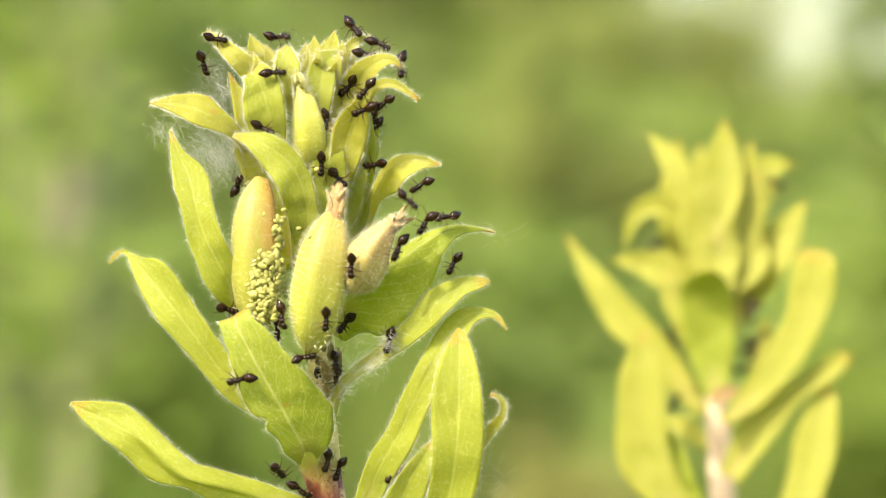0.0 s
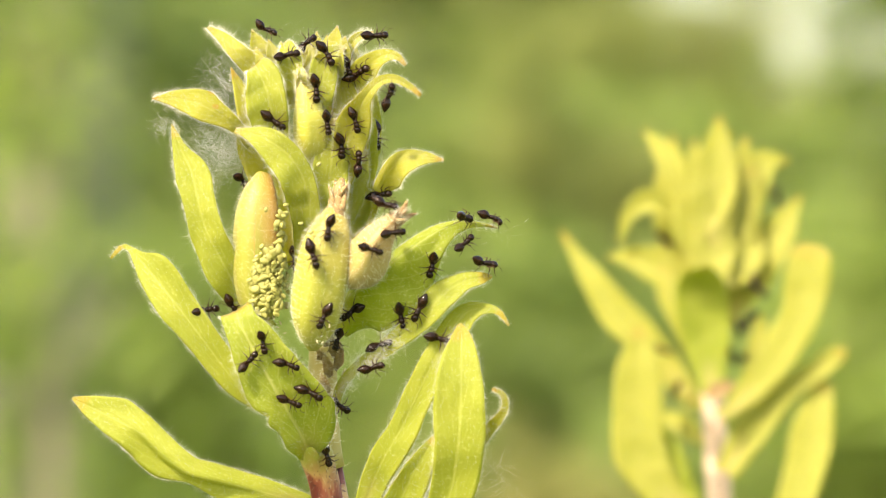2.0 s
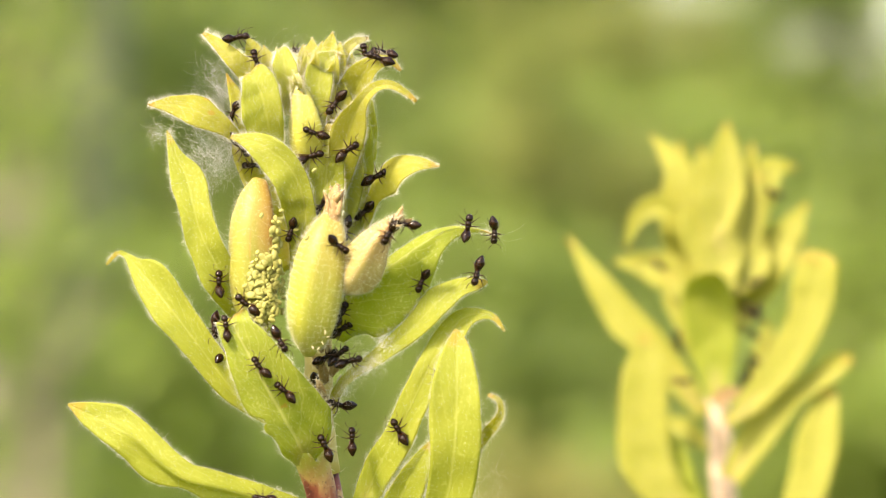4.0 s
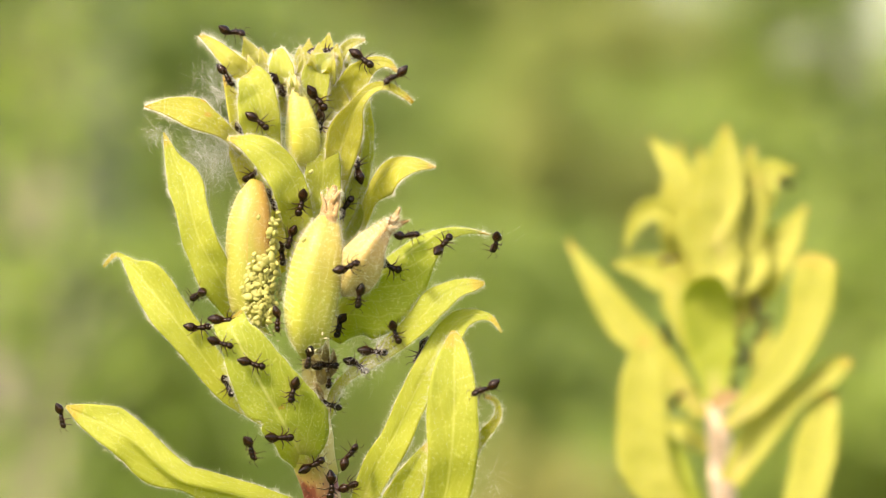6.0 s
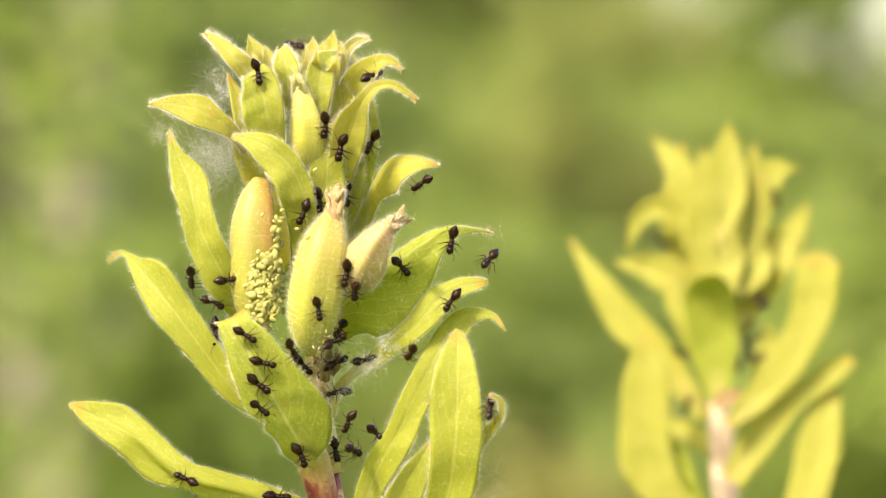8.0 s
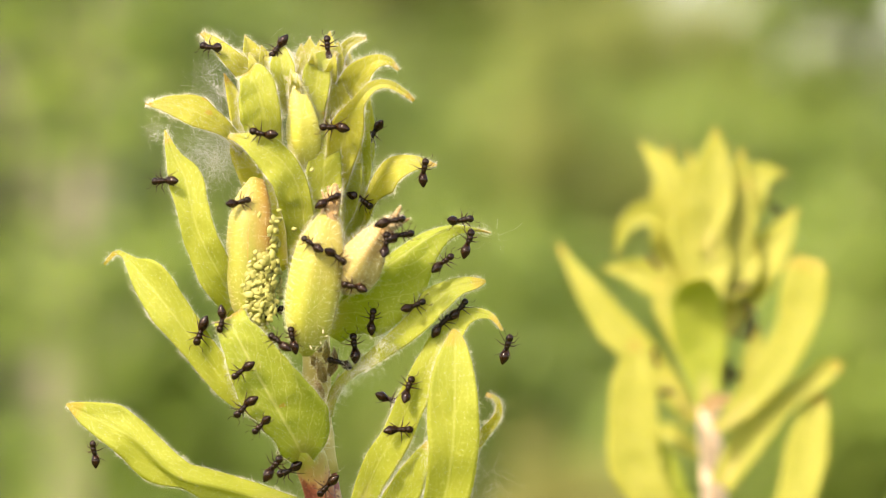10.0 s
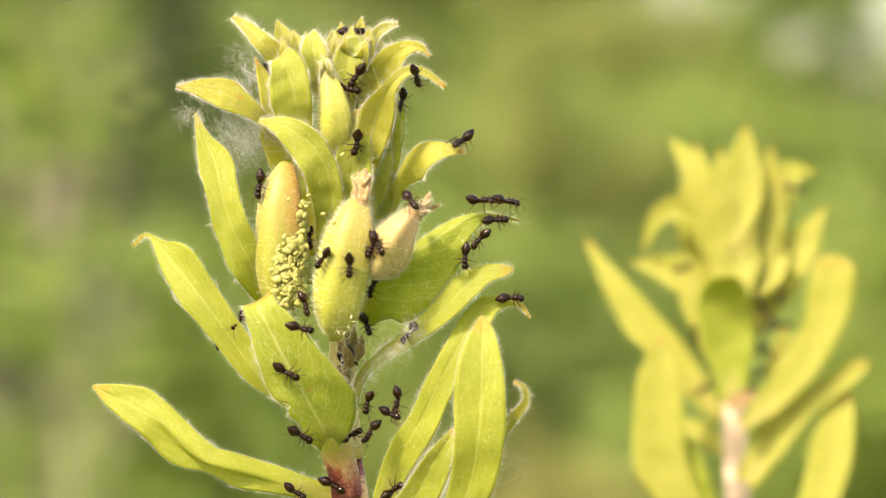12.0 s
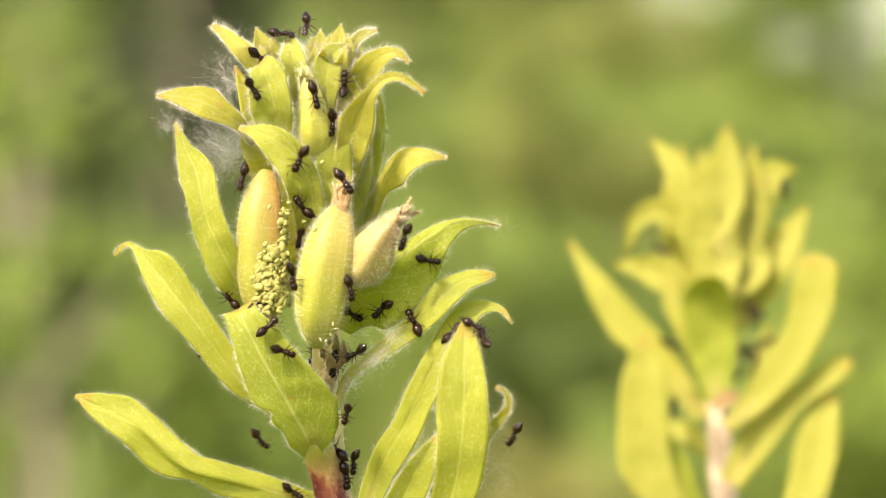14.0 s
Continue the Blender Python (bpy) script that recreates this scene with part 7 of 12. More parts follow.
    walk(ANTS[13], crawl(way, [
        (0,662,230,3.8,130,-2,0), (5,656,252,-2.8,109,-1,0), (10,651,274,-4.3,100,-1,-1), (15,644,296,-4.6,102,-1,-1), (20,655,303,-2.1,65,-1,-1), 
        (25,667,306,-5.2,57,-1,-1), (30,679,308,-4.7,76,-4,-2), (35,669,313,-3.7,114,-1,-1), (40,658,316,-2.1,124,-1,-1), (45,647,319,-3.3,107,-1,-1), 
        (49,641,313,-3.2,178,0,0), (53,637,306,-3.1,221,0,0), (56,635,299,-3.0,264,-1,-1), (60,633,291,-8.8,279,-2,-3), (64,624,311,-7.1,348,-1,-1), 
        (68,617,331,-5.2,28,0,-1), (71,612,352,-3.5,69,0,0), (75,610,374,-3.2,81,-1,-1), (80,609,376,-3.1,82,0,0), (85,609,378,-3.1,83,0,0), 
        (90,607,380,-7.9,84,5,2), (98,620,389,-2.7,102,0,0), (105,627,397,-2.6,103,-1,0), (112,625,403,-2.5,103,-1,0), (120,615,407,-2.4,104,0,0), 
        (128,600,409,-16.4,104,1,1), (135,585,411,-17.1,105,1,1), (142,575,414,-17.6,106,1,1), (150,573,420,-17.8,106,1,1), 
        (158,580,428,-17.8,107,1,1), (165,593,438,-17.5,90,2,1), (170,603,468,-17.3,64,1,0), (175,619,495,-17.1,66,-1,-1), (180,641,519,-15.4,97,2,-4), 
        (184,640,511,-16.8,36,1,-2), (188,638,503,-16.6,3,1,-2), (191,636,495,-17.5,329,0,-1), (195,632,488,-17.9,324,-1,-3), 
        (200,645,475,-18.4,319,0,-1), (205,659,464,-18.4,324,1,-1), (210,674,455,-18.0,341,3,-2), (214,701,467,-11.7,0,1,-1), 
        (218,726,481,-11.9,33,0,0), (221,750,498,-11.5,65,0,0), (225,772,517,-12.1,111,1,2), (230,782,523,-12.4,88,0,1), (235,791,530,-12.8,93,0,1), 
        (240,800,537,-13.2,126,-1,3), (248,802,532,-13.1,67,0,2), (255,804,528,-12.9,37,0,2), (262,807,528,-13.0,23,0,2), (270,810,531,-13.2,9,0,2), 
        (278,809,534,-13.3,356,3,-2), (285,813,545,-7.1,342,2,3), (292,818,545,-7.3,328,0,0), (300,821,545,-10.2,314,0,0), (308,823,541,-7.2,316,0,0), 
        (315,825,540,-7.0,348,0,13), (319,819,527,-15.1,24,3,-2), (323,819,526,-14.5,61,3,-1), (326,825,523,-14.6,98,3,-2), 
        (330,828,522,-14.6,135,2,4), (334,830,512,-12.3,70,0,2), (338,832,502,-11.7,33,1,1), (341,835,492,-11.4,356,1,0), (345,835,485,-11.9,347,10,7), 
        (350,818,486,-12.5,51,0,1), (355,798,485,-12.9,87,0,0), (360,779,480,-12.2,95,0,0), (364,782,494,-13.9,93,0,0), (368,787,508,-11.8,63,1,1), 
        (371,795,520,-12.4,33,0,1), (375,804,531,-13.1,336,0,4), (379,792,530,-12.8,35,0,1), (383,779,530,-12.5,67,0,1), (386,766,530,-12.3,98,0,0), 
        (390,753,531,-12.0,101,0,1), (394,770,528,-12.4,43,0,1), (398,787,527,-12.6,13,0,1), (401,804,529,-13.0,343,0,2), 
        (405,812,531,-13.2,342,12,-4), (410,815,557,-10.4,1,0,1), (415,806,579,-10.9,352,0,1), (420,792,599,-11.1,315,0,0)]))
    walk(ANTS[14], crawl(way, [
        (0,662,213,3.6,101,-2,-1), (5,670,243,3.6,75,1,3), (10,680,266,-6.7,69,-1,-1), (15,688,293,-5.2,81,-3,-1), (19,680,275,-6.5,20,-1,-1), 
        (23,670,264,3.0,347,2,3), (26,670,240,3.6,314,3,2), (30,669,210,3.3,309,7,-10), (34,670,241,3.6,11,3,0), (38,692,260,-6.8,45,-3,1), 
        (41,689,277,-6.7,80,-1,0), (45,696,296,-6.3,86,-3,0), (50,686,282,-6.5,115,-1,0), (55,676,268,-6.5,117,-1,-1), (60,665,255,3.4,90,-2,2), 
        (65,659,280,-5.3,116,-1,0), (70,647,302,-3.2,120,0,0), (75,629,322,-3.1,101,0,0), (80,633,320,-3.2,114,0,0), (85,636,318,-3.2,127,0,0), 
        (90,639,315,-3.2,140,-1,0), (98,651,320,-1.7,89,0,-1), (105,661,322,-4.2,39,-1,-1), (112,668,318,-3.8,349,-1,-1), (120,672,309,-3.9,337,-1,-1), 
        (128,675,296,-5.9,332,-1,-1), (135,677,283,-6.2,327,-1,-1), (142,682,274,-6.6,327,-1,0), (150,689,270,-6.9,7,-1,-1), 
        (158,699,272,-7.1,46,-1,0), (165,711,277,-6.5,86,-2,0), (169,693,276,-6.9,124,-1,0), (173,676,278,-6.3,168,-1,-1), 
        (176,659,283,-5.7,213,-1,-1), (180,643,291,-3.0,263,-1,0), (185,664,283,-2.7,320,-1,-1), (190,684,274,-6.6,350,-1,0), 
        (195,702,264,-7.1,353,-1,-1), (199,701,255,-7.0,56,-3,0), (203,699,254,-7.0,90,-3,2), (206,674,244,3.5,125,3,1), (210,671,227,3.7,131,7,-10), 
        (215,670,260,3.1,119,2,3), (220,664,278,3.1,101,-1,-1), (225,652,298,-2.1,77,-2,-2), (230,643,316,-3.2,112,0,0), (235,631,331,-3.2,118,0,0), 
        (240,615,343,-4.4,96,0,-1), (248,631,331,-3.2,44,0,0), (255,645,324,-3.3,36,0,0), (262,656,327,-2.0,29,-1,-1), (270,666,339,-3.4,21,-2,-1), 
        (278,674,357,-3.1,14,-2,0), (285,688,383,-17.6,6,-2,3), (292,692,387,-17.4,358,-1,0), (300,704,390,-20.6,351,-1,0), 
        (308,718,379,-21.9,343,0,-3), (315,733,381,-17.0,21,0,13), (320,715,367,-18.2,340,3,2), (325,713,365,-18.3,328,-1,3), 
        (330,688,346,-4.3,343,10,-7), (335,661,339,-3.1,41,0,-1), (340,625,327,-3.2,71,0,0), (345,589,318,-8.0,73,1,-3), (350,617,344,-3.2,39,0,0), 
        (355,649,365,-1.2,33,-1,-1), (360,689,389,-17.5,56,-7,10), (365,682,348,-3.9,37,2,-3), (370,687,322,-5.2,46,-1,-1), (375,692,292,-5.7,83,-3,0), 
        (380,673,304,-3.8,115,-1,-1), (385,656,318,-1.9,118,-1,-1), (390,641,335,-3.3,94,-1,0), (395,622,309,-7.2,121,-1,-1), 
        (400,608,282,-8.8,119,0,-1), (405,599,251,-9.5,90,1,-2), (410,604,281,-8.8,95,0,-1), (415,604,310,-8.1,85,0,-1), (420,599,340,-15.3,60,1,2)]))
    walk(ANTS[15], crawl(way, [
        (0,644,195,-11.8,162,-2,-1), (5,622,206,-11.0,168,0,-1), (10,599,214,-10.9,146,0,-1), (15,575,219,-9.8,96,0,-2), (20,601,207,-11.3,39,0,-1), 
        (25,627,194,-11.5,9,0,-1), (30,653,180,-12.5,8,-2,-1), (34,653,188,-12.3,55,-1,-1), (38,654,196,-2.5,83,-1,0), (41,655,204,-2.6,111,-1,-1), 
        (45,657,212,-2.7,119,-3,-2), (49,663,203,3.5,188,-1,0), (53,666,192,3.3,228,3,-2), (56,673,177,-12.3,269,1,-3), 
        (60,675,171,-12.6,281,10,-7), (65,676,169,-12.6,302,2,-3), (70,676,168,-12.7,322,2,-3), (75,676,168,-12.7,342,7,-10), 
        (79,683,160,-12.9,355,2,-3), (83,689,151,-13.1,35,0,0), (86,692,139,-13.0,76,1,-2), (90,693,124,-8.1,145,3,-10), (98,693,110,-9.3,181,0,1), 
        (105,689,98,-9.1,217,0,1), (112,683,96,-7.6,215,0,1), (120,673,103,-9.2,206,0,1), (128,662,113,-8.8,198,0,-3), (135,650,131,-8.0,189,-2,0), 
        (142,640,138,-6.9,181,-2,0), (150,634,136,-7.1,166,-1,0), (158,630,124,-7.5,113,-1,-1), (165,629,107,-3.2,59,-1,-1), (170,638,105,-6.4,25,0,0), 
        (175,648,104,-8.7,19,-1,0), (180,657,103,-8.9,41,-3,1), (185,668,105,-9.1,17,2,-3), (190,691,118,-8.1,18,0,1), (195,700,123,-8.0,45,12,4), 
        (200,698,125,-8.0,89,3,2), (205,692,123,-8.1,106,0,0), (210,682,113,-9.7,94,0,-13), (215,674,150,-12.7,87,-1,0), (220,664,178,-12.1,52,-1,0), 
        (225,652,205,-2.5,349,-2,-2), (230,656,180,-12.6,327,-1,-1), (235,659,156,-12.6,334,0,0), (240,654,126,-8.4,9,10,-7), 
        (248,655,121,-8.5,323,-2,1), (255,648,112,-8.4,277,-1,1), (262,640,106,-8.5,231,0,0), (270,630,101,-6.3,218,0,0), (278,619,98,-4.6,217,0,-1), 
        (285,607,95,-5.7,216,0,0), (292,597,91,-6.0,228,0,0), (300,589,84,-5.4,272,-1,0), (308,582,75,-6.2,316,0,0), (315,576,70,-3.3,0,0,13), 
        (320,622,77,-6.6,7,0,-1), (325,668,92,-7.3,42,0,0), (330,704,116,-9.2,105,10,7), (335,700,117,-9.3,119,3,1), (340,698,118,-7.9,132,3,0), 
        (345,696,125,-8.1,146,12,4), (350,697,138,-12.8,118,0,3), (355,693,146,-13.1,103,-1,0), (360,696,153,-13.2,103,-7,-10), 
        (365,705,151,-13.1,51,-2,-3), (370,715,149,-13.2,27,0,1), (375,720,150,-13.1,30,7,10), (380,697,113,-9.4,349,1,3), (385,670,77,-6.8,336,0,0), 
        (390,644,55,-4.9,351,-4,12), (395,608,69,-5.1,42,1,3), (400,579,68,-6.2,65,0,0), (405,548,73,-3.2,60,-7,10), (410,551,109,-8.5,87,0,0), 
        (415,551,148,-8.4,94,1,0), (420,544,187,-10.4,81,2,1)]))
    walk(ANTS[16], crawl(way, [
        (0,567,293,-8.5,96,1,-1), (5,567,322,-8.1,93,0,0), (10,564,350,-7.9,101,0,-1), (15,556,378,-9.8,120,0,-1), (20,559,377,-9.9,117,0,-1), 
        (25,562,376,-15.6,114,-2,1), (30,565,376,-15.8,111,-4,4), (34,542,391,-9.5,95,1,-1), (38,521,409,-9.0,52,1,-1), (41,504,431,1.8,8,1,0), 
        (45,489,454,-11.1,297,5,0), (49,497,452,1.5,353,0,-3), (53,504,459,2.0,30,1,0), (56,510,463,2.3,67,1,0), (60,515,469,2.5,85,2,0), 
        (65,483,460,-11.7,132,2,0), (70,451,449,-12.9,151,0,0), (75,420,437,-12.3,141,-5,0), (80,454,413,-12.9,96,1,0), (85,492,395,0.6,79,1,0), 
        (90,531,382,-9.9,90,3,-2), (98,524,387,-9.9,112,1,-1), (105,519,392,-9.8,112,1,-1), (112,517,399,-9.5,111,1,-1), 
        (120,517,407,-9.1,111,1,-1), (128,519,415,-8.8,110,1,-1), (135,522,423,-8.5,110,1,-1), (142,522,431,-8.2,109,1,-1), 
        (150,520,437,-8.1,109,1,-1), (158,514,443,2.2,108,1,-1), (165,507,447,2.1,85,3,-1), (170,506,447,2.0,84,1,0), (175,505,447,2.0,84,1,0), 
        (180,504,446,1.9,83,3,-1), (185,511,448,2.3,92,1,0), (190,517,452,-7.8,100,1,-1), (195,522,458,-16.4,108,-7,2), (200,522,466,-16.7,108,-2,1), 
        (205,520,473,-16.5,108,-2,0), (210,519,481,-7.5,108,-12,4), (215,522,494,-17.6,78,-2,0), (220,527,509,-16.9,68,-2,0), 
        (225,530,525,-17.4,78,-4,0), (230,540,533,-17.8,51,0,0), (235,552,540,-17.7,52,0,0), (240,563,547,-17.3,82,2,-1), (248,579,543,-17.0,43,1,0), 
        (255,591,536,-16.8,4,1,0), (262,598,525,-16.7,325,1,0), (270,599,511,-16.9,297,1,0), (278,597,495,-17.3,303,1,0), (285,595,479,-17.5,309,1,0), 
        (292,596,464,-17.5,349,1,0), (300,603,454,-17.3,40,1,0), (308,615,447,-16.5,91,0,0), (315,631,443,-17.7,141,-4,1), 
        (320,626,436,-17.2,128,-1,1), (325,622,429,0.9,115,0,0), (330,619,422,0.8,101,-2,-1), (334,603,420,-16.7,99,1,1), (338,588,417,-17.2,69,1,1), 
        (341,572,413,-17.6,39,0,1), (345,557,407,-16.7,341,-3,3), (349,558,430,-18.0,37,0,1), (353,560,453,-18.4,64,0,0), (356,565,475,-18.4,92,1,0), 
        (360,572,497,-17.9,92,2,-1), (365,593,493,-17.4,34,1,0), (370,613,486,-16.5,5,-1,0), (375,631,476,-18.3,3,-2,-2), (380,609,489,-16.6,304,0,0), 
        (385,585,497,-6.0,273,0,1), (390,560,500,-6.0,270,0,2), (395,564,467,-6.0,270,0,1), (400,564,433,7.0,270,0,1), (405,560,400,7.0,270,0,2), 
        (410,555,433,7.0,242,0,1), (415,555,467,-6.0,242,0,1), (420,560,500,-6.0,270,0,2)]))
    walk(ANTS[17], crawl(way, [
        (0,597,313,-8.1,55,1,-3), (5,606,318,-8.1,42,0,-1), (10,614,326,-5.6,58,0,-1), (15,621,334,-3.3,101,1,-1), (20,628,329,-3.2,68,0,0), 
        (25,634,323,-3.2,34,0,0), (30,639,317,-3.2,0,0,0), (35,638,341,-3.4,54,0,0), (40,633,364,-3.3,80,0,0), (45,624,386,-2.8,77,-1,-1), 
        (50,643,380,-0.5,37,-1,-1), (55,662,376,-1.6,24,-2,-1), (60,685,383,-17.3,39,-4,12), (65,695,383,-17.2,31,-1,1), (70,709,392,-20.9,51,0,-2), 
        (75,715,396,-17.4,99,10,-7), (80,716,397,-17.4,66,0,0), (85,710,394,-19.7,33,0,0), (90,704,390,-20.7,0,-3,-1), (98,701,396,-19.7,43,-1,-1), 
        (105,698,402,-17.6,86,0,-1), (112,694,407,-17.7,127,1,-1), (120,690,412,-17.9,125,1,0), (128,686,417,-18.2,123,1,0), 
        (135,682,422,-18.4,121,1,0), (142,678,428,-18.6,119,1,0), (150,674,433,-18.7,74,1,0), (158,671,439,-18.7,27,1,-1), 
        (165,668,445,-18.7,340,3,-2), (170,678,451,-18.0,24,1,-1), (175,687,458,-17.0,41,1,-1), (180,697,464,-11.7,31,2,-3), 
        (185,670,450,-18.4,64,1,-1), (190,645,433,-18.5,68,-1,1), (195,622,412,0.6,45,-1,-1), (200,616,413,0.7,26,0,0), (205,609,414,-16.1,7,2,1), 
        (210,603,417,-16.6,349,3,2), (215,592,446,-17.6,350,1,0), (220,577,474,-6.0,324,0,1), (225,560,500,-6.0,270,0,2), (230,557,520,-6.0,298,0,1), 
        (235,559,540,-6.0,298,0,1), (240,565,560,-6.0,270,0,2), (248,565,554,-6.0,265,0,1), (255,565,548,-6.0,265,0,1), (262,564,542,-6.0,265,0,1), 
        (270,564,536,-6.0,265,0,1), (278,562,530,-6.0,265,0,1), (285,561,524,-6.0,265,0,1), (292,561,518,-6.0,265,0,1), (300,560,512,-6.0,265,0,1), 
        (308,560,506,-6.0,265,0,1), (315,560,500,-6.0,270,0,2), (320,560,500,-6.0,270,0,1), (325,560,500,-6.0,270,0,1), (330,560,500,-6.0,270,0,2), 
        (335,560,500,-6.0,270,0,1), (340,560,500,-6.0,270,0,1), (345,560,500,-6.0,270,0,2), (350,562,520,-6.0,298,0,1), (355,563,540,-6.0,298,0,1), 
        (360,565,560,-6.0,270,0,2), (365,573,562,-6.0,331,0,1), (370,582,565,-16.4,3,1,-1), (375,590,568,-15.9,8,3,-2), (380,582,565,-16.4,307,1,-1), 
        (385,573,562,-6.0,275,0,1), (390,565,560,-6.0,270,0,2), (395,563,540,-6.0,265,0,1), (400,562,520,-6.0,265,0,1), (405,560,500,-6.0,270,0,2), 
        (410,566,520,-6.0,298,0,1), (415,568,540,-6.0,298,0,1), (420,565,560,-6.0,270,0,2)]))
    walk(ANTS[18], crawl(way, [
        (0,664,290,-2.5,166,-2,-2), (5,665,315,-4.5,116,-1,-1), (10,671,338,-3.7,94,-1,-1), (15,678,353,-4.6,100,4,-12), (19,691,385,-17.3,100,-1,3), 
        (23,693,392,-19.8,72,-1,0), (26,694,408,-17.7,45,1,-1), (30,694,425,-17.6,349,5,-1), (35,704,456,-11.7,9,-1,3), (40,712,469,-11.8,2,1,-1), 
        (45,727,489,-11.7,326,1,-1), (49,735,488,-11.8,332,0,0), (53,744,486,-11.7,6,0,0), (56,752,483,-11.7,40,0,0), (60,760,479,-11.8,101,0,-1), 
        (64,746,512,-11.3,99,0,0), (68,734,546,-11.0,68,0,0), (71,727,581,-11.7,37,0,0), (75,722,617,-15.8,338,-3,1), (80,690,625,-10.6,306,-1,0), 
        (85,659,635,-9.2,301,-1,-1), (90,628,647,-7.5,325,-3,-3), (98,621,638,-9.9,329,-1,-1), (105,616,632,-8.1,334,-1,-1), 
        (112,617,631,-8.1,338,-1,-1), (120,624,635,-10.2,343,-1,-1), (128,634,642,-7.8,347,-1,-1), (135,644,648,-8.4,352,-2,0), 
        (142,650,652,-8.8,356,-2,0), (150,651,651,-8.8,1,-1,0), (158,647,645,-8.5,5,-1,0), (165,639,636,-11.3,10,-3,-3), 
        (170,642,637,-8.2,16,-1,-1), (175,645,638,-8.4,23,-1,-1), (180,648,640,-8.7,29,-4,-2), (185,640,643,-8.2,36,-1,-1), 
        (190,633,645,-7.8,44,-1,-1), (195,625,648,-9.8,51,-3,-3), (200,620,650,-9.4,21,-1,-1), (205,615,652,-9.1,351,-1,-1), 
        (210,611,655,-8.6,320,-2,-3), (215,629,664,-7.4,4,-1,-1), (220,647,674,-11.2,19,-2,0), (225,661,675,-12.0,7,4,-12), (230,673,712,-7.9,48,-3,0), 
        (235,675,739,-7.6,60,-3,0), (240,669,766,-7.5,45,1,-1), (248,674,750,-7.5,356,-3,0), (255,674,739,-7.6,308,-3,1), (262,680,728,-7.7,304,-3,1), 
        (270,691,714,-7.9,300,-3,-1), (278,697,710,-8.0,297,0,0), (285,712,704,-10.7,293,0,0), (292,723,696,-10.9,290,0,0), (300,729,685,-11.0,287,0,0), 
        (308,729,670,-11.1,328,0,0), (315,724,658,-8.4,10,4,12), (320,731,658,-11.1,16,0,0), (325,737,661,-11.1,23,0,0), (330,742,665,-11.2,30,0,-1), 
        (335,724,663,-8.3,344,0,0), (340,715,665,-8.3,326,-3,1), (345,685,651,-13.6,337,4,-12), (349,688,645,-13.8,346,-1,-3), 
        (353,686,637,-14.1,24,-1,0), (356,685,625,-10.4,61,-1,0), (360,685,613,-10.5,127,-2,-1), (365,686,611,-10.5,124,-1,-1), 
        (370,686,609,-10.6,122,-1,-1), (375,688,607,-10.6,119,-2,-2), (379,697,614,-10.9,60,-1,0), (383,707,620,-11.1,28,-1,0), 
        (386,718,623,-15.6,356,-1,0), (390,730,621,-15.7,352,0,-13), (395,763,638,-11.4,9,0,0), (400,797,649,-16.7,26,1,1), (405,832,657,-16.9,44,-2,1), 
        (409,836,647,-16.8,345,-1,0), (413,839,637,-16.7,314,-1,0), (416,840,627,-16.3,284,-1,1), (420,838,620,-15.7,281,7,10)]))
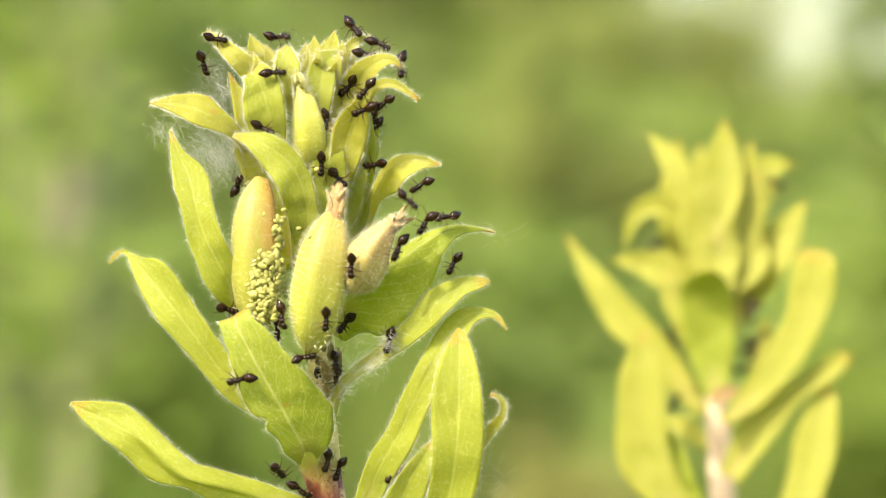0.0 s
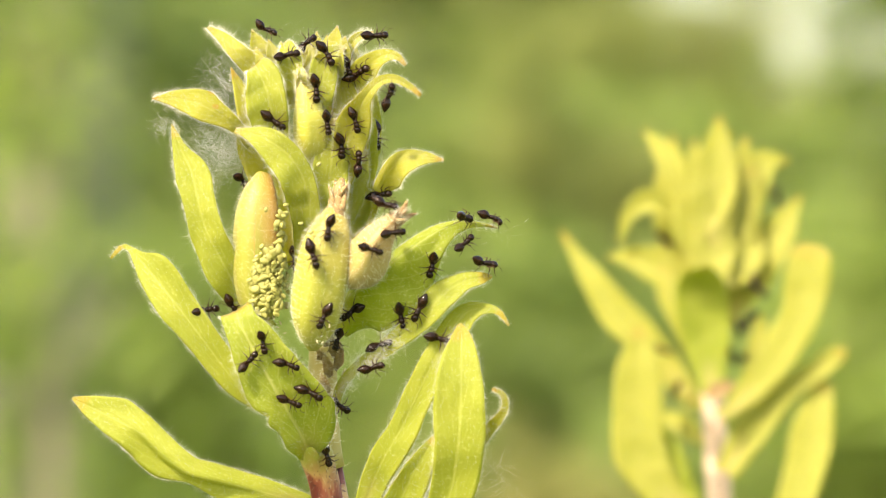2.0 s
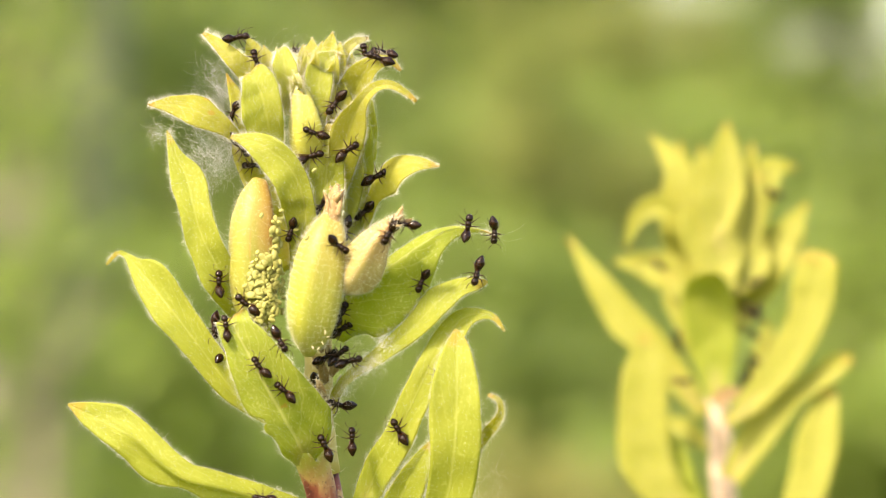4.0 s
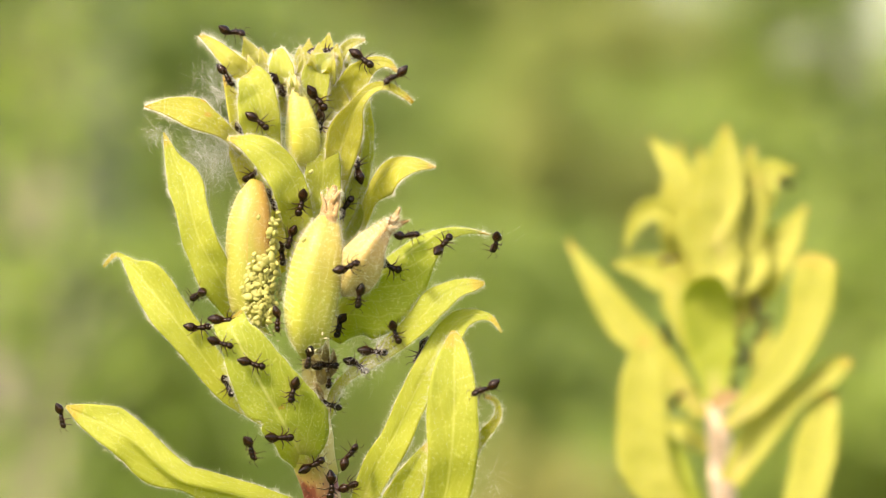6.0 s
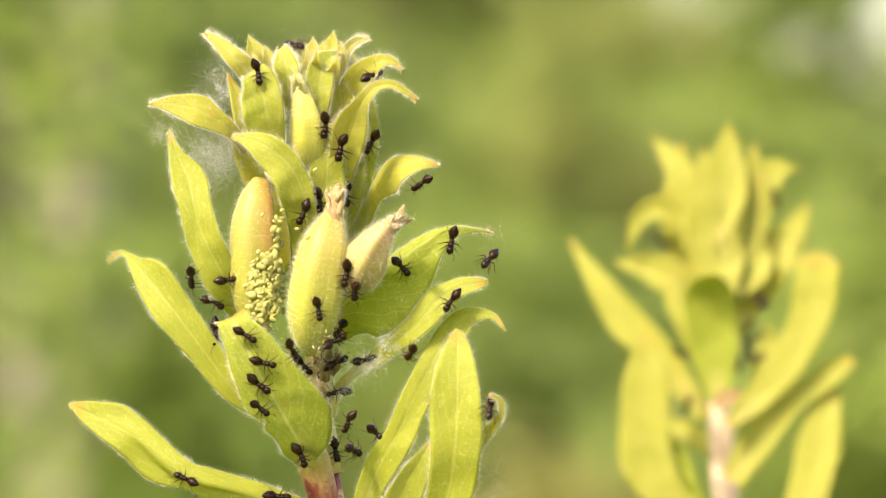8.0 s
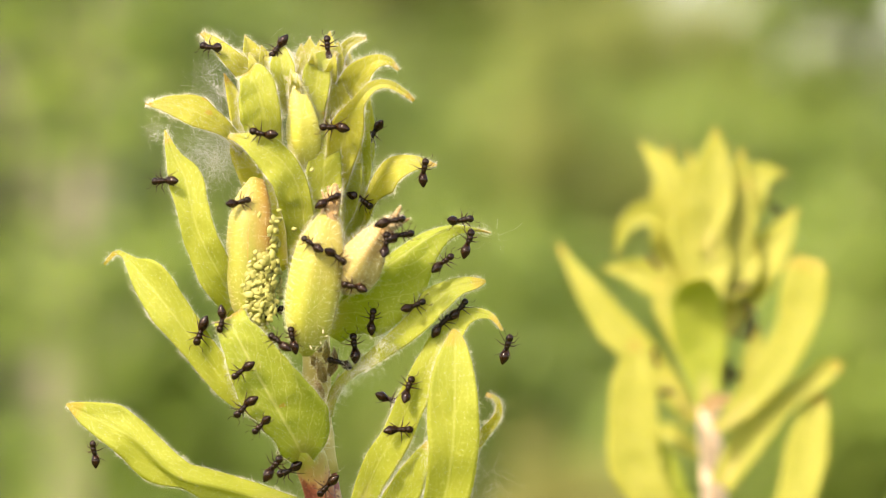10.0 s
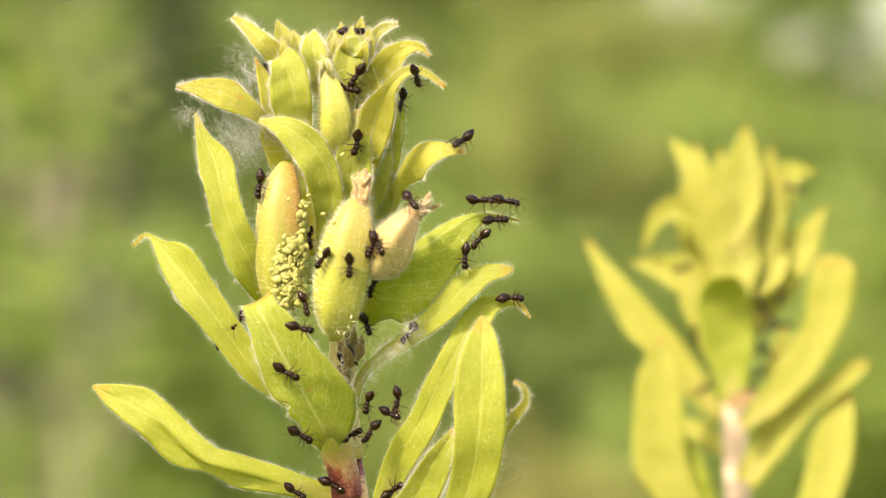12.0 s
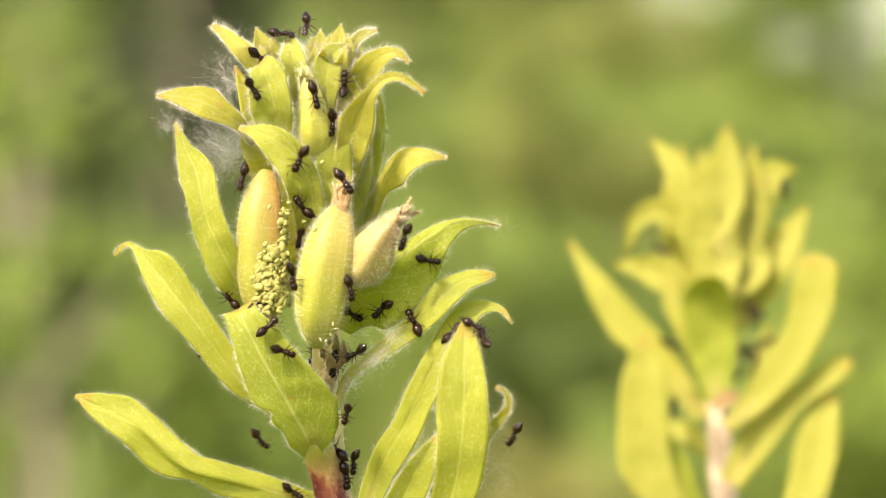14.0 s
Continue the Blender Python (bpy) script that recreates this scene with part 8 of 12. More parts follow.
    walk(ANTS[19], crawl(way, [
        (0,736,320,-8.7,145,7,-10), (5,722,350,-18.2,143,1,3), (10,711,361,-18.3,151,-1,3), (15,687,352,-5.3,167,4,-12), (19,680,356,-4.6,132,2,-3), 
        (23,679,357,-4.6,97,1,-3), (26,676,361,-4.0,62,1,-3), (30,670,369,-2.4,28,9,-7), (35,680,391,-17.3,68,-1,2), (40,681,401,-18.2,87,0,1), 
        (45,686,414,-18.2,86,3,0), (50,687,416,-18.1,56,1,0), (55,688,417,-18.0,27,1,0), (60,689,419,-17.9,358,3,-1), (65,695,417,-17.6,353,3,0), 
        (70,704,409,-17.0,0,2,-3), (75,711,411,-17.5,18,10,-7), (80,720,404,-17.4,334,3,-2), (85,731,396,-17.2,317,2,-3), (90,738,392,-17.1,328,10,-7), 
        (98,731,394,-17.3,288,3,-2), (105,724,395,-17.3,248,3,-2), (112,718,394,-17.3,208,3,-2), (120,719,396,-17.6,188,1,0), 
        (128,713,390,-19.4,192,0,0), (135,708,385,-20.0,197,-1,0), (142,701,381,-19.7,227,0,-1), (150,699,381,-20.3,277,-3,1), 
        (158,688,385,-17.1,327,0,3), (165,685,390,-17.4,17,-7,10), (170,697,394,-17.9,31,0,0), (175,711,402,-17.2,18,2,-3), 
        (180,731,424,-13.0,336,0,13), (185,749,410,-12.5,324,-1,3), (190,762,399,-12.3,326,0,3), (195,780,390,-12.0,342,0,13), 
        (200,742,380,-17.1,314,3,2), (205,715,365,-18.2,314,3,1), (210,690,340,-4.8,342,9,-7), (215,709,377,-18.4,16,-1,1), 
        (220,704,397,-21.1,22,-1,0), (225,697,422,-17.7,0,13,0), (230,710,448,-13.4,44,-1,3), (235,708,454,-11.8,61,1,-1), (240,710,469,-11.8,49,2,-2), 
        (248,719,464,-12.1,27,1,-1), (255,729,459,-12.2,18,1,0), (262,739,458,-12.2,9,0,0), (270,750,459,-12.1,0,0,0), (278,760,461,-12.0,351,0,0), 
        (285,771,463,-12.1,342,0,0), (292,782,464,-12.3,333,0,0), (300,792,463,-12.2,324,0,0), (308,802,458,-12.2,315,0,0), 
        (315,811,453,-12.1,320,1,1), (320,802,427,-11.8,303,1,0), (325,788,405,-11.3,314,1,0), (330,768,397,-12.2,354,0,13), 
        (335,789,401,-10.9,26,0,0), (340,809,416,-11.0,31,1,0), (345,819,428,-11.1,8,12,-4), (350,820,427,-11.0,5,3,1), (355,827,416,-10.8,2,3,-1), 
        (360,833,411,-10.4,359,1,0), (365,788,399,-11.9,323,1,3), (370,740,378,-17.1,315,3,2), (375,709,367,-18.3,336,-7,10), 
        (379,693,376,-20.4,267,-3,2), (383,664,378,-1.6,226,3,-2), (386,649,390,0.0,185,-1,-1), (390,631,400,0.3,172,-2,-1), 
        (395,631,368,-3.2,178,0,-1), (400,635,336,-3.3,157,0,0), (405,641,304,-3.1,107,0,-1), (409,623,329,-5.8,120,0,0), (413,603,354,7.0,160,0,1), 
        (416,582,377,7.0,201,0,1), (420,560,400,7.0,270,0,2)]))
    walk(ANTS[20], crawl(way, [
        (0,716,365,-18.2,41,7,10), (5,698,395,-17.9,61,0,0), (10,683,430,-18.2,53,1,0), (15,675,467,-17.6,17,3,-3), (20,673,468,-17.7,358,1,-1), 
        (25,671,470,-17.6,339,1,-1), (30,669,472,-17.6,321,2,-3), (34,671,479,-17.2,28,1,-1), (38,672,486,-16.7,67,1,-1), (41,674,492,-16.2,106,1,-1), 
        (45,677,499,-11.0,117,1,-2), (50,667,483,-17.1,111,1,-1), (55,659,467,-18.3,77,1,-1), (60,653,449,-19.1,15,1,-1), (65,621,464,-17.2,312,-1,0), 
        (70,590,481,-6.0,277,0,1), (75,560,500,-6.0,270,0,2), (80,560,500,-6.0,270,0,1), (85,560,500,-6.0,270,0,1), (90,560,500,-6.0,270,0,2), 
        (98,560,500,-6.0,270,0,1), (105,560,500,-6.0,270,0,1), (112,560,500,-6.0,270,0,1), (120,560,500,-6.0,270,0,1), (128,560,500,-6.0,270,0,1), 
        (135,560,500,-6.0,270,0,1), (142,560,500,-6.0,270,0,1), (150,560,500,-6.0,270,0,1), (158,560,500,-6.0,270,0,1), (165,560,500,-6.0,270,0,2), 
        (169,545,515,-6.0,197,0,1), (173,531,531,-17.5,152,-1,0), (176,516,547,-17.0,107,-2,0), (180,511,563,-14.1,90,-13,0), 
        (185,513,558,-14.2,84,-3,0), (190,514,553,-14.4,78,-3,0), (195,512,548,-14.1,72,-13,0), (200,511,547,-13.2,80,-3,0), 
        (205,511,546,-14.3,88,-3,0), (210,511,547,-13.2,96,-12,4), (215,510,547,-14.0,87,-3,0), (220,488,545,-9.9,77,3,-2), 
        (225,487,553,-9.4,68,12,-4), (230,476,570,-9.4,83,1,-1), (235,459,582,-14.2,70,0,-1), (240,440,591,-13.8,29,-1,-1), 
        (248,449,590,-13.9,349,0,-1), (255,457,587,-14.1,311,0,-1), (262,464,582,-14.3,316,1,-1), (270,469,576,-9.4,320,1,-1), 
        (278,473,568,-9.7,325,1,-1), (285,477,560,-9.9,330,1,-1), (292,483,553,-9.9,334,1,-1), (300,489,548,-9.4,339,2,-1), 
        (308,489,543,-9.9,26,0,0), (315,510,546,-13.9,76,-10,3), (320,517,560,-16.9,72,-2,0), (325,523,576,-15.9,67,-2,0), 
        (330,525,594,-15.1,64,-5,-2), (335,528,589,-15.9,48,-1,-1), (340,532,585,-16.4,33,-1,-1), (345,536,582,-16.6,17,-1,-2), 
        (350,523,579,-15.8,57,-2,0), (355,510,573,-15.6,69,-2,0), (360,509,566,-14.2,52,-13,0), (365,507,561,-14.0,75,-3,0), 
        (370,486,554,-9.5,98,3,-1), (375,487,551,-9.6,120,10,-7), (379,478,551,-10.4,112,1,-1), (383,465,549,-11.1,75,1,-1), 
        (386,452,549,-11.4,38,0,-1), (390,439,550,-13.0,333,-2,-3), (395,427,546,-10.7,321,-2,-1), (400,414,544,-7.3,338,1,0), 
        (405,401,545,-7.9,22,3,-1), (409,399,545,-8.0,343,1,0), (413,396,544,-8.3,303,1,0), (416,394,542,-8.5,264,1,0), (420,392,540,-7.7,225,3,-1)]))
    walk(ANTS[21], crawl(way, [
        (0,740,392,-17.2,135,12,-4), (5,738,391,-17.1,129,3,-2), (10,735,394,-17.2,123,3,-2), (15,732,397,-17.2,117,10,-7), (19,744,420,-11.4,103,0,3), 
        (23,747,422,-11.7,69,0,3), (26,750,426,-12.2,35,0,0), (30,752,433,-12.3,340,2,-1), (34,750,427,-12.2,357,1,-1), (38,745,423,-11.7,42,2,3), 
        (41,746,422,-11.7,87,0,4), (45,747,416,-11.1,159,-3,11), (49,761,415,-11.7,90,0,3), (53,775,407,-11.3,48,3,2), (56,795,401,-10.9,6,1,-1), 
        (60,807,398,-11.6,352,12,4), (65,810,397,-11.6,354,2,3), (70,808,399,-10.7,356,2,3), (75,812,397,-11.5,357,4,12), (80,822,397,-11.3,21,1,3), 
        (85,832,398,-11.3,16,0,0), (90,841,403,-10.1,343,1,-1), (98,833,405,-10.4,328,0,0), (105,827,405,-10.6,312,0,0), (112,827,403,-10.6,297,0,0), 
        (120,831,399,-11.2,281,0,-1), (128,830,399,-11.0,265,3,2), (135,838,397,-10.9,250,2,3), (142,842,393,-10.9,234,2,3), 
        (150,844,393,-10.8,219,1,3), (158,836,392,-11.0,203,2,3), (165,828,393,-11.3,188,7,10), (169,824,397,-11.5,190,1,0), 
        (173,814,408,-10.9,221,1,0), (176,803,419,-11.2,251,1,0), (180,792,430,-11.8,310,1,1), (185,805,413,-11.1,302,1,0), 
        (190,814,398,-11.4,310,3,2), (195,824,386,-11.5,333,7,10), (200,818,396,-11.4,10,0,3), (205,803,398,-11.7,18,2,3), 
        (210,791,400,-11.9,358,1,-1), (215,793,400,-10.8,2,1,3), (220,793,400,-10.8,7,2,3), (225,802,398,-11.7,11,0,13), (230,802,402,-11.0,69,1,0), 
        (235,800,415,-11.3,99,1,0), (240,799,428,-11.5,101,1,1), (248,801,422,-11.3,53,1,0), (255,804,416,-11.2,5,1,0), (262,807,410,-11.1,317,1,0), 
        (270,811,405,-11.0,303,1,0), (278,815,400,-10.7,300,1,-1), (285,815,397,-11.5,297,3,2), (292,817,397,-11.4,306,2,3), 
        (300,822,394,-11.3,348,1,3), (308,825,388,-11.3,30,1,3), (315,828,382,-11.1,72,4,12), (320,818,355,-11.3,17,0,3), (325,794,314,-8.2,351,3,-2), 
        (330,778,290,-8.1,352,7,-10), (335,749,301,-8.6,56,2,-3), (340,727,312,-8.7,92,0,-3), (345,697,327,-6.1,100,4,-12), 
        (350,727,307,-8.5,81,-1,-3), (355,743,296,-8.4,90,3,0), (360,767,283,-7.7,127,4,12), (365,749,273,-7.4,121,0,3), (370,728,258,-7.3,88,0,0), 
        (375,704,257,-7.2,26,-1,-1), (380,696,252,-7.0,10,-2,3), (385,670,226,3.6,23,3,-1), (390,669,213,3.4,63,-2,-1), (395,668,171,-12.3,33,-1,0), 
        (400,680,136,-12.4,31,-3,2), (405,682,90,-7.3,56,-1,2), (409,662,109,-8.9,48,-1,1), (413,642,126,-7.9,12,-2,0), (416,621,143,-6.4,336,-1,-1), 
        (420,600,160,-9.1,272,-1,0)]))
    walk(ANTS[22], crawl(way, [
        (0,786,395,-12.0,153,3,11), (4,798,392,-11.7,89,0,4), (8,807,389,-11.6,53,0,3), (11,813,388,-11.6,16,1,3), (15,826,389,-11.2,8,0,13), 
        (20,826,390,-11.3,6,2,3), (25,832,393,-11.1,4,2,3), (30,842,396,-10.8,2,4,12), (35,831,390,-11.2,341,2,3), (40,824,386,-11.5,349,2,3), 
        (45,819,384,-11.5,24,4,12), (50,832,386,-11.2,27,2,3), (55,847,393,-10.8,23,2,3), (60,861,403,-10.4,12,7,10), (65,867,408,-10.3,53,3,2), 
        (70,869,408,-10.2,79,2,-3), (75,872,418,-10.4,90,10,-7), (80,874,411,-9.1,93,2,-3), (85,875,408,-10.1,96,2,-3), (90,876,409,-10.1,99,12,-4), 
        (98,872,409,-10.2,96,3,-1), (105,875,409,-10.1,93,3,-2), (112,875,409,-10.1,91,3,-2), (120,874,408,-10.2,88,3,-2), (128,875,409,-10.1,85,3,-2), 
        (135,873,408,-10.2,82,3,-2), (142,875,409,-10.2,80,0,-1), (150,875,409,-10.2,77,0,-1), (158,872,408,-10.2,74,3,-2), 
        (165,876,409,-10.1,72,4,-12), (170,873,410,-9.0,75,2,-3), (175,875,415,-10.2,79,2,-3), (180,879,420,-10.2,82,7,-10), 
        (185,878,414,-10.1,71,2,-3), (190,874,411,-9.1,60,3,-2), (195,873,407,-10.1,49,10,-7), (200,858,411,-10.4,53,2,-3), 
        (205,840,415,-10.6,28,2,-3), (210,820,425,-11.0,336,13,0), (214,813,456,-11.9,265,3,0), (218,814,487,-12.6,223,0,1), 
        (221,803,516,-12.3,180,1,2), (225,790,545,-13.2,166,-1,3), (230,766,566,-12.8,134,-1,1), (235,747,592,-12.4,121,-1,1), 
        (240,734,617,-15.9,126,-7,-10), (248,727,606,-11.8,183,-1,0), (255,726,594,-11.7,240,-1,0), (262,732,587,-11.9,281,-1,0), 
        (270,743,584,-12.1,293,-1,0), (278,758,584,-12.7,306,-1,1), (285,773,584,-8.0,318,0,0), (292,784,581,-10.6,330,0,0), (300,789,573,-10.5,314,0,1), 
        (308,789,566,-10.3,281,0,3), (315,784,548,-13.1,248,-1,2), (320,776,570,-16.7,188,-1,1), (325,771,593,-10.6,155,0,0), (330,769,617,-11.1,150,0,1), 
        (334,780,597,-11.0,82,0,0), (338,792,577,-10.6,43,0,0), (341,806,558,-10.3,4,0,1), (345,818,542,-7.1,352,10,7), (350,835,542,-7.1,12,0,0), 
        (355,850,546,-10.3,16,0,0), (360,864,551,-10.5,2,0,2), (365,853,558,-10.6,8,1,-3), (370,837,582,-8.9,346,3,0), (375,834,606,-15.2,296,7,10), 
        (379,838,605,-15.3,252,2,3), (383,842,603,-15.4,208,2,3), (386,845,600,-15.5,164,2,3), (390,845,595,-15.1,119,10,7), 
        (395,849,562,-10.8,70,3,-2), (400,865,548,-10.4,49,0,1), (405,879,541,-7.1,55,0,13), (410,867,554,-10.6,82,0,0), (415,842,571,-8.2,82,3,-1), 
        (420,829,601,-15.0,53,4,12)]))
    walk(ANTS[23], crawl(way, [
        (0,799,468,-12.2,119,1,0), (5,815,462,-12.0,91,3,1), (10,839,448,-11.6,92,3,0), (15,869,425,-10.3,121,4,-12), (19,862,426,-10.4,112,1,-3), 
        (23,855,427,-10.5,75,1,-3), (26,846,429,-10.7,38,2,-3), (30,835,437,-11.3,334,13,0), (34,819,449,-11.6,33,3,-1), (38,809,468,-12.1,65,3,2), 
        (41,794,478,-12.3,97,0,0), (45,775,489,-13.5,101,0,0), (49,789,479,-12.3,38,0,0), (53,800,468,-12.2,2,0,0), (56,809,455,-12.1,326,0,0), 
        (60,816,440,-11.7,319,2,1), (65,811,444,-11.9,334,1,1), (70,806,447,-12.0,350,0,0), (75,800,450,-12.2,5,1,1), (80,791,455,-12.2,37,0,0), 
        (85,783,461,-12.2,41,0,0), (90,776,468,-12.1,17,0,0), (98,758,471,-11.9,56,0,0), (105,745,476,-12.0,94,0,0), (112,742,485,-11.8,122,0,0), 
        (120,749,497,-11.5,115,0,0), (128,761,511,-14.9,109,0,1), (135,774,525,-12.4,103,0,1), (142,780,537,-12.8,97,-1,1), 
        (150,777,546,-12.9,57,-1,1), (158,765,551,-12.6,6,-1,1), (165,746,554,-12.1,315,0,1), (169,736,560,-11.9,12,0,0), (173,726,567,-11.7,41,0,0), 
        (176,717,574,-11.5,71,0,-1), (180,709,583,-11.4,72,-1,-2), (185,691,558,-10.2,101,0,-1), (190,672,536,-10.2,103,0,-1), 
        (195,650,515,-14.4,76,2,-5), (200,643,500,-16.7,109,1,-2), (205,635,486,-18.1,113,0,-1), (210,625,473,-17.9,90,-4,0), 
        (215,613,507,-15.8,104,1,-1), (220,606,543,-8.4,101,2,0), (225,602,580,-6.0,82,-1,-3), (230,621,595,-5.6,62,0,-1), 
        (235,638,613,-9.0,30,0,-1), (240,653,632,-8.9,345,-3,-3), (248,668,625,-9.7,307,-1,-1), (255,681,616,-10.3,297,-1,-1), 
        (262,693,605,-10.8,303,-1,-1), (270,703,592,-11.2,310,0,-1), (278,711,578,-11.4,317,0,0), (285,720,564,-10.7,323,0,0), 
        (292,730,551,-11.0,330,0,0), (300,741,540,-11.9,337,0,0), (308,755,531,-12.0,0,0,0), (315,769,523,-12.2,51,1,1), (320,768,526,-12.3,53,0,0), 
        (325,768,529,-12.3,54,0,1), (330,768,532,-12.4,55,-1,2), (335,782,507,-11.7,352,1,1), (340,792,480,-12.3,317,0,0), (345,796,451,-12.2,310,1,1), 
        (349,798,450,-12.2,265,0,0), (353,799,450,-12.2,221,0,0), (356,800,449,-12.1,176,0,0), (360,802,448,-12.1,131,1,1), 
        (364,799,441,-12.1,123,1,0), (368,796,435,-12.0,88,0,0), (371,791,429,-11.8,52,0,0), (375,786,424,-11.8,348,1,0), (379,768,429,-12.1,57,0,0), 
        (383,749,431,-12.3,99,0,0), (386,730,434,-11.8,140,0,3), (390,701,427,-17.7,153,13,0), (395,712,398,-20.9,188,1,-3), 
        (400,719,387,-17.4,195,0,0), (405,716,368,-18.2,174,13,0), (409,725,389,-17.3,118,3,-2), (413,735,430,-11.7,77,1,3), 
        (416,744,448,-12.2,36,0,0), (420,749,474,-11.9,9,0,0)]))
    walk(ANTS[24], crawl(way, [
        (0,692,437,-17.3,117,12,-4), (5,685,463,-17.1,101,3,-1), (10,682,491,-11.0,111,1,0), (15,680,518,-10.5,146,0,-3), (20,714,510,-10.9,113,0,0), 
        (25,749,503,-14.8,107,0,0), (30,784,498,-14.1,130,1,2), (35,791,507,-11.8,100,1,1), (40,797,516,-12.3,99,0,2), (45,802,526,-12.8,126,0,5), 
        (49,812,510,-12.1,62,0,2), (53,823,496,-11.6,26,1,0), (56,838,485,-12.1,350,1,0), (60,849,484,-11.6,342,7,10), (65,846,470,-11.8,318,1,3), 
        (70,836,447,-11.8,323,3,1), (75,834,424,-10.9,356,12,-4), (80,835,424,-10.8,357,3,-2), (85,834,429,-11.0,359,3,-1), (90,836,429,-10.9,0,9,-6), 
        (98,854,459,-11.7,46,2,1), (105,859,470,-11.7,92,2,3), (112,856,480,-11.5,103,2,3), (120,844,486,-11.7,105,2,3), (128,826,485,-12.1,106,3,1), 
        (135,811,489,-12.7,107,0,1), (142,798,496,-13.4,108,1,1), (150,796,505,-11.8,99,1,1), (158,803,518,-12.4,55,0,2), (165,813,531,-15.0,11,12,-4), 
        (169,829,573,-11.2,37,3,1), (173,841,619,-15.8,73,2,3), (176,853,659,-16.9,108,2,3), (180,868,697,-19.1,154,-4,12), (185,801,683,-17.2,174,0,1), 
        (190,737,670,-11.1,166,0,0), (195,672,655,-13.2,130,-5,1), (200,664,651,-12.9,173,-2,0), (205,656,646,-9.1,189,-1,0), 
        (210,647,642,-8.6,177,-4,-2), (215,708,669,-8.2,236,-3,1), (220,750,692,-11.1,267,0,1), (225,800,720,-12.0,270,0,2), 
        (229,817,724,-12.0,258,0,1), (233,834,726,-17.7,217,-1,0), (236,851,725,-18.3,177,2,2), (240,863,730,-17.9,108,5,8), 
        (248,861,707,-17.8,51,0,0), (255,857,693,-17.8,354,-1,0), (262,858,683,-17.6,305,1,3), (270,860,673,-17.5,293,3,2), 
        (278,871,658,-17.1,281,3,1), (285,884,647,-16.8,269,3,1), (292,894,637,-17.2,256,3,2), (300,902,609,-7.9,282,1,-3), 
        (308,898,594,-7.8,315,1,-3), (315,895,584,-11.1,348,-4,-12), (320,853,638,-16.4,350,3,2), (325,830,676,-12.0,324,0,1), 
        (330,800,720,-12.0,270,0,2), (335,800,720,-12.0,270,0,1), (340,800,720,-12.0,270,0,1), (345,800,720,-12.0,270,0,2), 
        (350,800,720,-12.0,270,0,1), (355,800,720,-12.0,270,0,1), (360,800,720,-12.0,270,0,2), (365,800,720,-12.0,270,0,1), 
        (370,800,720,-12.0,270,0,1), (375,800,720,-12.0,270,0,2), (380,800,720,-12.0,270,0,1), (385,800,720,-12.0,270,0,1), 
        (390,800,720,-12.0,270,0,2), (395,800,720,-12.0,270,0,1), (400,800,720,-12.0,270,0,1), (405,800,720,-12.0,270,0,2), 
        (410,801,747,-12.0,298,0,1), (415,804,774,-10.0,298,0,1), (420,810,800,-10.0,270,0,2)]))
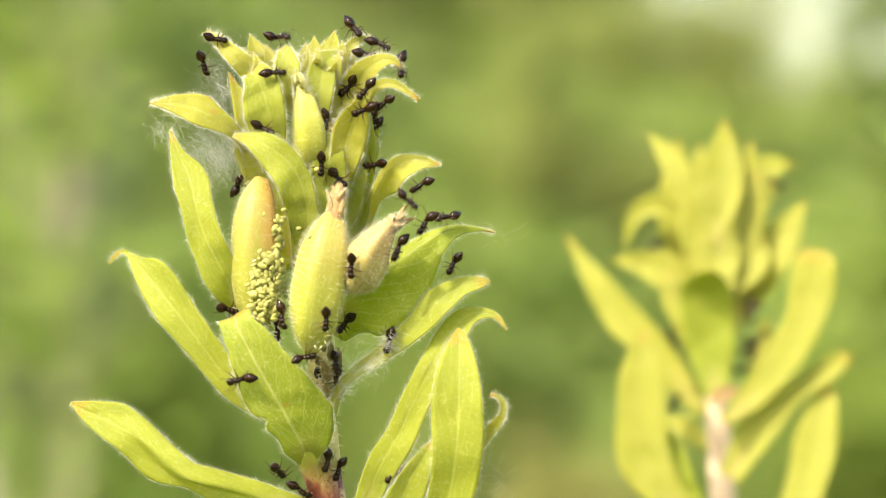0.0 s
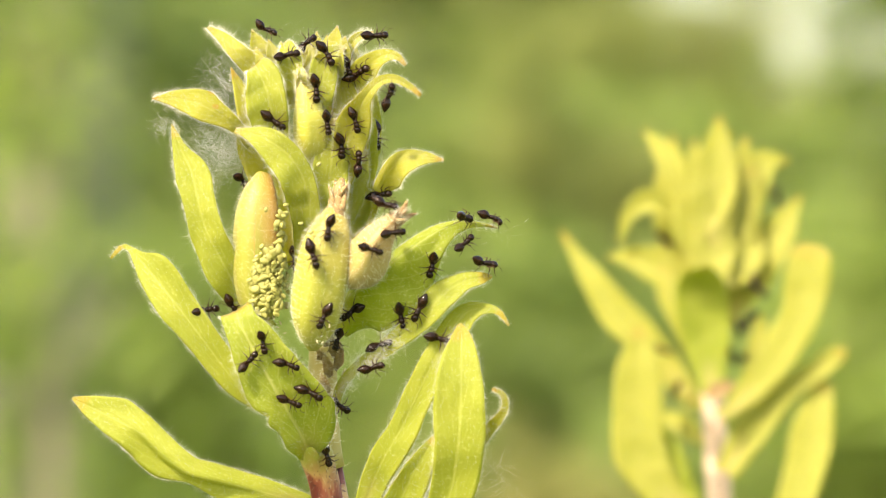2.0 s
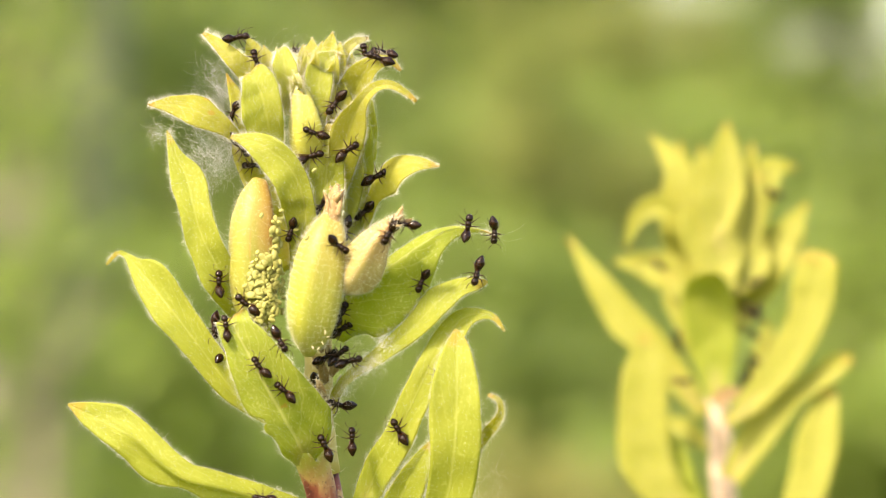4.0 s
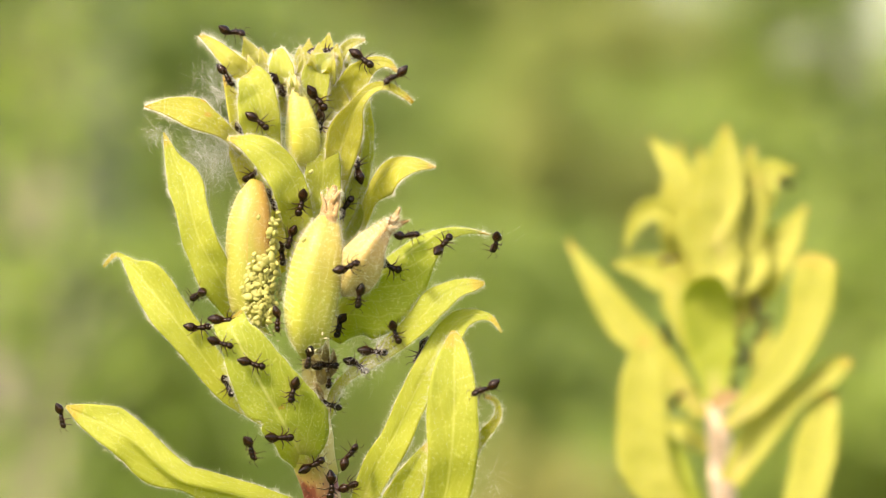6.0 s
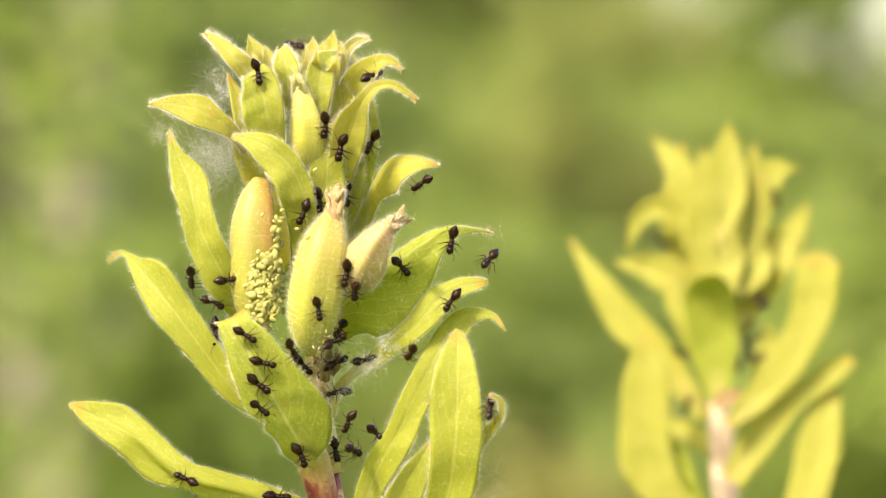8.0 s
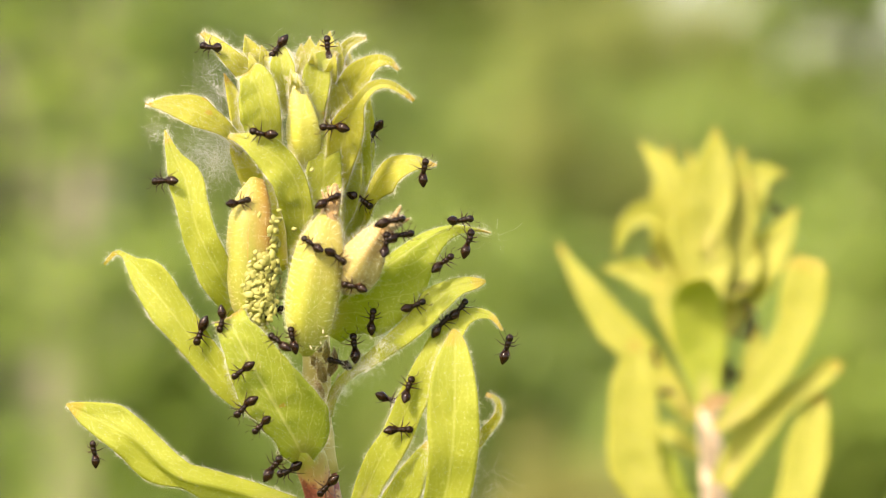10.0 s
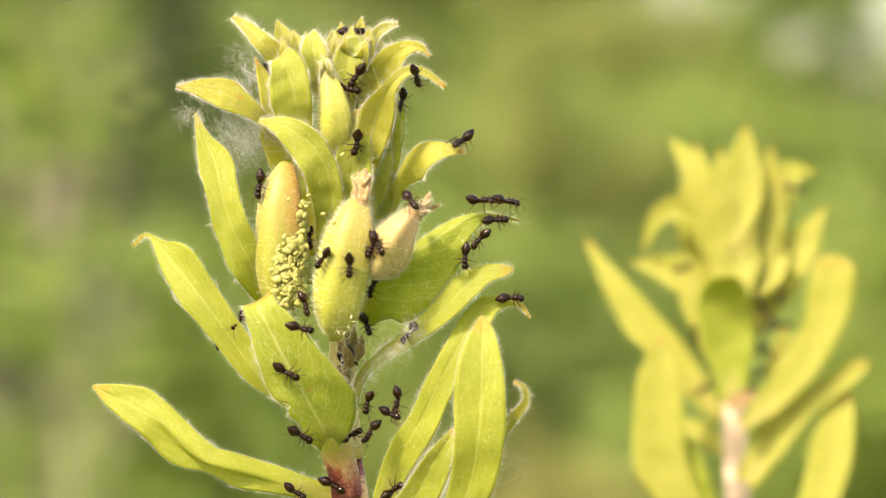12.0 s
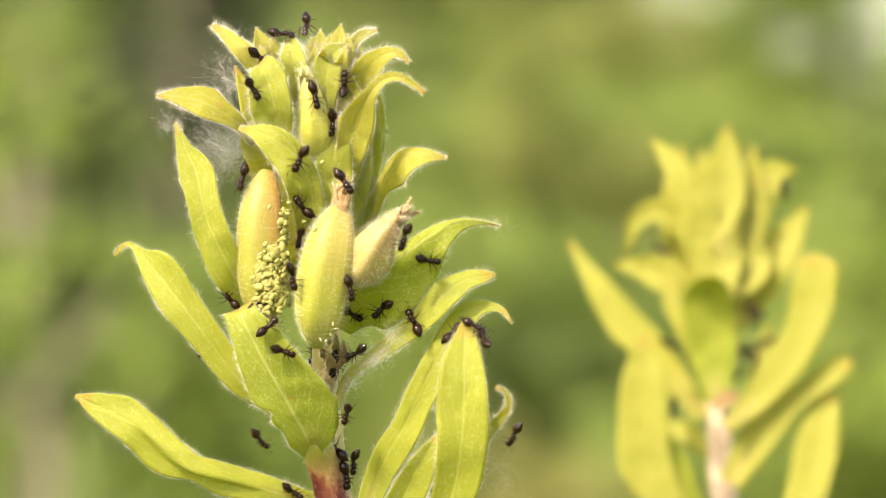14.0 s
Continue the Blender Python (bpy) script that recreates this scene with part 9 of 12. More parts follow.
    walk(ANTS[25], crawl(way, [
        (0,626,473,-18.0,98,-4,0), (5,599,471,-17.4,130,1,0), (10,573,468,-18.2,134,1,0), (15,546,464,-18.2,109,-2,1), (20,558,442,-18.3,73,0,0), 
        (25,574,424,-17.9,66,1,1), (30,595,410,-16.7,86,3,2), (35,586,413,-17.2,117,1,1), (40,576,414,-17.5,120,1,1), (45,567,414,-17.6,96,0,3), 
        (50,569,416,-17.7,97,0,1), (55,571,417,-17.7,99,0,1), (60,574,418,-17.7,100,2,2), (65,579,420,-17.6,121,1,1), (70,584,424,-17.5,141,1,1), 
        (75,588,428,-17.5,162,2,2), (79,587,429,-17.5,204,1,1), (83,586,430,-17.6,246,1,1), (86,584,431,-17.7,288,1,1), (90,583,432,-17.7,330,2,2), 
        (98,591,427,-17.3,13,1,1), (105,598,425,-17.0,40,1,1), (112,601,428,-17.0,38,1,1), (120,602,435,-17.2,35,1,1), (128,601,444,-17.3,33,1,0), 
        (135,600,454,-17.4,31,1,0), (142,601,461,-17.4,29,1,0), (150,604,463,-17.2,26,1,0), (158,611,461,-16.8,354,0,0), (165,619,456,-16.9,307,-5,1), 
        (170,623,461,-17.3,318,-2,0), (175,627,465,-18.0,328,-1,0), (180,631,468,-18.4,338,-4,0), (184,622,447,-17.1,338,-2,0), 
        (188,614,426,1.1,6,-1,0), (191,606,404,-15.9,34,2,1), (195,600,382,-14.8,90,3,2), (200,615,367,-3.4,53,0,0), (205,632,354,-3.4,44,-1,0), 
        (210,652,346,-1.8,63,-1,-2), (215,655,381,-0.8,69,-1,-1), (220,655,415,-18.1,46,-1,1), (225,655,450,-19.1,355,1,-1), 
        (230,648,470,-18.6,57,0,-1), (235,640,489,-17.8,90,0,-1), (240,630,508,-16.3,95,0,-6), (248,644,505,-16.0,39,1,-2), 
        (255,655,499,-16.3,348,1,-2), (262,664,491,-16.7,337,1,-1), (270,669,479,-17.2,325,1,-1), (278,672,465,-17.8,314,1,-1), 
        (285,675,450,-18.2,302,1,-1), (292,680,438,-18.2,291,1,-1), (300,688,430,-18.0,280,2,0), (308,696,423,-17.3,308,3,-1), 
        (315,706,415,-17.6,342,10,-7), (319,692,437,-17.3,41,3,-1), (323,685,457,-17.5,72,3,-1), (326,675,475,-17.3,103,1,-1), 
        (330,660,492,-16.7,106,2,-4), (335,656,492,-16.8,122,1,-1), (340,652,493,-16.9,138,1,-2), (345,648,494,-17.0,154,2,-4), 
        (349,661,501,-16.0,211,0,-2), (353,674,508,-4.0,240,0,1), (356,687,514,-4.0,269,0,1), (360,700,520,-4.0,270,0,2), (365,700,520,-4.0,270,0,1), 
        (370,700,520,-4.0,270,0,1), (375,700,520,-4.0,270,0,2), (380,700,520,-4.0,270,0,1), (385,700,520,-4.0,270,0,1), (390,700,520,-4.0,270,0,2), 
        (394,697,516,-4.0,235,0,1), (398,694,511,-10.9,201,0,-1), (401,691,507,-11.0,166,0,-1), (405,689,502,-11.1,131,1,-2), 
        (410,680,521,-10.4,114,0,-1), (415,671,540,-10.1,115,0,0), (420,662,559,-9.5,135,1,-1)]))
    walk(ANTS[26], crawl(way, [
        (0,574,565,-16.6,90,2,-2), (4,572,564,-16.6,135,1,-1), (8,569,563,-6.0,180,0,1), (11,567,561,-6.0,225,0,1), (15,565,560,-6.0,270,0,2), 
        (19,577,563,-6.0,263,0,1), (23,590,565,-16.0,228,1,-1), (26,603,565,-7.0,194,2,-1), (30,616,563,-7.8,131,0,-4), (34,612,565,-7.5,172,0,-1), 
        (38,609,567,-7.1,214,0,-2), (41,605,568,-6.9,255,0,-1), (45,602,569,-6.7,297,5,-2), (50,626,583,-6.7,340,0,-1), 
        (55,649,598,-10.1,356,-1,-1), (60,672,614,-9.9,344,-2,-3), (65,654,621,-12.9,8,-1,-1), (70,635,629,-11.8,3,-1,-1), 
        (75,617,637,-9.8,331,-2,-3), (79,609,639,-7.7,32,-1,-1), (83,602,641,-6.2,65,-1,-1), (86,594,643,-5.8,99,-1,-1), (90,586,645,-1.2,104,-3,-2), 
        (98,593,641,-5.9,45,-1,-1), (105,599,636,-6.1,347,-1,-1), (112,603,630,-7.9,333,-1,-1), (120,605,623,-8.1,319,-1,-1), 
        (128,606,615,-8.5,305,-1,-1), (135,608,608,-8.9,291,-1,-1), (142,610,600,-5.1,277,0,-1), (150,614,595,-5.5,263,0,-1), 
        (158,620,590,-5.9,292,0,-1), (165,627,586,-6.5,323,-1,-3), (170,615,604,-9.0,3,0,-1), (175,604,621,-8.1,16,-1,-1), (180,592,639,-6.1,0,-3,-2), 
        (185,586,641,-1.2,36,-1,-1), (190,581,643,-1.5,72,-1,-1), (195,575,645,-1.8,108,-2,-3), (200,581,624,-1.5,144,1,-1), 
        (205,585,603,-14.9,152,1,-1), (210,586,582,-15.5,132,3,-2), (215,590,594,-15.0,115,1,-1), (220,593,607,-8.5,127,-1,-1), 
        (225,594,620,-7.7,166,-4,-2), (229,596,624,-6.6,208,-1,-1), (233,598,627,-6.3,250,-1,-1), (236,601,631,-6.3,292,-1,-1), 
        (240,603,635,-6.2,333,-3,-3), (248,617,633,-8.1,5,-1,-1), (255,629,629,-10.9,0,-1,-1), (262,638,621,-11.2,346,-1,-1), 
        (270,644,610,-9.3,332,-1,-1), (278,647,596,-10.1,319,-1,-1), (285,651,582,-8.7,305,-1,-1), (292,656,571,-9.1,291,0,-1), 
        (300,665,563,-9.4,278,0,-1), (308,677,559,-9.8,255,0,0), (315,691,557,-10.2,197,-1,-2), (319,687,558,-10.1,231,0,-1), 
        (323,682,559,-10.0,265,0,-1), (326,677,559,-9.8,300,0,0), (330,673,559,-9.7,334,1,-1), (334,657,559,-9.4,37,0,-1), 
        (338,641,558,-9.0,72,0,-1), (341,625,557,-8.5,106,0,-1), (345,613,553,-8.3,113,-12,-4), (350,606,568,-6.9,97,0,-1), 
        (355,606,582,-5.9,84,0,-1), (360,609,597,-5.3,73,-1,-2), (365,623,597,-5.5,17,0,-1), (370,637,595,-9.7,348,-1,-1), 
        (375,650,589,-7.4,347,-2,-3), (380,660,597,-10.2,20,0,-1), (385,672,602,-14.3,27,0,-1), (390,686,605,-10.6,8,-1,-2), 
        (395,695,622,-10.7,56,-1,0), (400,702,637,-14.5,76,-2,-3), (405,695,652,-13.8,68,7,-10), (409,724,678,-11.0,57,0,0), (413,748,695,-11.1,17,0,1), 
        (416,773,708,-12.0,338,0,1), (420,800,720,-12.0,270,0,2)]))
    walk(ANTS[27], crawl(way, [
        (0,609,568,-7.0,120,0,-4), (5,606,566,-7.1,116,0,-2), (10,603,566,-6.9,112,2,-1), (15,599,566,-15.2,108,5,-2), (20,621,553,-8.5,59,0,-1), 
        (25,640,537,-9.3,38,1,-2), (30,655,517,-15.3,45,2,-5), (35,648,520,-14.9,67,1,-1), (40,642,524,-9.9,89,1,-2), (45,637,529,-9.5,111,2,-3), 
        (50,628,537,-9.0,125,1,-2), (55,621,547,-8.7,134,1,-2), (60,614,557,-8.1,135,1,-4), (65,597,561,-15.5,132,2,-1), 
        (70,581,567,-16.3,102,1,-1), (75,566,574,-16.5,43,2,-2), (80,573,578,-16.2,64,1,-1), (85,581,582,-15.8,86,1,-1), (90,589,585,-15.0,107,3,-2), 
        (98,599,588,-9.5,52,0,-1), (105,607,589,-5.6,358,0,-1), (112,611,586,-5.9,335,0,-1), (120,610,578,-6.3,325,0,-1), 
        (128,606,567,-7.0,315,0,-1), (135,603,556,-7.6,306,1,-1), (142,602,548,-15.4,296,2,-1), (150,606,545,-8.3,300,2,-1), 
        (158,618,546,-8.6,336,-3,0), (165,624,550,-8.7,11,1,-4), (170,641,571,-8.6,36,0,-1), (175,658,593,-10.3,32,0,-1), 
        (180,675,615,-10.0,0,-2,-2), (185,659,608,-13.9,351,-1,-1), (190,644,600,-9.7,10,-1,-1), (195,630,590,-6.2,56,-1,-2), 
        (200,629,591,-6.1,79,0,-1), (205,629,591,-6.1,102,0,-1), (210,628,592,-6.0,125,-1,-2), (215,613,611,-8.8,116,0,-1), 
        (220,603,632,-7.8,116,-1,-1), (225,604,649,-6.0,126,-10,-7), (229,596,648,-5.4,166,-2,-3), (233,591,648,-0.5,207,-1,-1), 
        (236,587,645,-1.1,248,-1,-1), (240,583,642,-1.4,288,-3,-2), (248,579,629,-1.6,318,1,-1), (255,578,619,-13.9,349,1,-1), 
        (262,582,614,-14.1,338,1,-1), (270,592,613,-8.2,323,-1,-1), (278,606,614,-8.6,309,-1,-1), (285,619,616,-8.6,294,0,-1), 
        (292,629,614,-8.7,279,0,-1), (300,634,609,-9.0,259,0,-1), (308,632,599,-9.3,199,0,-1), (315,628,586,-6.5,139,-1,-3), 
        (319,623,597,-5.5,132,0,-1), (323,620,607,-8.9,104,0,-1), (326,618,618,-8.5,75,0,-1), (330,618,630,-8.2,24,-2,-2), (335,614,608,-8.8,359,0,-1), 
        (340,613,587,-5.9,2,0,-1), (345,614,566,-7.5,33,0,-4), (349,626,565,-8.2,23,0,-1), (353,637,564,-4.0,353,0,1), (356,649,562,-4.0,322,0,1), 
        (360,660,560,-4.0,270,0,2), (365,660,560,-4.0,270,0,1), (370,660,560,-4.0,270,0,1), (375,660,560,-4.0,270,0,2), (380,660,560,-4.0,270,0,1), 
        (385,660,560,-4.0,270,0,1), (390,660,560,-4.0,270,0,2), (395,671,544,-4.0,298,0,1), (400,684,531,-4.0,298,0,1), (405,700,520,-4.0,270,0,2), 
        (410,712,538,-4.0,287,0,1), (415,719,557,-10.8,275,0,0), (420,722,578,-11.7,236,-1,-1)]))
    walk(ANTS[28], crawl(way, [
        (0,510,562,-13.9,82,-13,0), (5,518,561,-15.2,31,-2,0), (10,533,564,-17.1,9,-1,0), (15,548,570,-17.1,15,0,-2), (20,547,585,-16.6,63,0,-1), 
        (25,543,598,-15.9,84,0,-1), (30,535,611,-14.8,76,-2,-4), (35,532,617,-15.1,54,-1,-1), (40,527,621,-14.1,32,-2,-1), 
        (45,526,623,-13.3,10,-12,-4), (50,539,608,-15.3,18,0,-1), (55,554,590,-16.1,53,1,-1), (60,565,569,-16.7,117,2,-2), (65,542,582,-16.7,108,0,-1), 
        (70,519,596,-16.2,72,-2,-1), (75,495,609,-17.6,7,-1,-1), (80,498,609,-17.6,26,-2,3), (85,500,611,-17.6,45,-1,3), (90,496,608,-17.6,64,4,12), 
        (98,494,606,-17.6,64,2,3), (105,501,608,-17.6,65,0,3), (112,501,608,-17.6,65,0,3), (120,498,606,-17.6,66,1,3), (128,497,605,-17.6,66,1,3), 
        (135,497,604,-17.6,67,1,3), (142,494,601,-17.6,68,2,3), (150,510,589,-13.7,68,-3,-1), (158,511,588,-13.9,69,-3,-1), 
        (165,512,588,-14.2,69,-12,-4), (170,510,622,-17.6,70,0,-1), (175,518,654,-13.7,82,0,-1), (180,526,685,-12.9,106,0,-3), 
        (184,514,678,-13.1,167,0,-1), (188,503,672,-9.4,208,0,1), (191,491,666,-9.4,249,0,1), (195,480,660,-9.4,270,0,2), 
        (200,480,660,-9.4,270,0,1), (205,480,660,-9.4,270,0,1), (210,480,660,-9.4,270,0,2), (215,487,676,-9.7,298,0,1), (220,494,693,-8.0,298,0,1), 
        (225,500,710,-8.0,270,0,2), (230,500,710,-8.0,270,0,1), (235,500,710,-8.0,270,0,1), (240,500,710,-8.0,270,0,2), (248,500,710,-8.0,270,0,1), 
        (255,500,710,-8.0,270,0,1), (262,500,710,-8.0,270,0,1), (270,500,710,-8.0,270,0,1), (278,500,710,-8.0,270,0,1), (285,500,710,-8.0,270,0,1), 
        (292,500,710,-8.0,270,0,1), (300,500,710,-8.0,270,0,1), (308,500,710,-8.0,270,0,1), (315,500,710,-8.0,270,0,2), (320,500,710,-8.0,270,0,1), 
        (325,500,710,-8.0,270,0,1), (330,500,710,-8.0,270,0,2), (335,500,710,-8.0,270,0,1), (340,500,710,-8.0,270,0,1), (345,500,710,-8.0,270,0,2), 
        (350,500,710,-8.0,270,0,1), (355,500,710,-8.0,270,0,1), (360,500,710,-8.0,270,0,2), (365,500,710,-8.0,270,0,1), (370,500,710,-8.0,270,0,1), 
        (375,500,710,-8.0,270,0,2), (380,493,693,-8.0,248,0,1), (385,487,677,-9.7,248,0,1), (390,480,660,-9.4,270,0,2), (395,480,660,-9.4,270,0,1), 
        (400,480,660,-9.4,270,0,1), (405,480,660,-9.4,270,0,2), (410,480,660,-9.4,270,0,1), (415,480,660,-9.4,270,0,1), 
        (420,480,660,-9.4,270,0,2)]))
    walk(ANTS[29], crawl(way, [
        (0,479,587,-2.5,93,13,0), (5,476,583,-3.5,81,3,0), (10,476,574,-9.2,69,3,-2), (15,476,574,-9.2,56,12,-4), (20,471,579,-3.7,49,3,-1), 
        (25,470,584,-14.4,41,1,-1), (30,465,588,-14.3,34,-1,-2), (35,450,579,-14.0,62,0,-1), (40,434,574,-13.6,63,-1,-1), (45,417,572,-13.1,36,-2,-1), 
        (50,414,564,-12.5,39,-1,0), (55,410,557,-6.9,42,-1,0), (60,405,552,-7.4,45,4,-1), (65,403,550,-7.6,50,1,0), (70,402,548,-7.7,54,1,0), 
        (75,401,546,-7.8,59,3,-1), (80,395,561,-16.6,100,-3,2), (85,394,575,-13.3,113,-3,1), (90,384,587,-5.9,98,-1,0), (98,385,583,-5.9,96,1,3), 
        (105,395,579,-13.4,94,-3,2), (112,394,568,-11.9,92,-3,-2), (120,383,581,-5.8,89,0,3), (128,379,584,-5.9,87,0,0), (135,374,591,-7.6,85,0,0), 
        (142,370,595,-7.4,83,0,0), (150,369,594,-7.4,80,0,0), (158,371,589,-7.6,78,0,0), (165,374,581,-5.9,76,-1,0), (170,370,579,-5.8,50,0,0), 
        (175,367,577,-7.7,23,0,0), (180,363,576,-7.6,357,0,1), (185,373,594,-7.5,21,0,0), (190,386,610,-7.4,17,0,0), (195,402,622,-17.1,345,2,1), 
        (200,400,605,-13.9,326,0,0), (205,400,588,-13.6,336,0,0), (210,401,570,-13.0,14,1,0), (215,413,591,-13.6,7,0,0), (220,430,607,-11.0,333,0,1), 
        (225,450,620,-11.0,270,0,2), (230,450,620,-11.0,270,0,1), (235,450,620,-11.0,270,0,1), (240,450,620,-11.0,270,0,2), 
        (248,450,620,-11.0,270,0,1), (255,450,620,-11.0,270,0,1), (262,450,620,-11.0,270,0,1), (270,450,620,-11.0,270,0,1), 
        (278,450,620,-11.0,270,0,1), (285,450,620,-11.0,270,0,1), (292,450,620,-11.0,270,0,1), (300,450,620,-11.0,270,0,1), 
        (308,450,620,-11.0,270,0,1), (315,450,620,-11.0,270,0,2), (320,450,620,-11.0,270,0,1), (325,450,620,-11.0,270,0,1), 
        (330,450,620,-11.0,270,0,2), (335,450,620,-11.0,270,0,1), (340,450,620,-11.0,270,0,1), (345,450,620,-11.0,270,0,2), 
        (350,450,620,-11.0,270,0,1), (355,450,620,-11.0,270,0,1), (360,450,620,-11.0,270,0,2), (365,450,620,-11.0,270,0,1), 
        (370,450,620,-11.0,270,0,1), (375,450,620,-11.0,270,0,2), (380,417,624,-11.0,242,0,1), (385,383,624,0.0,242,0,1), (390,350,620,0.0,270,0,2), 
        (394,333,647,0.0,335,0,1), (398,320,666,-7.2,12,-2,-3), (401,287,706,-7.1,49,3,2), (405,267,731,-7.1,58,10,7), (410,331,756,-8.1,35,1,3), 
        (415,388,777,-8.1,40,2,3), (420,458,784,-13.0,73,-7,-10)]))
    walk(ANTS[30], crawl(way, [
        (0,541,627,-14.5,352,-1,-4), (5,540,621,-13.7,347,-1,-1), (10,540,614,-14.7,343,0,-1), (15,541,607,-15.3,338,-1,-3), 
        (20,532,617,-15.1,26,-1,-1), (25,525,623,-12.7,45,-3,-1), (30,508,629,-14.3,37,-1,-2), (35,504,619,-17.7,342,0,-1), 
        (40,499,610,-17.7,314,-1,-1), (45,493,605,-17.6,315,-4,12), (49,484,603,-14.3,15,0,0), (53,476,606,-14.2,47,0,-1), (56,469,610,-14.1,79,0,0), 
        (60,463,615,-13.9,84,-1,-1), (65,438,616,-13.4,112,0,0), (70,414,613,-13.8,113,0,0), (75,390,607,-6.0,86,0,0), (80,393,617,-7.4,88,0,0), 
        (85,394,627,-7.3,78,0,0), (90,393,637,-7.1,55,0,-1), (98,392,630,-7.2,8,0,0), (105,393,625,-7.3,321,0,0), (112,396,622,-7.4,316,0,0), 
        (120,401,621,-6.1,315,0,0), (128,408,621,-13.9,313,0,0), (135,415,622,-13.8,311,0,0), (142,420,621,-13.8,309,0,0), (150,423,618,-13.7,310,0,0), 
        (158,423,613,-13.8,354,0,0), (165,422,606,-13.8,37,-1,1), (170,423,631,-13.7,75,1,0), (175,419,656,-13.8,86,1,0), (180,409,679,-6.4,68,2,0), 
        (185,410,699,-6.0,83,1,0), (190,413,718,-5.5,70,1,0), (195,420,734,-5.1,29,-7,-10), (200,415,726,-5.4,25,1,0), (205,414,715,-5.7,49,0,0), 
        (210,414,704,-5.9,101,2,0), (215,437,706,-12.8,47,1,-1), (220,461,707,-12.5,20,0,-1), (225,484,707,-12.3,22,0,-2), (230,476,710,-12.4,57,0,-1), 
        (235,468,713,-12.4,64,0,-1), (240,462,719,-12.4,44,1,-2), (248,449,715,-12.6,94,1,-1), (255,441,713,-12.7,106,1,-1), 
        (262,440,716,-12.7,111,1,-1), (270,445,722,-12.6,116,1,0), (278,454,731,-12.4,121,0,-1), (285,464,741,-3.7,127,1,-1), 
        (292,469,747,-3.5,132,1,-1), (300,467,750,-13.9,137,1,-1), (308,459,748,-14.1,136,1,0), (315,447,744,-14.5,96,2,-1), 
        (320,464,757,-13.8,43,1,-1), (325,484,765,-11.1,19,0,0), (330,505,769,-10.5,22,3,-1), (335,539,787,-9.0,26,1,-1), (340,575,800,-7.7,11,0,-1), 
        (345,603,806,-2.3,337,13,0), (350,600,801,-0.1,309,3,1), (355,594,794,-1.4,309,0,-1), (360,584,789,-5.0,337,0,-3), 
        (365,583,795,-2.2,324,0,-1), (370,581,800,-3.7,310,0,-1), (375,579,805,-4.5,296,0,-4), (379,584,787,-4.8,309,0,-1), 
        (383,590,770,-1.6,351,0,-1), (386,601,755,-11.0,32,2,-3), (390,608,734,-11.4,101,5,-6), (395,604,731,-12.3,105,0,-1), 
        (400,598,720,-3.2,81,0,-1), (405,594,707,-3.9,29,1,-5), (410,597,719,-3.3,61,0,-1), (415,600,731,-12.5,87,0,-1), 
        (420,603,742,-11.5,107,0,-3)]))
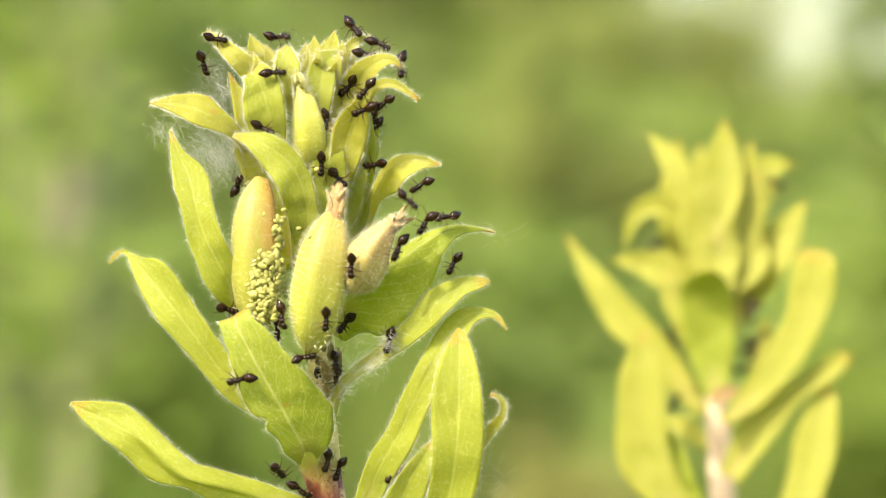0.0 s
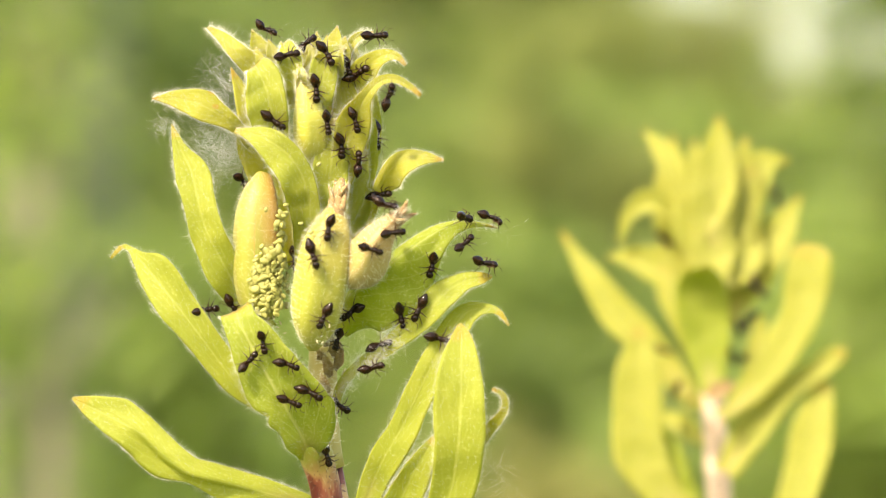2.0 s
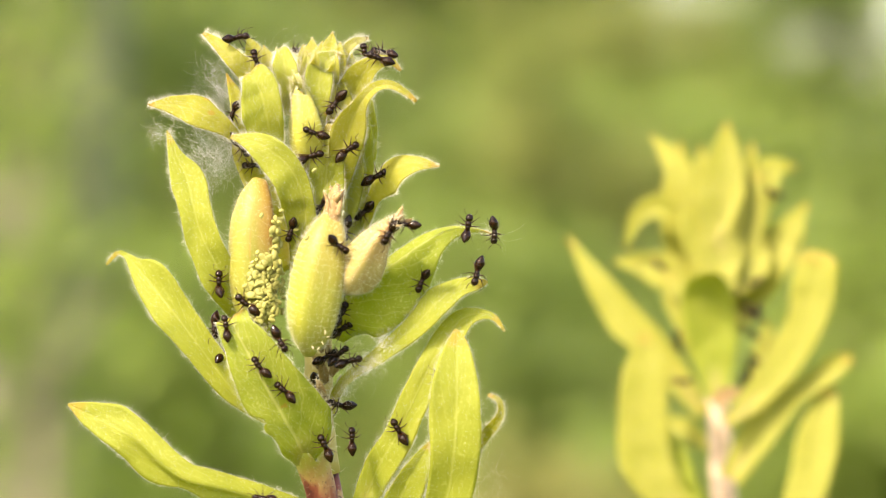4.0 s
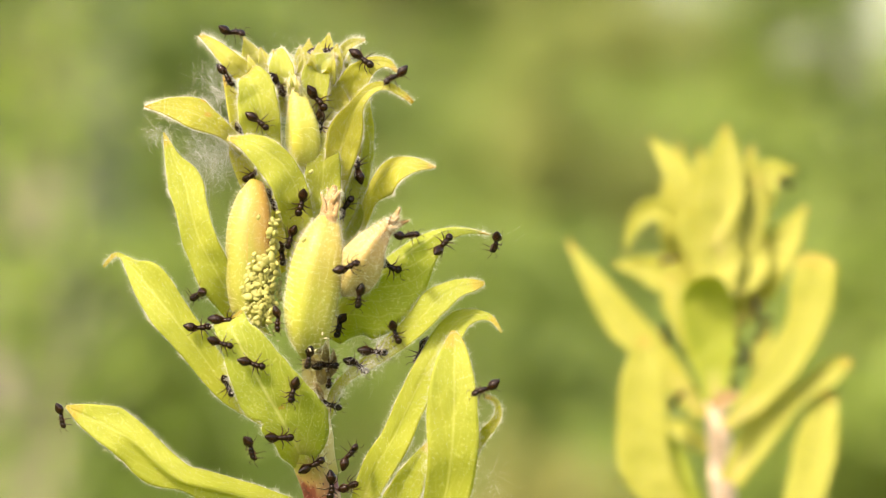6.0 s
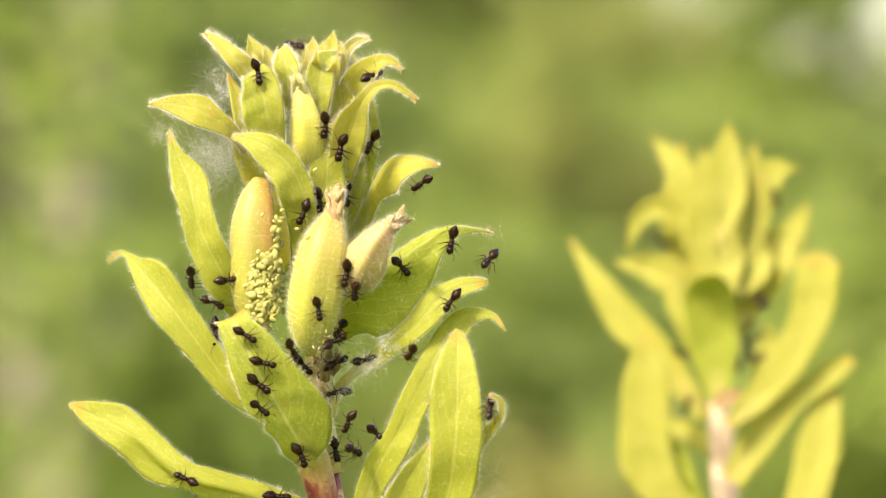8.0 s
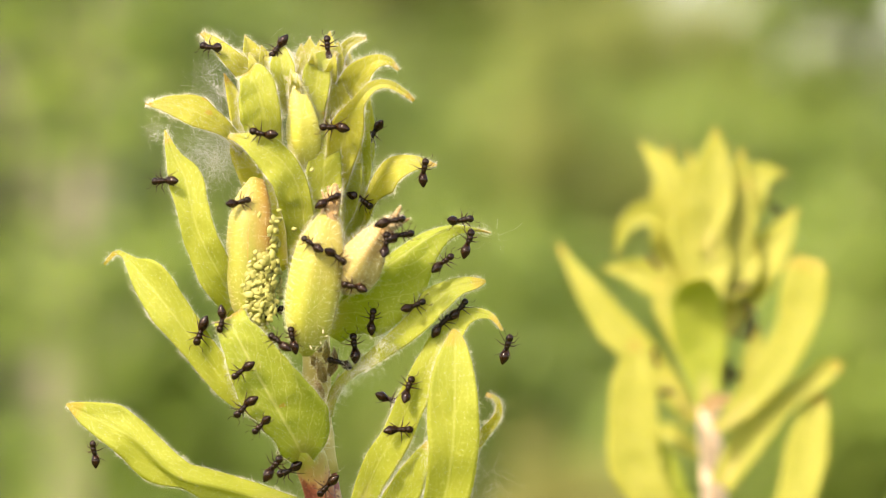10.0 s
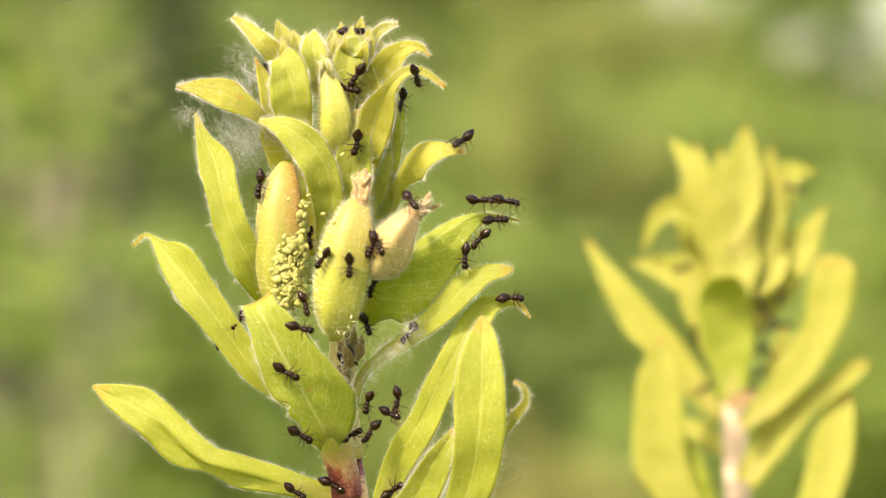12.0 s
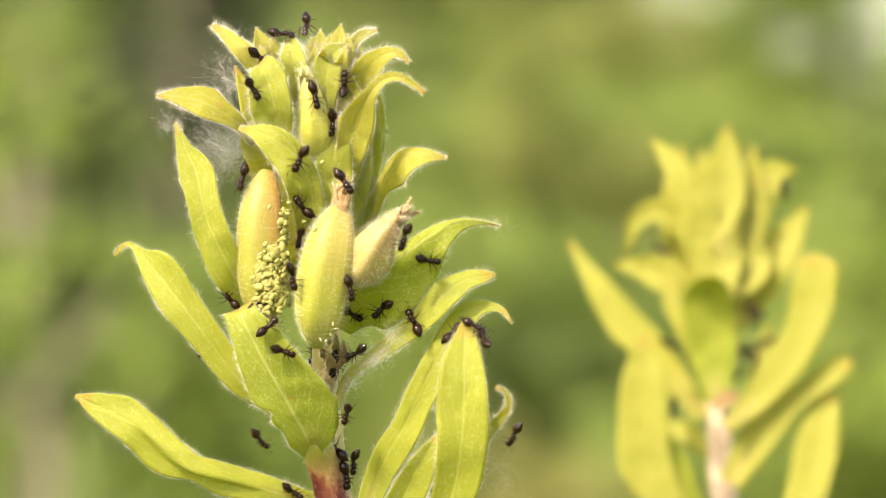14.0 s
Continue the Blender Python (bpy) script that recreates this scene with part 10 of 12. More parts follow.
    walk(ANTS[31], crawl(way, [
        (0,599,640,-6.0,90,-4,-3), (4,610,638,-7.8,32,-1,-1), (8,622,635,-10.1,1,-1,-1), (11,632,631,-11.0,331,-1,-1), (15,642,625,-12.4,329,-2,-3), 
        (19,666,620,-9.6,331,-1,-1), (23,690,616,-10.6,1,-1,0), (26,713,613,-11.3,32,-1,0), (30,737,610,-16.0,90,-3,1), (35,742,600,-16.5,60,-1,0), 
        (40,748,593,-12.5,58,-1,1), (45,757,586,-12.7,84,-3,2), (50,739,583,-12.0,110,-1,0), (55,723,577,-11.7,109,0,0), (60,707,569,-10.3,80,-1,-1), 
        (65,675,567,-9.6,101,0,-1), (70,644,569,-8.8,95,0,-1), (75,612,575,-6.6,60,0,-4), (80,610,577,-6.4,75,0,-1), (85,607,579,-6.2,90,0,-1), 
        (90,604,580,-6.0,104,-1,-3), (98,598,569,-15.2,60,2,-1), (105,595,560,-15.9,16,1,-1), (112,599,555,-15.5,331,2,-1), 
        (120,604,551,-8.0,300,3,-1), (128,620,552,-8.5,301,1,-1), (135,632,552,-8.8,302,0,-1), (142,641,550,-9.1,334,0,-1), 
        (150,645,545,-9.4,20,0,-1), (158,642,536,-9.5,66,1,-1), (165,636,525,-9.5,112,1,-5), (170,627,542,-8.9,129,1,-2), 
        (175,615,557,-8.2,126,0,-2), (180,602,570,-6.6,104,5,-2), (185,602,569,-6.7,93,2,-1), (190,602,568,-6.7,82,2,-1), 
        (195,602,568,-6.7,72,5,-2), (199,596,548,-16.2,3,1,-1), (203,587,530,-17.0,323,1,0), (206,575,513,-17.6,282,1,0), 
        (210,562,497,-18.2,270,1,-1), (215,566,518,-17.8,298,1,0), (220,567,539,-6.0,298,0,1), (225,565,560,-6.0,270,0,2), (230,573,573,-6.0,323,0,1), 
        (235,582,586,-15.5,347,1,-1), (240,591,598,-14.4,344,4,-3), (248,589,594,-15.1,292,1,-1), (255,587,590,-14.7,258,1,-1), 
        (262,584,586,-15.4,251,1,-1), (270,581,582,-15.8,243,1,-1), (278,578,579,-6.0,236,0,1), (285,574,576,-6.0,229,0,1), (292,571,572,-6.0,221,0,1), 
        (300,569,569,-6.0,214,0,1), (308,567,564,-6.0,232,0,1), (315,565,560,-6.0,270,0,2), (320,565,560,-6.0,270,0,1), (325,565,560,-6.0,270,0,1), 
        (330,565,560,-6.0,270,0,2), (335,565,560,-6.0,270,0,1), (340,565,560,-6.0,270,0,1), (345,565,560,-6.0,270,0,2), (349,567,583,-6.0,341,0,1), 
        (353,571,605,-14.7,24,1,-1), (356,578,627,-1.6,67,1,-1), (360,587,648,-1.1,82,-3,-2), (365,588,621,-0.9,42,-1,-1), 
        (370,592,594,-14.6,29,1,-1), (375,600,568,-6.7,44,4,-2), (380,597,564,-15.3,36,1,-1), (385,594,560,-15.9,28,1,-1), 
        (390,590,556,-16.3,20,3,-2), (395,579,542,-17.0,9,1,0), (400,571,526,-17.5,26,1,0), (405,567,509,-17.9,72,2,-1), (410,550,507,-18.3,104,0,0), 
        (415,533,506,-17.6,109,-1,0), (420,516,505,-16.8,85,-7,0)]))
    walk(ANTS[32], crawl(way, [
        (0,589,675,-0.9,90,4,0), (5,590,662,-0.8,38,2,0), (10,590,649,-0.8,14,-1,-1), (15,587,636,-1.1,18,-3,-3), (20,594,636,-6.3,50,-1,-1), 
        (25,601,635,-6.2,81,-1,-1), (30,607,631,-8.0,112,-3,-3), (35,598,632,-6.2,158,-1,-1), (40,588,633,-1.0,176,-1,-1), (45,579,634,-1.6,166,-3,-2), 
        (50,584,625,-1.3,174,1,-1), (55,589,616,-0.8,154,-1,-1), (60,596,608,-8.6,107,-3,-3), (65,587,630,-1.1,112,-1,-1), (70,578,652,-4.7,109,0,0), 
        (75,571,675,-1.9,96,2,0), (80,559,679,-1.9,109,0,-1), (85,546,682,-12.9,93,0,-1), (90,533,685,-12.8,50,0,-3), (98,522,694,-12.7,351,0,-1), 
        (105,514,700,-12.5,292,0,-1), (112,508,697,-12.7,233,0,0), (120,506,687,-12.9,219,0,-1), (128,507,672,-9.4,205,0,1), 
        (135,507,658,-9.6,191,0,1), (142,505,648,-9.7,177,0,1), (150,500,645,-9.8,208,0,1), (158,491,650,-9.7,239,0,1), 
        (165,480,660,-9.4,270,0,2), (170,486,677,-9.8,298,0,1), (175,493,693,-8.0,298,0,1), (180,500,710,-8.0,270,0,2), (185,493,708,-8.0,265,0,1), 
        (190,487,707,-12.2,259,0,-1), (195,480,708,-12.4,254,0,-2), (200,486,710,-12.2,259,0,-1), (205,493,711,-7.9,265,0,1), 
        (210,500,710,-8.0,270,0,2), (215,529,717,-7.5,322,0,1), (220,558,716,-11.5,346,0,-1), (225,587,710,-3.8,342,1,-5), 
        (230,596,721,-3.1,38,0,-1), (235,604,732,-12.2,72,0,-1), (240,608,742,-11.1,84,10,-7), (248,608,733,-11.5,42,3,1), 
        (255,614,720,-12.5,359,3,0), (262,630,704,-6.4,323,1,-3), (270,643,702,-8.4,325,1,-3), (278,670,716,-7.8,328,-3,1), 
        (285,685,717,-7.8,330,-3,1), (292,692,711,-7.9,332,-3,-1), (300,698,706,-8.1,14,0,0), (308,705,695,-8.2,61,0,0), (315,711,681,-8.2,109,1,-1), 
        (320,690,703,-8.0,124,-3,0), (325,656,724,-7.7,111,-3,1), (330,608,732,-11.5,70,12,-4), (335,622,740,-11.2,54,3,0), (340,663,748,-7.5,66,-3,0), 
        (345,673,756,-7.6,106,1,-1), (350,671,756,-7.5,74,-3,1), (355,670,752,-7.5,41,-3,-1), (360,664,757,-7.5,9,-13,0), (365,656,736,-7.6,324,-3,0), 
        (370,638,705,-7.4,308,1,-3), (375,638,682,-8.9,320,0,-13), (380,628,671,-9.1,270,-1,-1), (385,615,653,-9.1,249,-1,-1), 
        (390,598,637,-6.0,256,-3,-3), (394,599,634,-6.2,223,-1,-1), (398,599,631,-6.3,190,-1,-1), (401,599,629,-6.3,157,-1,-1), 
        (405,598,626,-6.4,124,-4,-2), (410,596,637,-6.1,112,-1,-1), (415,591,647,-0.5,115,-1,-1), (420,585,657,-1.3,135,4,0)]))
    walk(ANTS[33], crawl(way, [
        (0,566,673,-2.0,72,0,-1), (5,576,651,-1.8,20,0,-1), (10,583,629,-1.4,356,-1,-1), (15,590,607,-0.3,0,4,-4), (20,587,606,-14.4,30,1,-1), 
        (25,584,605,-14.8,60,1,-1), (30,582,605,-14.9,90,2,-4), (35,579,591,-15.3,30,1,-1), (40,574,578,-16.1,358,1,-1), (45,567,566,-16.7,354,2,-2), 
        (50,566,564,-16.8,326,1,-1), (55,565,562,-6.0,298,0,1), (60,565,560,-6.0,270,0,2), (65,555,581,-6.0,324,0,1), (70,549,603,-15.5,350,0,-1), 
        (75,547,626,-13.2,347,1,-4), (80,549,634,-13.7,4,0,-1), (85,552,641,-4.3,20,-1,0), (90,556,647,-4.4,37,-3,-1), (98,560,636,-1.8,3,0,-1), 
        (105,566,628,-13.7,329,1,-1), (112,574,625,-13.5,318,1,-1), (120,583,628,-6.7,329,-1,-1), (128,594,634,-6.4,340,-1,-1), 
        (135,604,639,-6.3,351,-1,-1), (142,614,642,-9.3,2,-1,-1), (150,621,639,-9.8,34,-1,-1), (158,627,631,-10.7,90,-1,-1), 
        (165,632,620,-11.0,146,-1,-2), (170,617,636,-9.2,147,-1,-1), (175,602,650,-5.9,128,-1,-1), (180,584,663,-1.4,90,4,0), 
        (185,579,670,-1.6,103,1,0), (190,575,678,-1.8,88,1,0), (195,572,688,-1.9,45,-1,-3), (200,570,683,-1.9,51,0,-1), (205,568,677,-2.0,57,0,-1), 
        (210,567,672,-2.0,63,1,0), (215,582,679,-1.5,43,1,0), (220,597,687,-5.3,50,1,-2), (225,611,697,-5.6,86,-3,-3), (230,607,694,-5.1,112,0,-1), 
        (235,603,691,-5.2,137,0,-2), (240,598,688,-5.3,163,0,-4), (248,584,686,-1.3,201,2,0), (255,575,682,-1.8,239,0,-1), (262,574,677,-1.8,271,1,0), 
        (270,580,669,-1.6,263,1,0), (278,591,660,-0.6,256,2,0), (285,605,649,-6.1,249,-3,-2), (292,609,644,-8.5,241,-1,-1), 
        (300,607,638,-7.6,195,-1,-1), (308,598,635,-6.1,142,-1,-1), (315,584,632,-1.3,90,-3,-2), (320,582,650,-4.4,93,1,0), (325,580,667,-1.6,102,1,0), 
        (330,577,684,-1.7,117,1,-2), (334,578,688,-1.7,155,0,-1), (338,578,691,-1.7,193,0,-1), (341,578,694,-1.7,231,0,-1), 
        (345,578,698,-1.7,270,0,-4), (349,585,707,-3.9,199,0,-2), (353,593,717,-3.3,156,0,-2), (356,600,726,-12.9,114,0,-1), 
        (360,608,735,-11.9,99,1,-3), (365,597,717,-3.4,103,0,-2), (370,586,700,-1.2,78,0,-1), (375,573,683,-1.9,26,0,-2), 
        (379,567,672,-2.0,329,0,0), (383,560,661,6.0,300,0,1), (386,553,650,6.0,271,0,1), (390,545,640,6.0,270,0,2), (395,551,613,6.0,284,0,1), 
        (400,557,586,-6.0,284,0,1), (405,565,560,-6.0,270,0,2), (410,553,585,-6.0,242,0,1), (415,546,612,6.0,242,0,1), (420,545,640,6.0,270,0,2)]))
    walk(ANTS[34], crawl(way, [
        (0,421,670,-13.6,164,2,-1), (5,400,649,-6.9,197,0,0), (10,376,633,0.0,233,0,1), (15,350,620,0.0,270,0,2), (19,359,639,0.0,342,0,1), 
        (23,371,657,-7.1,26,1,0), (26,385,672,-6.7,70,1,0), (30,402,685,-6.4,86,2,0), (35,424,698,-5.7,44,0,-1), (40,446,712,-12.7,31,1,-1), 
        (45,467,726,-12.3,45,1,-2), (49,476,723,-12.2,7,1,-1), (53,484,720,-8.0,334,0,1), (56,492,715,-7.6,300,0,1), (60,500,710,-8.0,270,0,2), 
        (65,500,710,-8.0,270,0,1), (70,500,710,-8.0,270,0,1), (75,500,710,-8.0,270,0,2), (80,500,710,-8.0,270,0,1), (85,500,710,-8.0,270,0,1), 
        (90,500,710,-8.0,270,0,2), (98,500,710,-8.0,270,0,1), (105,500,710,-8.0,270,0,1), (112,500,710,-8.0,270,0,1), (120,500,710,-8.0,270,0,1), 
        (128,500,710,-8.0,270,0,1), (135,500,710,-8.0,270,0,1), (142,500,710,-8.0,270,0,1), (150,500,710,-8.0,270,0,1), (158,500,710,-8.0,270,0,1), 
        (165,500,710,-8.0,270,0,2), (170,496,730,-7.4,327,0,1), (175,496,749,-11.2,356,0,0), (180,501,768,-10.6,357,3,-1), (185,489,763,-11.0,36,0,0), 
        (190,476,761,-11.4,47,0,0), (195,462,760,-4.2,30,4,1), (200,473,744,-11.9,7,1,-1), (205,484,729,-12.0,13,1,-1), (210,498,716,-11.9,46,0,-4), 
        (215,506,707,-12.3,8,0,-1), (220,516,699,-12.6,358,0,-1), (225,527,692,-12.7,16,0,-2), (230,506,684,-13.0,51,0,-1), 
        (235,484,678,-13.0,58,0,-1), (240,462,676,-13.0,37,0,-3), (248,453,675,-13.2,82,0,-1), (255,445,676,-13.2,128,1,-1), 
        (262,441,681,-13.2,134,1,-1), (270,440,688,-13.1,134,1,-1), (278,441,697,-12.9,134,1,-1), (285,442,706,-12.8,135,1,-1), 
        (292,441,714,-12.7,135,1,-1), (300,437,718,-12.8,130,1,-1), (308,430,719,-5.2,86,1,-1), (315,421,718,-5.5,41,2,0), (320,422,727,-5.3,70,0,0), 
        (325,425,736,-5.2,72,1,0), (330,430,744,-5.1,45,2,0), (335,447,756,-4.5,48,1,0), (340,462,771,-13.3,42,0,0), (345,474,788,-13.0,29,1,-1), 
        (350,477,753,-11.6,0,1,0), (355,475,718,-12.3,359,0,-1), (360,468,683,-12.9,26,0,-2), (365,499,674,-13.1,355,0,-1), 
        (370,530,666,-13.4,353,0,-1), (375,560,658,-1.9,18,-2,0), (379,554,652,-4.1,74,-1,0), (383,549,646,-4.3,102,-1,0), (386,544,639,-0.9,130,-2,0), 
        (390,540,632,-14.0,130,-1,-4), (394,541,634,-13.9,165,0,-1), (398,543,636,6.0,200,0,1), (401,544,638,6.0,235,0,1), (405,545,640,6.0,270,0,2), 
        (410,524,660,6.0,242,0,1), (415,509,683,-8.0,242,0,1), (420,500,710,-8.0,270,0,2)]))
    walk(ANTS[35], crawl(way, [
        (0,401,547,-7.8,18,3,-1), (4,404,549,-7.5,60,1,0), (8,407,551,-7.3,102,1,0), (11,411,552,-7.0,143,1,0), (15,414,552,-6.9,185,3,-1), 
        (20,431,572,-13.5,185,-1,-1), (25,443,595,-11.1,214,0,1), (30,450,620,-11.0,270,0,2), (35,428,603,-11.0,272,0,1), (40,408,585,-13.5,302,0,0), 
        (45,394,571,-13.0,0,-7,10), (50,378,570,-5.8,329,1,3), (55,373,563,-5.6,326,-1,3), (60,363,558,-5.6,351,0,1), (65,357,548,-5.4,351,0,1), 
        (70,353,536,-5.2,20,0,1), (75,352,533,-4.8,76,0,13), (80,371,522,-8.7,41,1,0), (85,389,525,-9.4,35,1,-1), (90,406,532,-8.2,56,2,-2), 
        (98,390,524,-9.3,13,1,-1), (105,380,515,-10.1,329,1,-1), (112,380,507,-10.2,286,1,-1), (120,390,498,-9.9,268,1,0), (128,406,490,-9.6,269,-1,-1), 
        (135,422,481,-12.1,271,-2,0), (142,431,473,-12.6,292,-1,0), (150,431,464,-12.7,338,-1,0), (158,421,456,-12.3,25,-1,0), 
        (165,405,448,-11.2,72,-3,0), (170,386,465,-10.4,113,0,-1), (175,370,485,-10.7,127,1,0), (180,359,505,-9.1,113,0,-13), (185,380,497,-10.3,82,1,0), 
        (190,401,488,-9.8,79,0,-1), (195,424,480,-12.2,103,-3,-1), (200,399,486,-9.9,156,0,-1), (205,373,489,-10.6,189,1,0), 
        (210,350,487,-9.9,201,-7,-10), (214,357,503,-9.2,267,-2,-3), (218,363,513,-8.8,305,0,-3), (221,373,527,-8.2,343,0,-3), 
        (225,388,547,-7.4,353,-10,-7), (230,375,574,-5.8,353,0,0), (235,364,598,0.0,326,0,1), (240,350,620,0.0,270,0,2), (248,350,620,0.0,270,0,1), 
        (255,350,620,0.0,270,0,1), (262,350,620,0.0,270,0,1), (270,350,620,0.0,270,0,1), (278,350,620,0.0,270,0,1), (285,350,620,0.0,270,0,1), 
        (292,350,620,0.0,270,0,1), (300,350,620,0.0,270,0,1), (308,350,620,0.0,270,0,1), (315,350,620,0.0,270,0,2), (320,350,620,0.0,270,0,1), 
        (325,350,620,0.0,270,0,1), (330,350,620,0.0,270,0,2), (334,344,589,0.0,283,0,1), (338,340,557,-7.2,324,0,0), (341,337,526,-4.9,4,0,0), 
        (345,328,500,-4.6,73,10,7), (349,328,506,-4.8,60,0,0), (353,319,518,0.0,20,0,1), (356,310,529,0.0,339,0,1), (360,300,540,0.0,270,0,2), 
        (365,300,540,0.0,270,0,1), (370,300,540,0.0,270,0,1), (375,300,540,0.0,270,0,2), (380,300,540,0.0,270,0,1), (385,300,540,0.0,270,0,1), 
        (390,300,540,0.0,270,0,2), (395,300,540,0.0,270,0,1), (400,300,540,0.0,270,0,1), (405,300,540,0.0,270,0,2), (410,300,540,0.0,270,0,1), 
        (415,300,540,0.0,270,0,1), (420,300,540,0.0,270,0,2)]))
    walk(ANTS[36], crawl(way, [
        (0,576,815,-4.6,100,2,-3), (5,576,769,-9.3,63,0,-1), (10,577,723,-11.1,55,1,-1), (15,578,678,-1.7,74,3,0), (20,572,678,-1.9,68,1,0), 
        (25,567,679,-2.0,62,0,-1), (30,562,680,-1.9,56,-1,-3), (34,561,673,-1.9,348,0,-1), (38,559,666,-1.9,308,0,0), (41,556,660,-1.8,268,-1,0), 
        (45,552,654,-1.5,256,-3,0), (49,541,654,-16.8,259,0,-1), (53,530,653,-17.1,290,0,-1), (56,520,652,-13.8,321,0,-1), (60,509,651,-13.7,20,-1,-2), 
        (65,505,652,-13.6,17,0,-1), (70,502,654,-13.6,15,0,-1), (75,498,657,-13.5,12,-1,-2), (80,494,651,-13.6,36,0,0), (85,489,646,-13.6,59,0,0), 
        (90,483,642,-13.6,82,-1,-1), (98,472,652,-13.5,20,0,0), (105,464,658,-13.3,318,0,-1), (112,460,656,-13.4,255,0,0), (120,462,646,-13.6,231,0,0), 
        (128,467,631,-11.2,213,0,1), (135,472,616,-11.2,196,0,1), (142,473,607,-11.3,187,0,1), (150,470,604,-11.3,214,0,1), 
        (158,462,610,-11.2,242,0,1), (165,450,620,-11.0,270,0,2), (170,463,631,-11.2,298,0,1), (175,473,645,-9.6,298,0,1), 
        (180,480,660,-9.4,270,0,2), (185,478,634,-9.6,256,0,1), (190,473,609,-14.1,262,0,0), (195,465,585,-14.3,288,4,0), 
        (200,459,596,-14.1,254,0,-1), (205,454,608,-11.1,248,0,1), (210,450,620,-11.0,270,0,2), (215,462,632,-11.3,298,0,1), 
        (220,472,645,-9.6,298,0,1), (225,480,660,-9.4,270,0,2), (230,480,660,-9.4,270,0,1), (235,480,660,-9.4,270,0,1), 
        (240,480,660,-9.4,270,0,2), (248,480,660,-9.4,270,0,1), (255,480,660,-9.4,270,0,1), (262,480,660,-9.4,270,0,1), 
        (270,480,660,-9.4,270,0,1), (278,480,660,-9.4,270,0,1), (285,480,660,-9.4,270,0,1), (292,480,660,-9.4,270,0,1), 
        (300,480,660,-9.4,270,0,1), (308,480,660,-9.4,270,0,1), (315,480,660,-9.4,270,0,2), (319,499,657,-9.6,258,0,1), 
        (323,519,656,-13.7,217,0,-1), (326,538,656,-17.0,177,0,-1), (330,558,657,-1.8,109,-2,0), (334,560,657,-1.9,65,-1,0), (338,562,658,-4.1,22,0,0), 
        (341,564,658,-4.1,339,0,0), (345,566,659,-4.2,296,-1,0), (349,566,662,-4.1,335,0,0), (353,567,664,-2.0,13,0,0), (356,566,667,-2.0,51,0,0), 
        (360,566,670,-2.0,89,0,0), (365,576,657,-4.3,61,1,0), (370,587,645,-1.1,61,-1,-1), (375,598,633,-6.2,89,-3,-3), (380,592,635,-6.5,92,-1,-1), 
        (385,585,637,-1.2,94,-1,-1), (390,579,637,-1.6,97,-3,-2), (395,591,611,-8.2,138,-1,-1), (400,602,586,-5.6,150,0,-1), 
        (405,613,560,-7.9,135,1,-4), (410,614,585,-6.0,111,0,-1), (415,616,610,-8.8,116,0,-1), (420,620,635,-10.1,148,-2,-3)]))
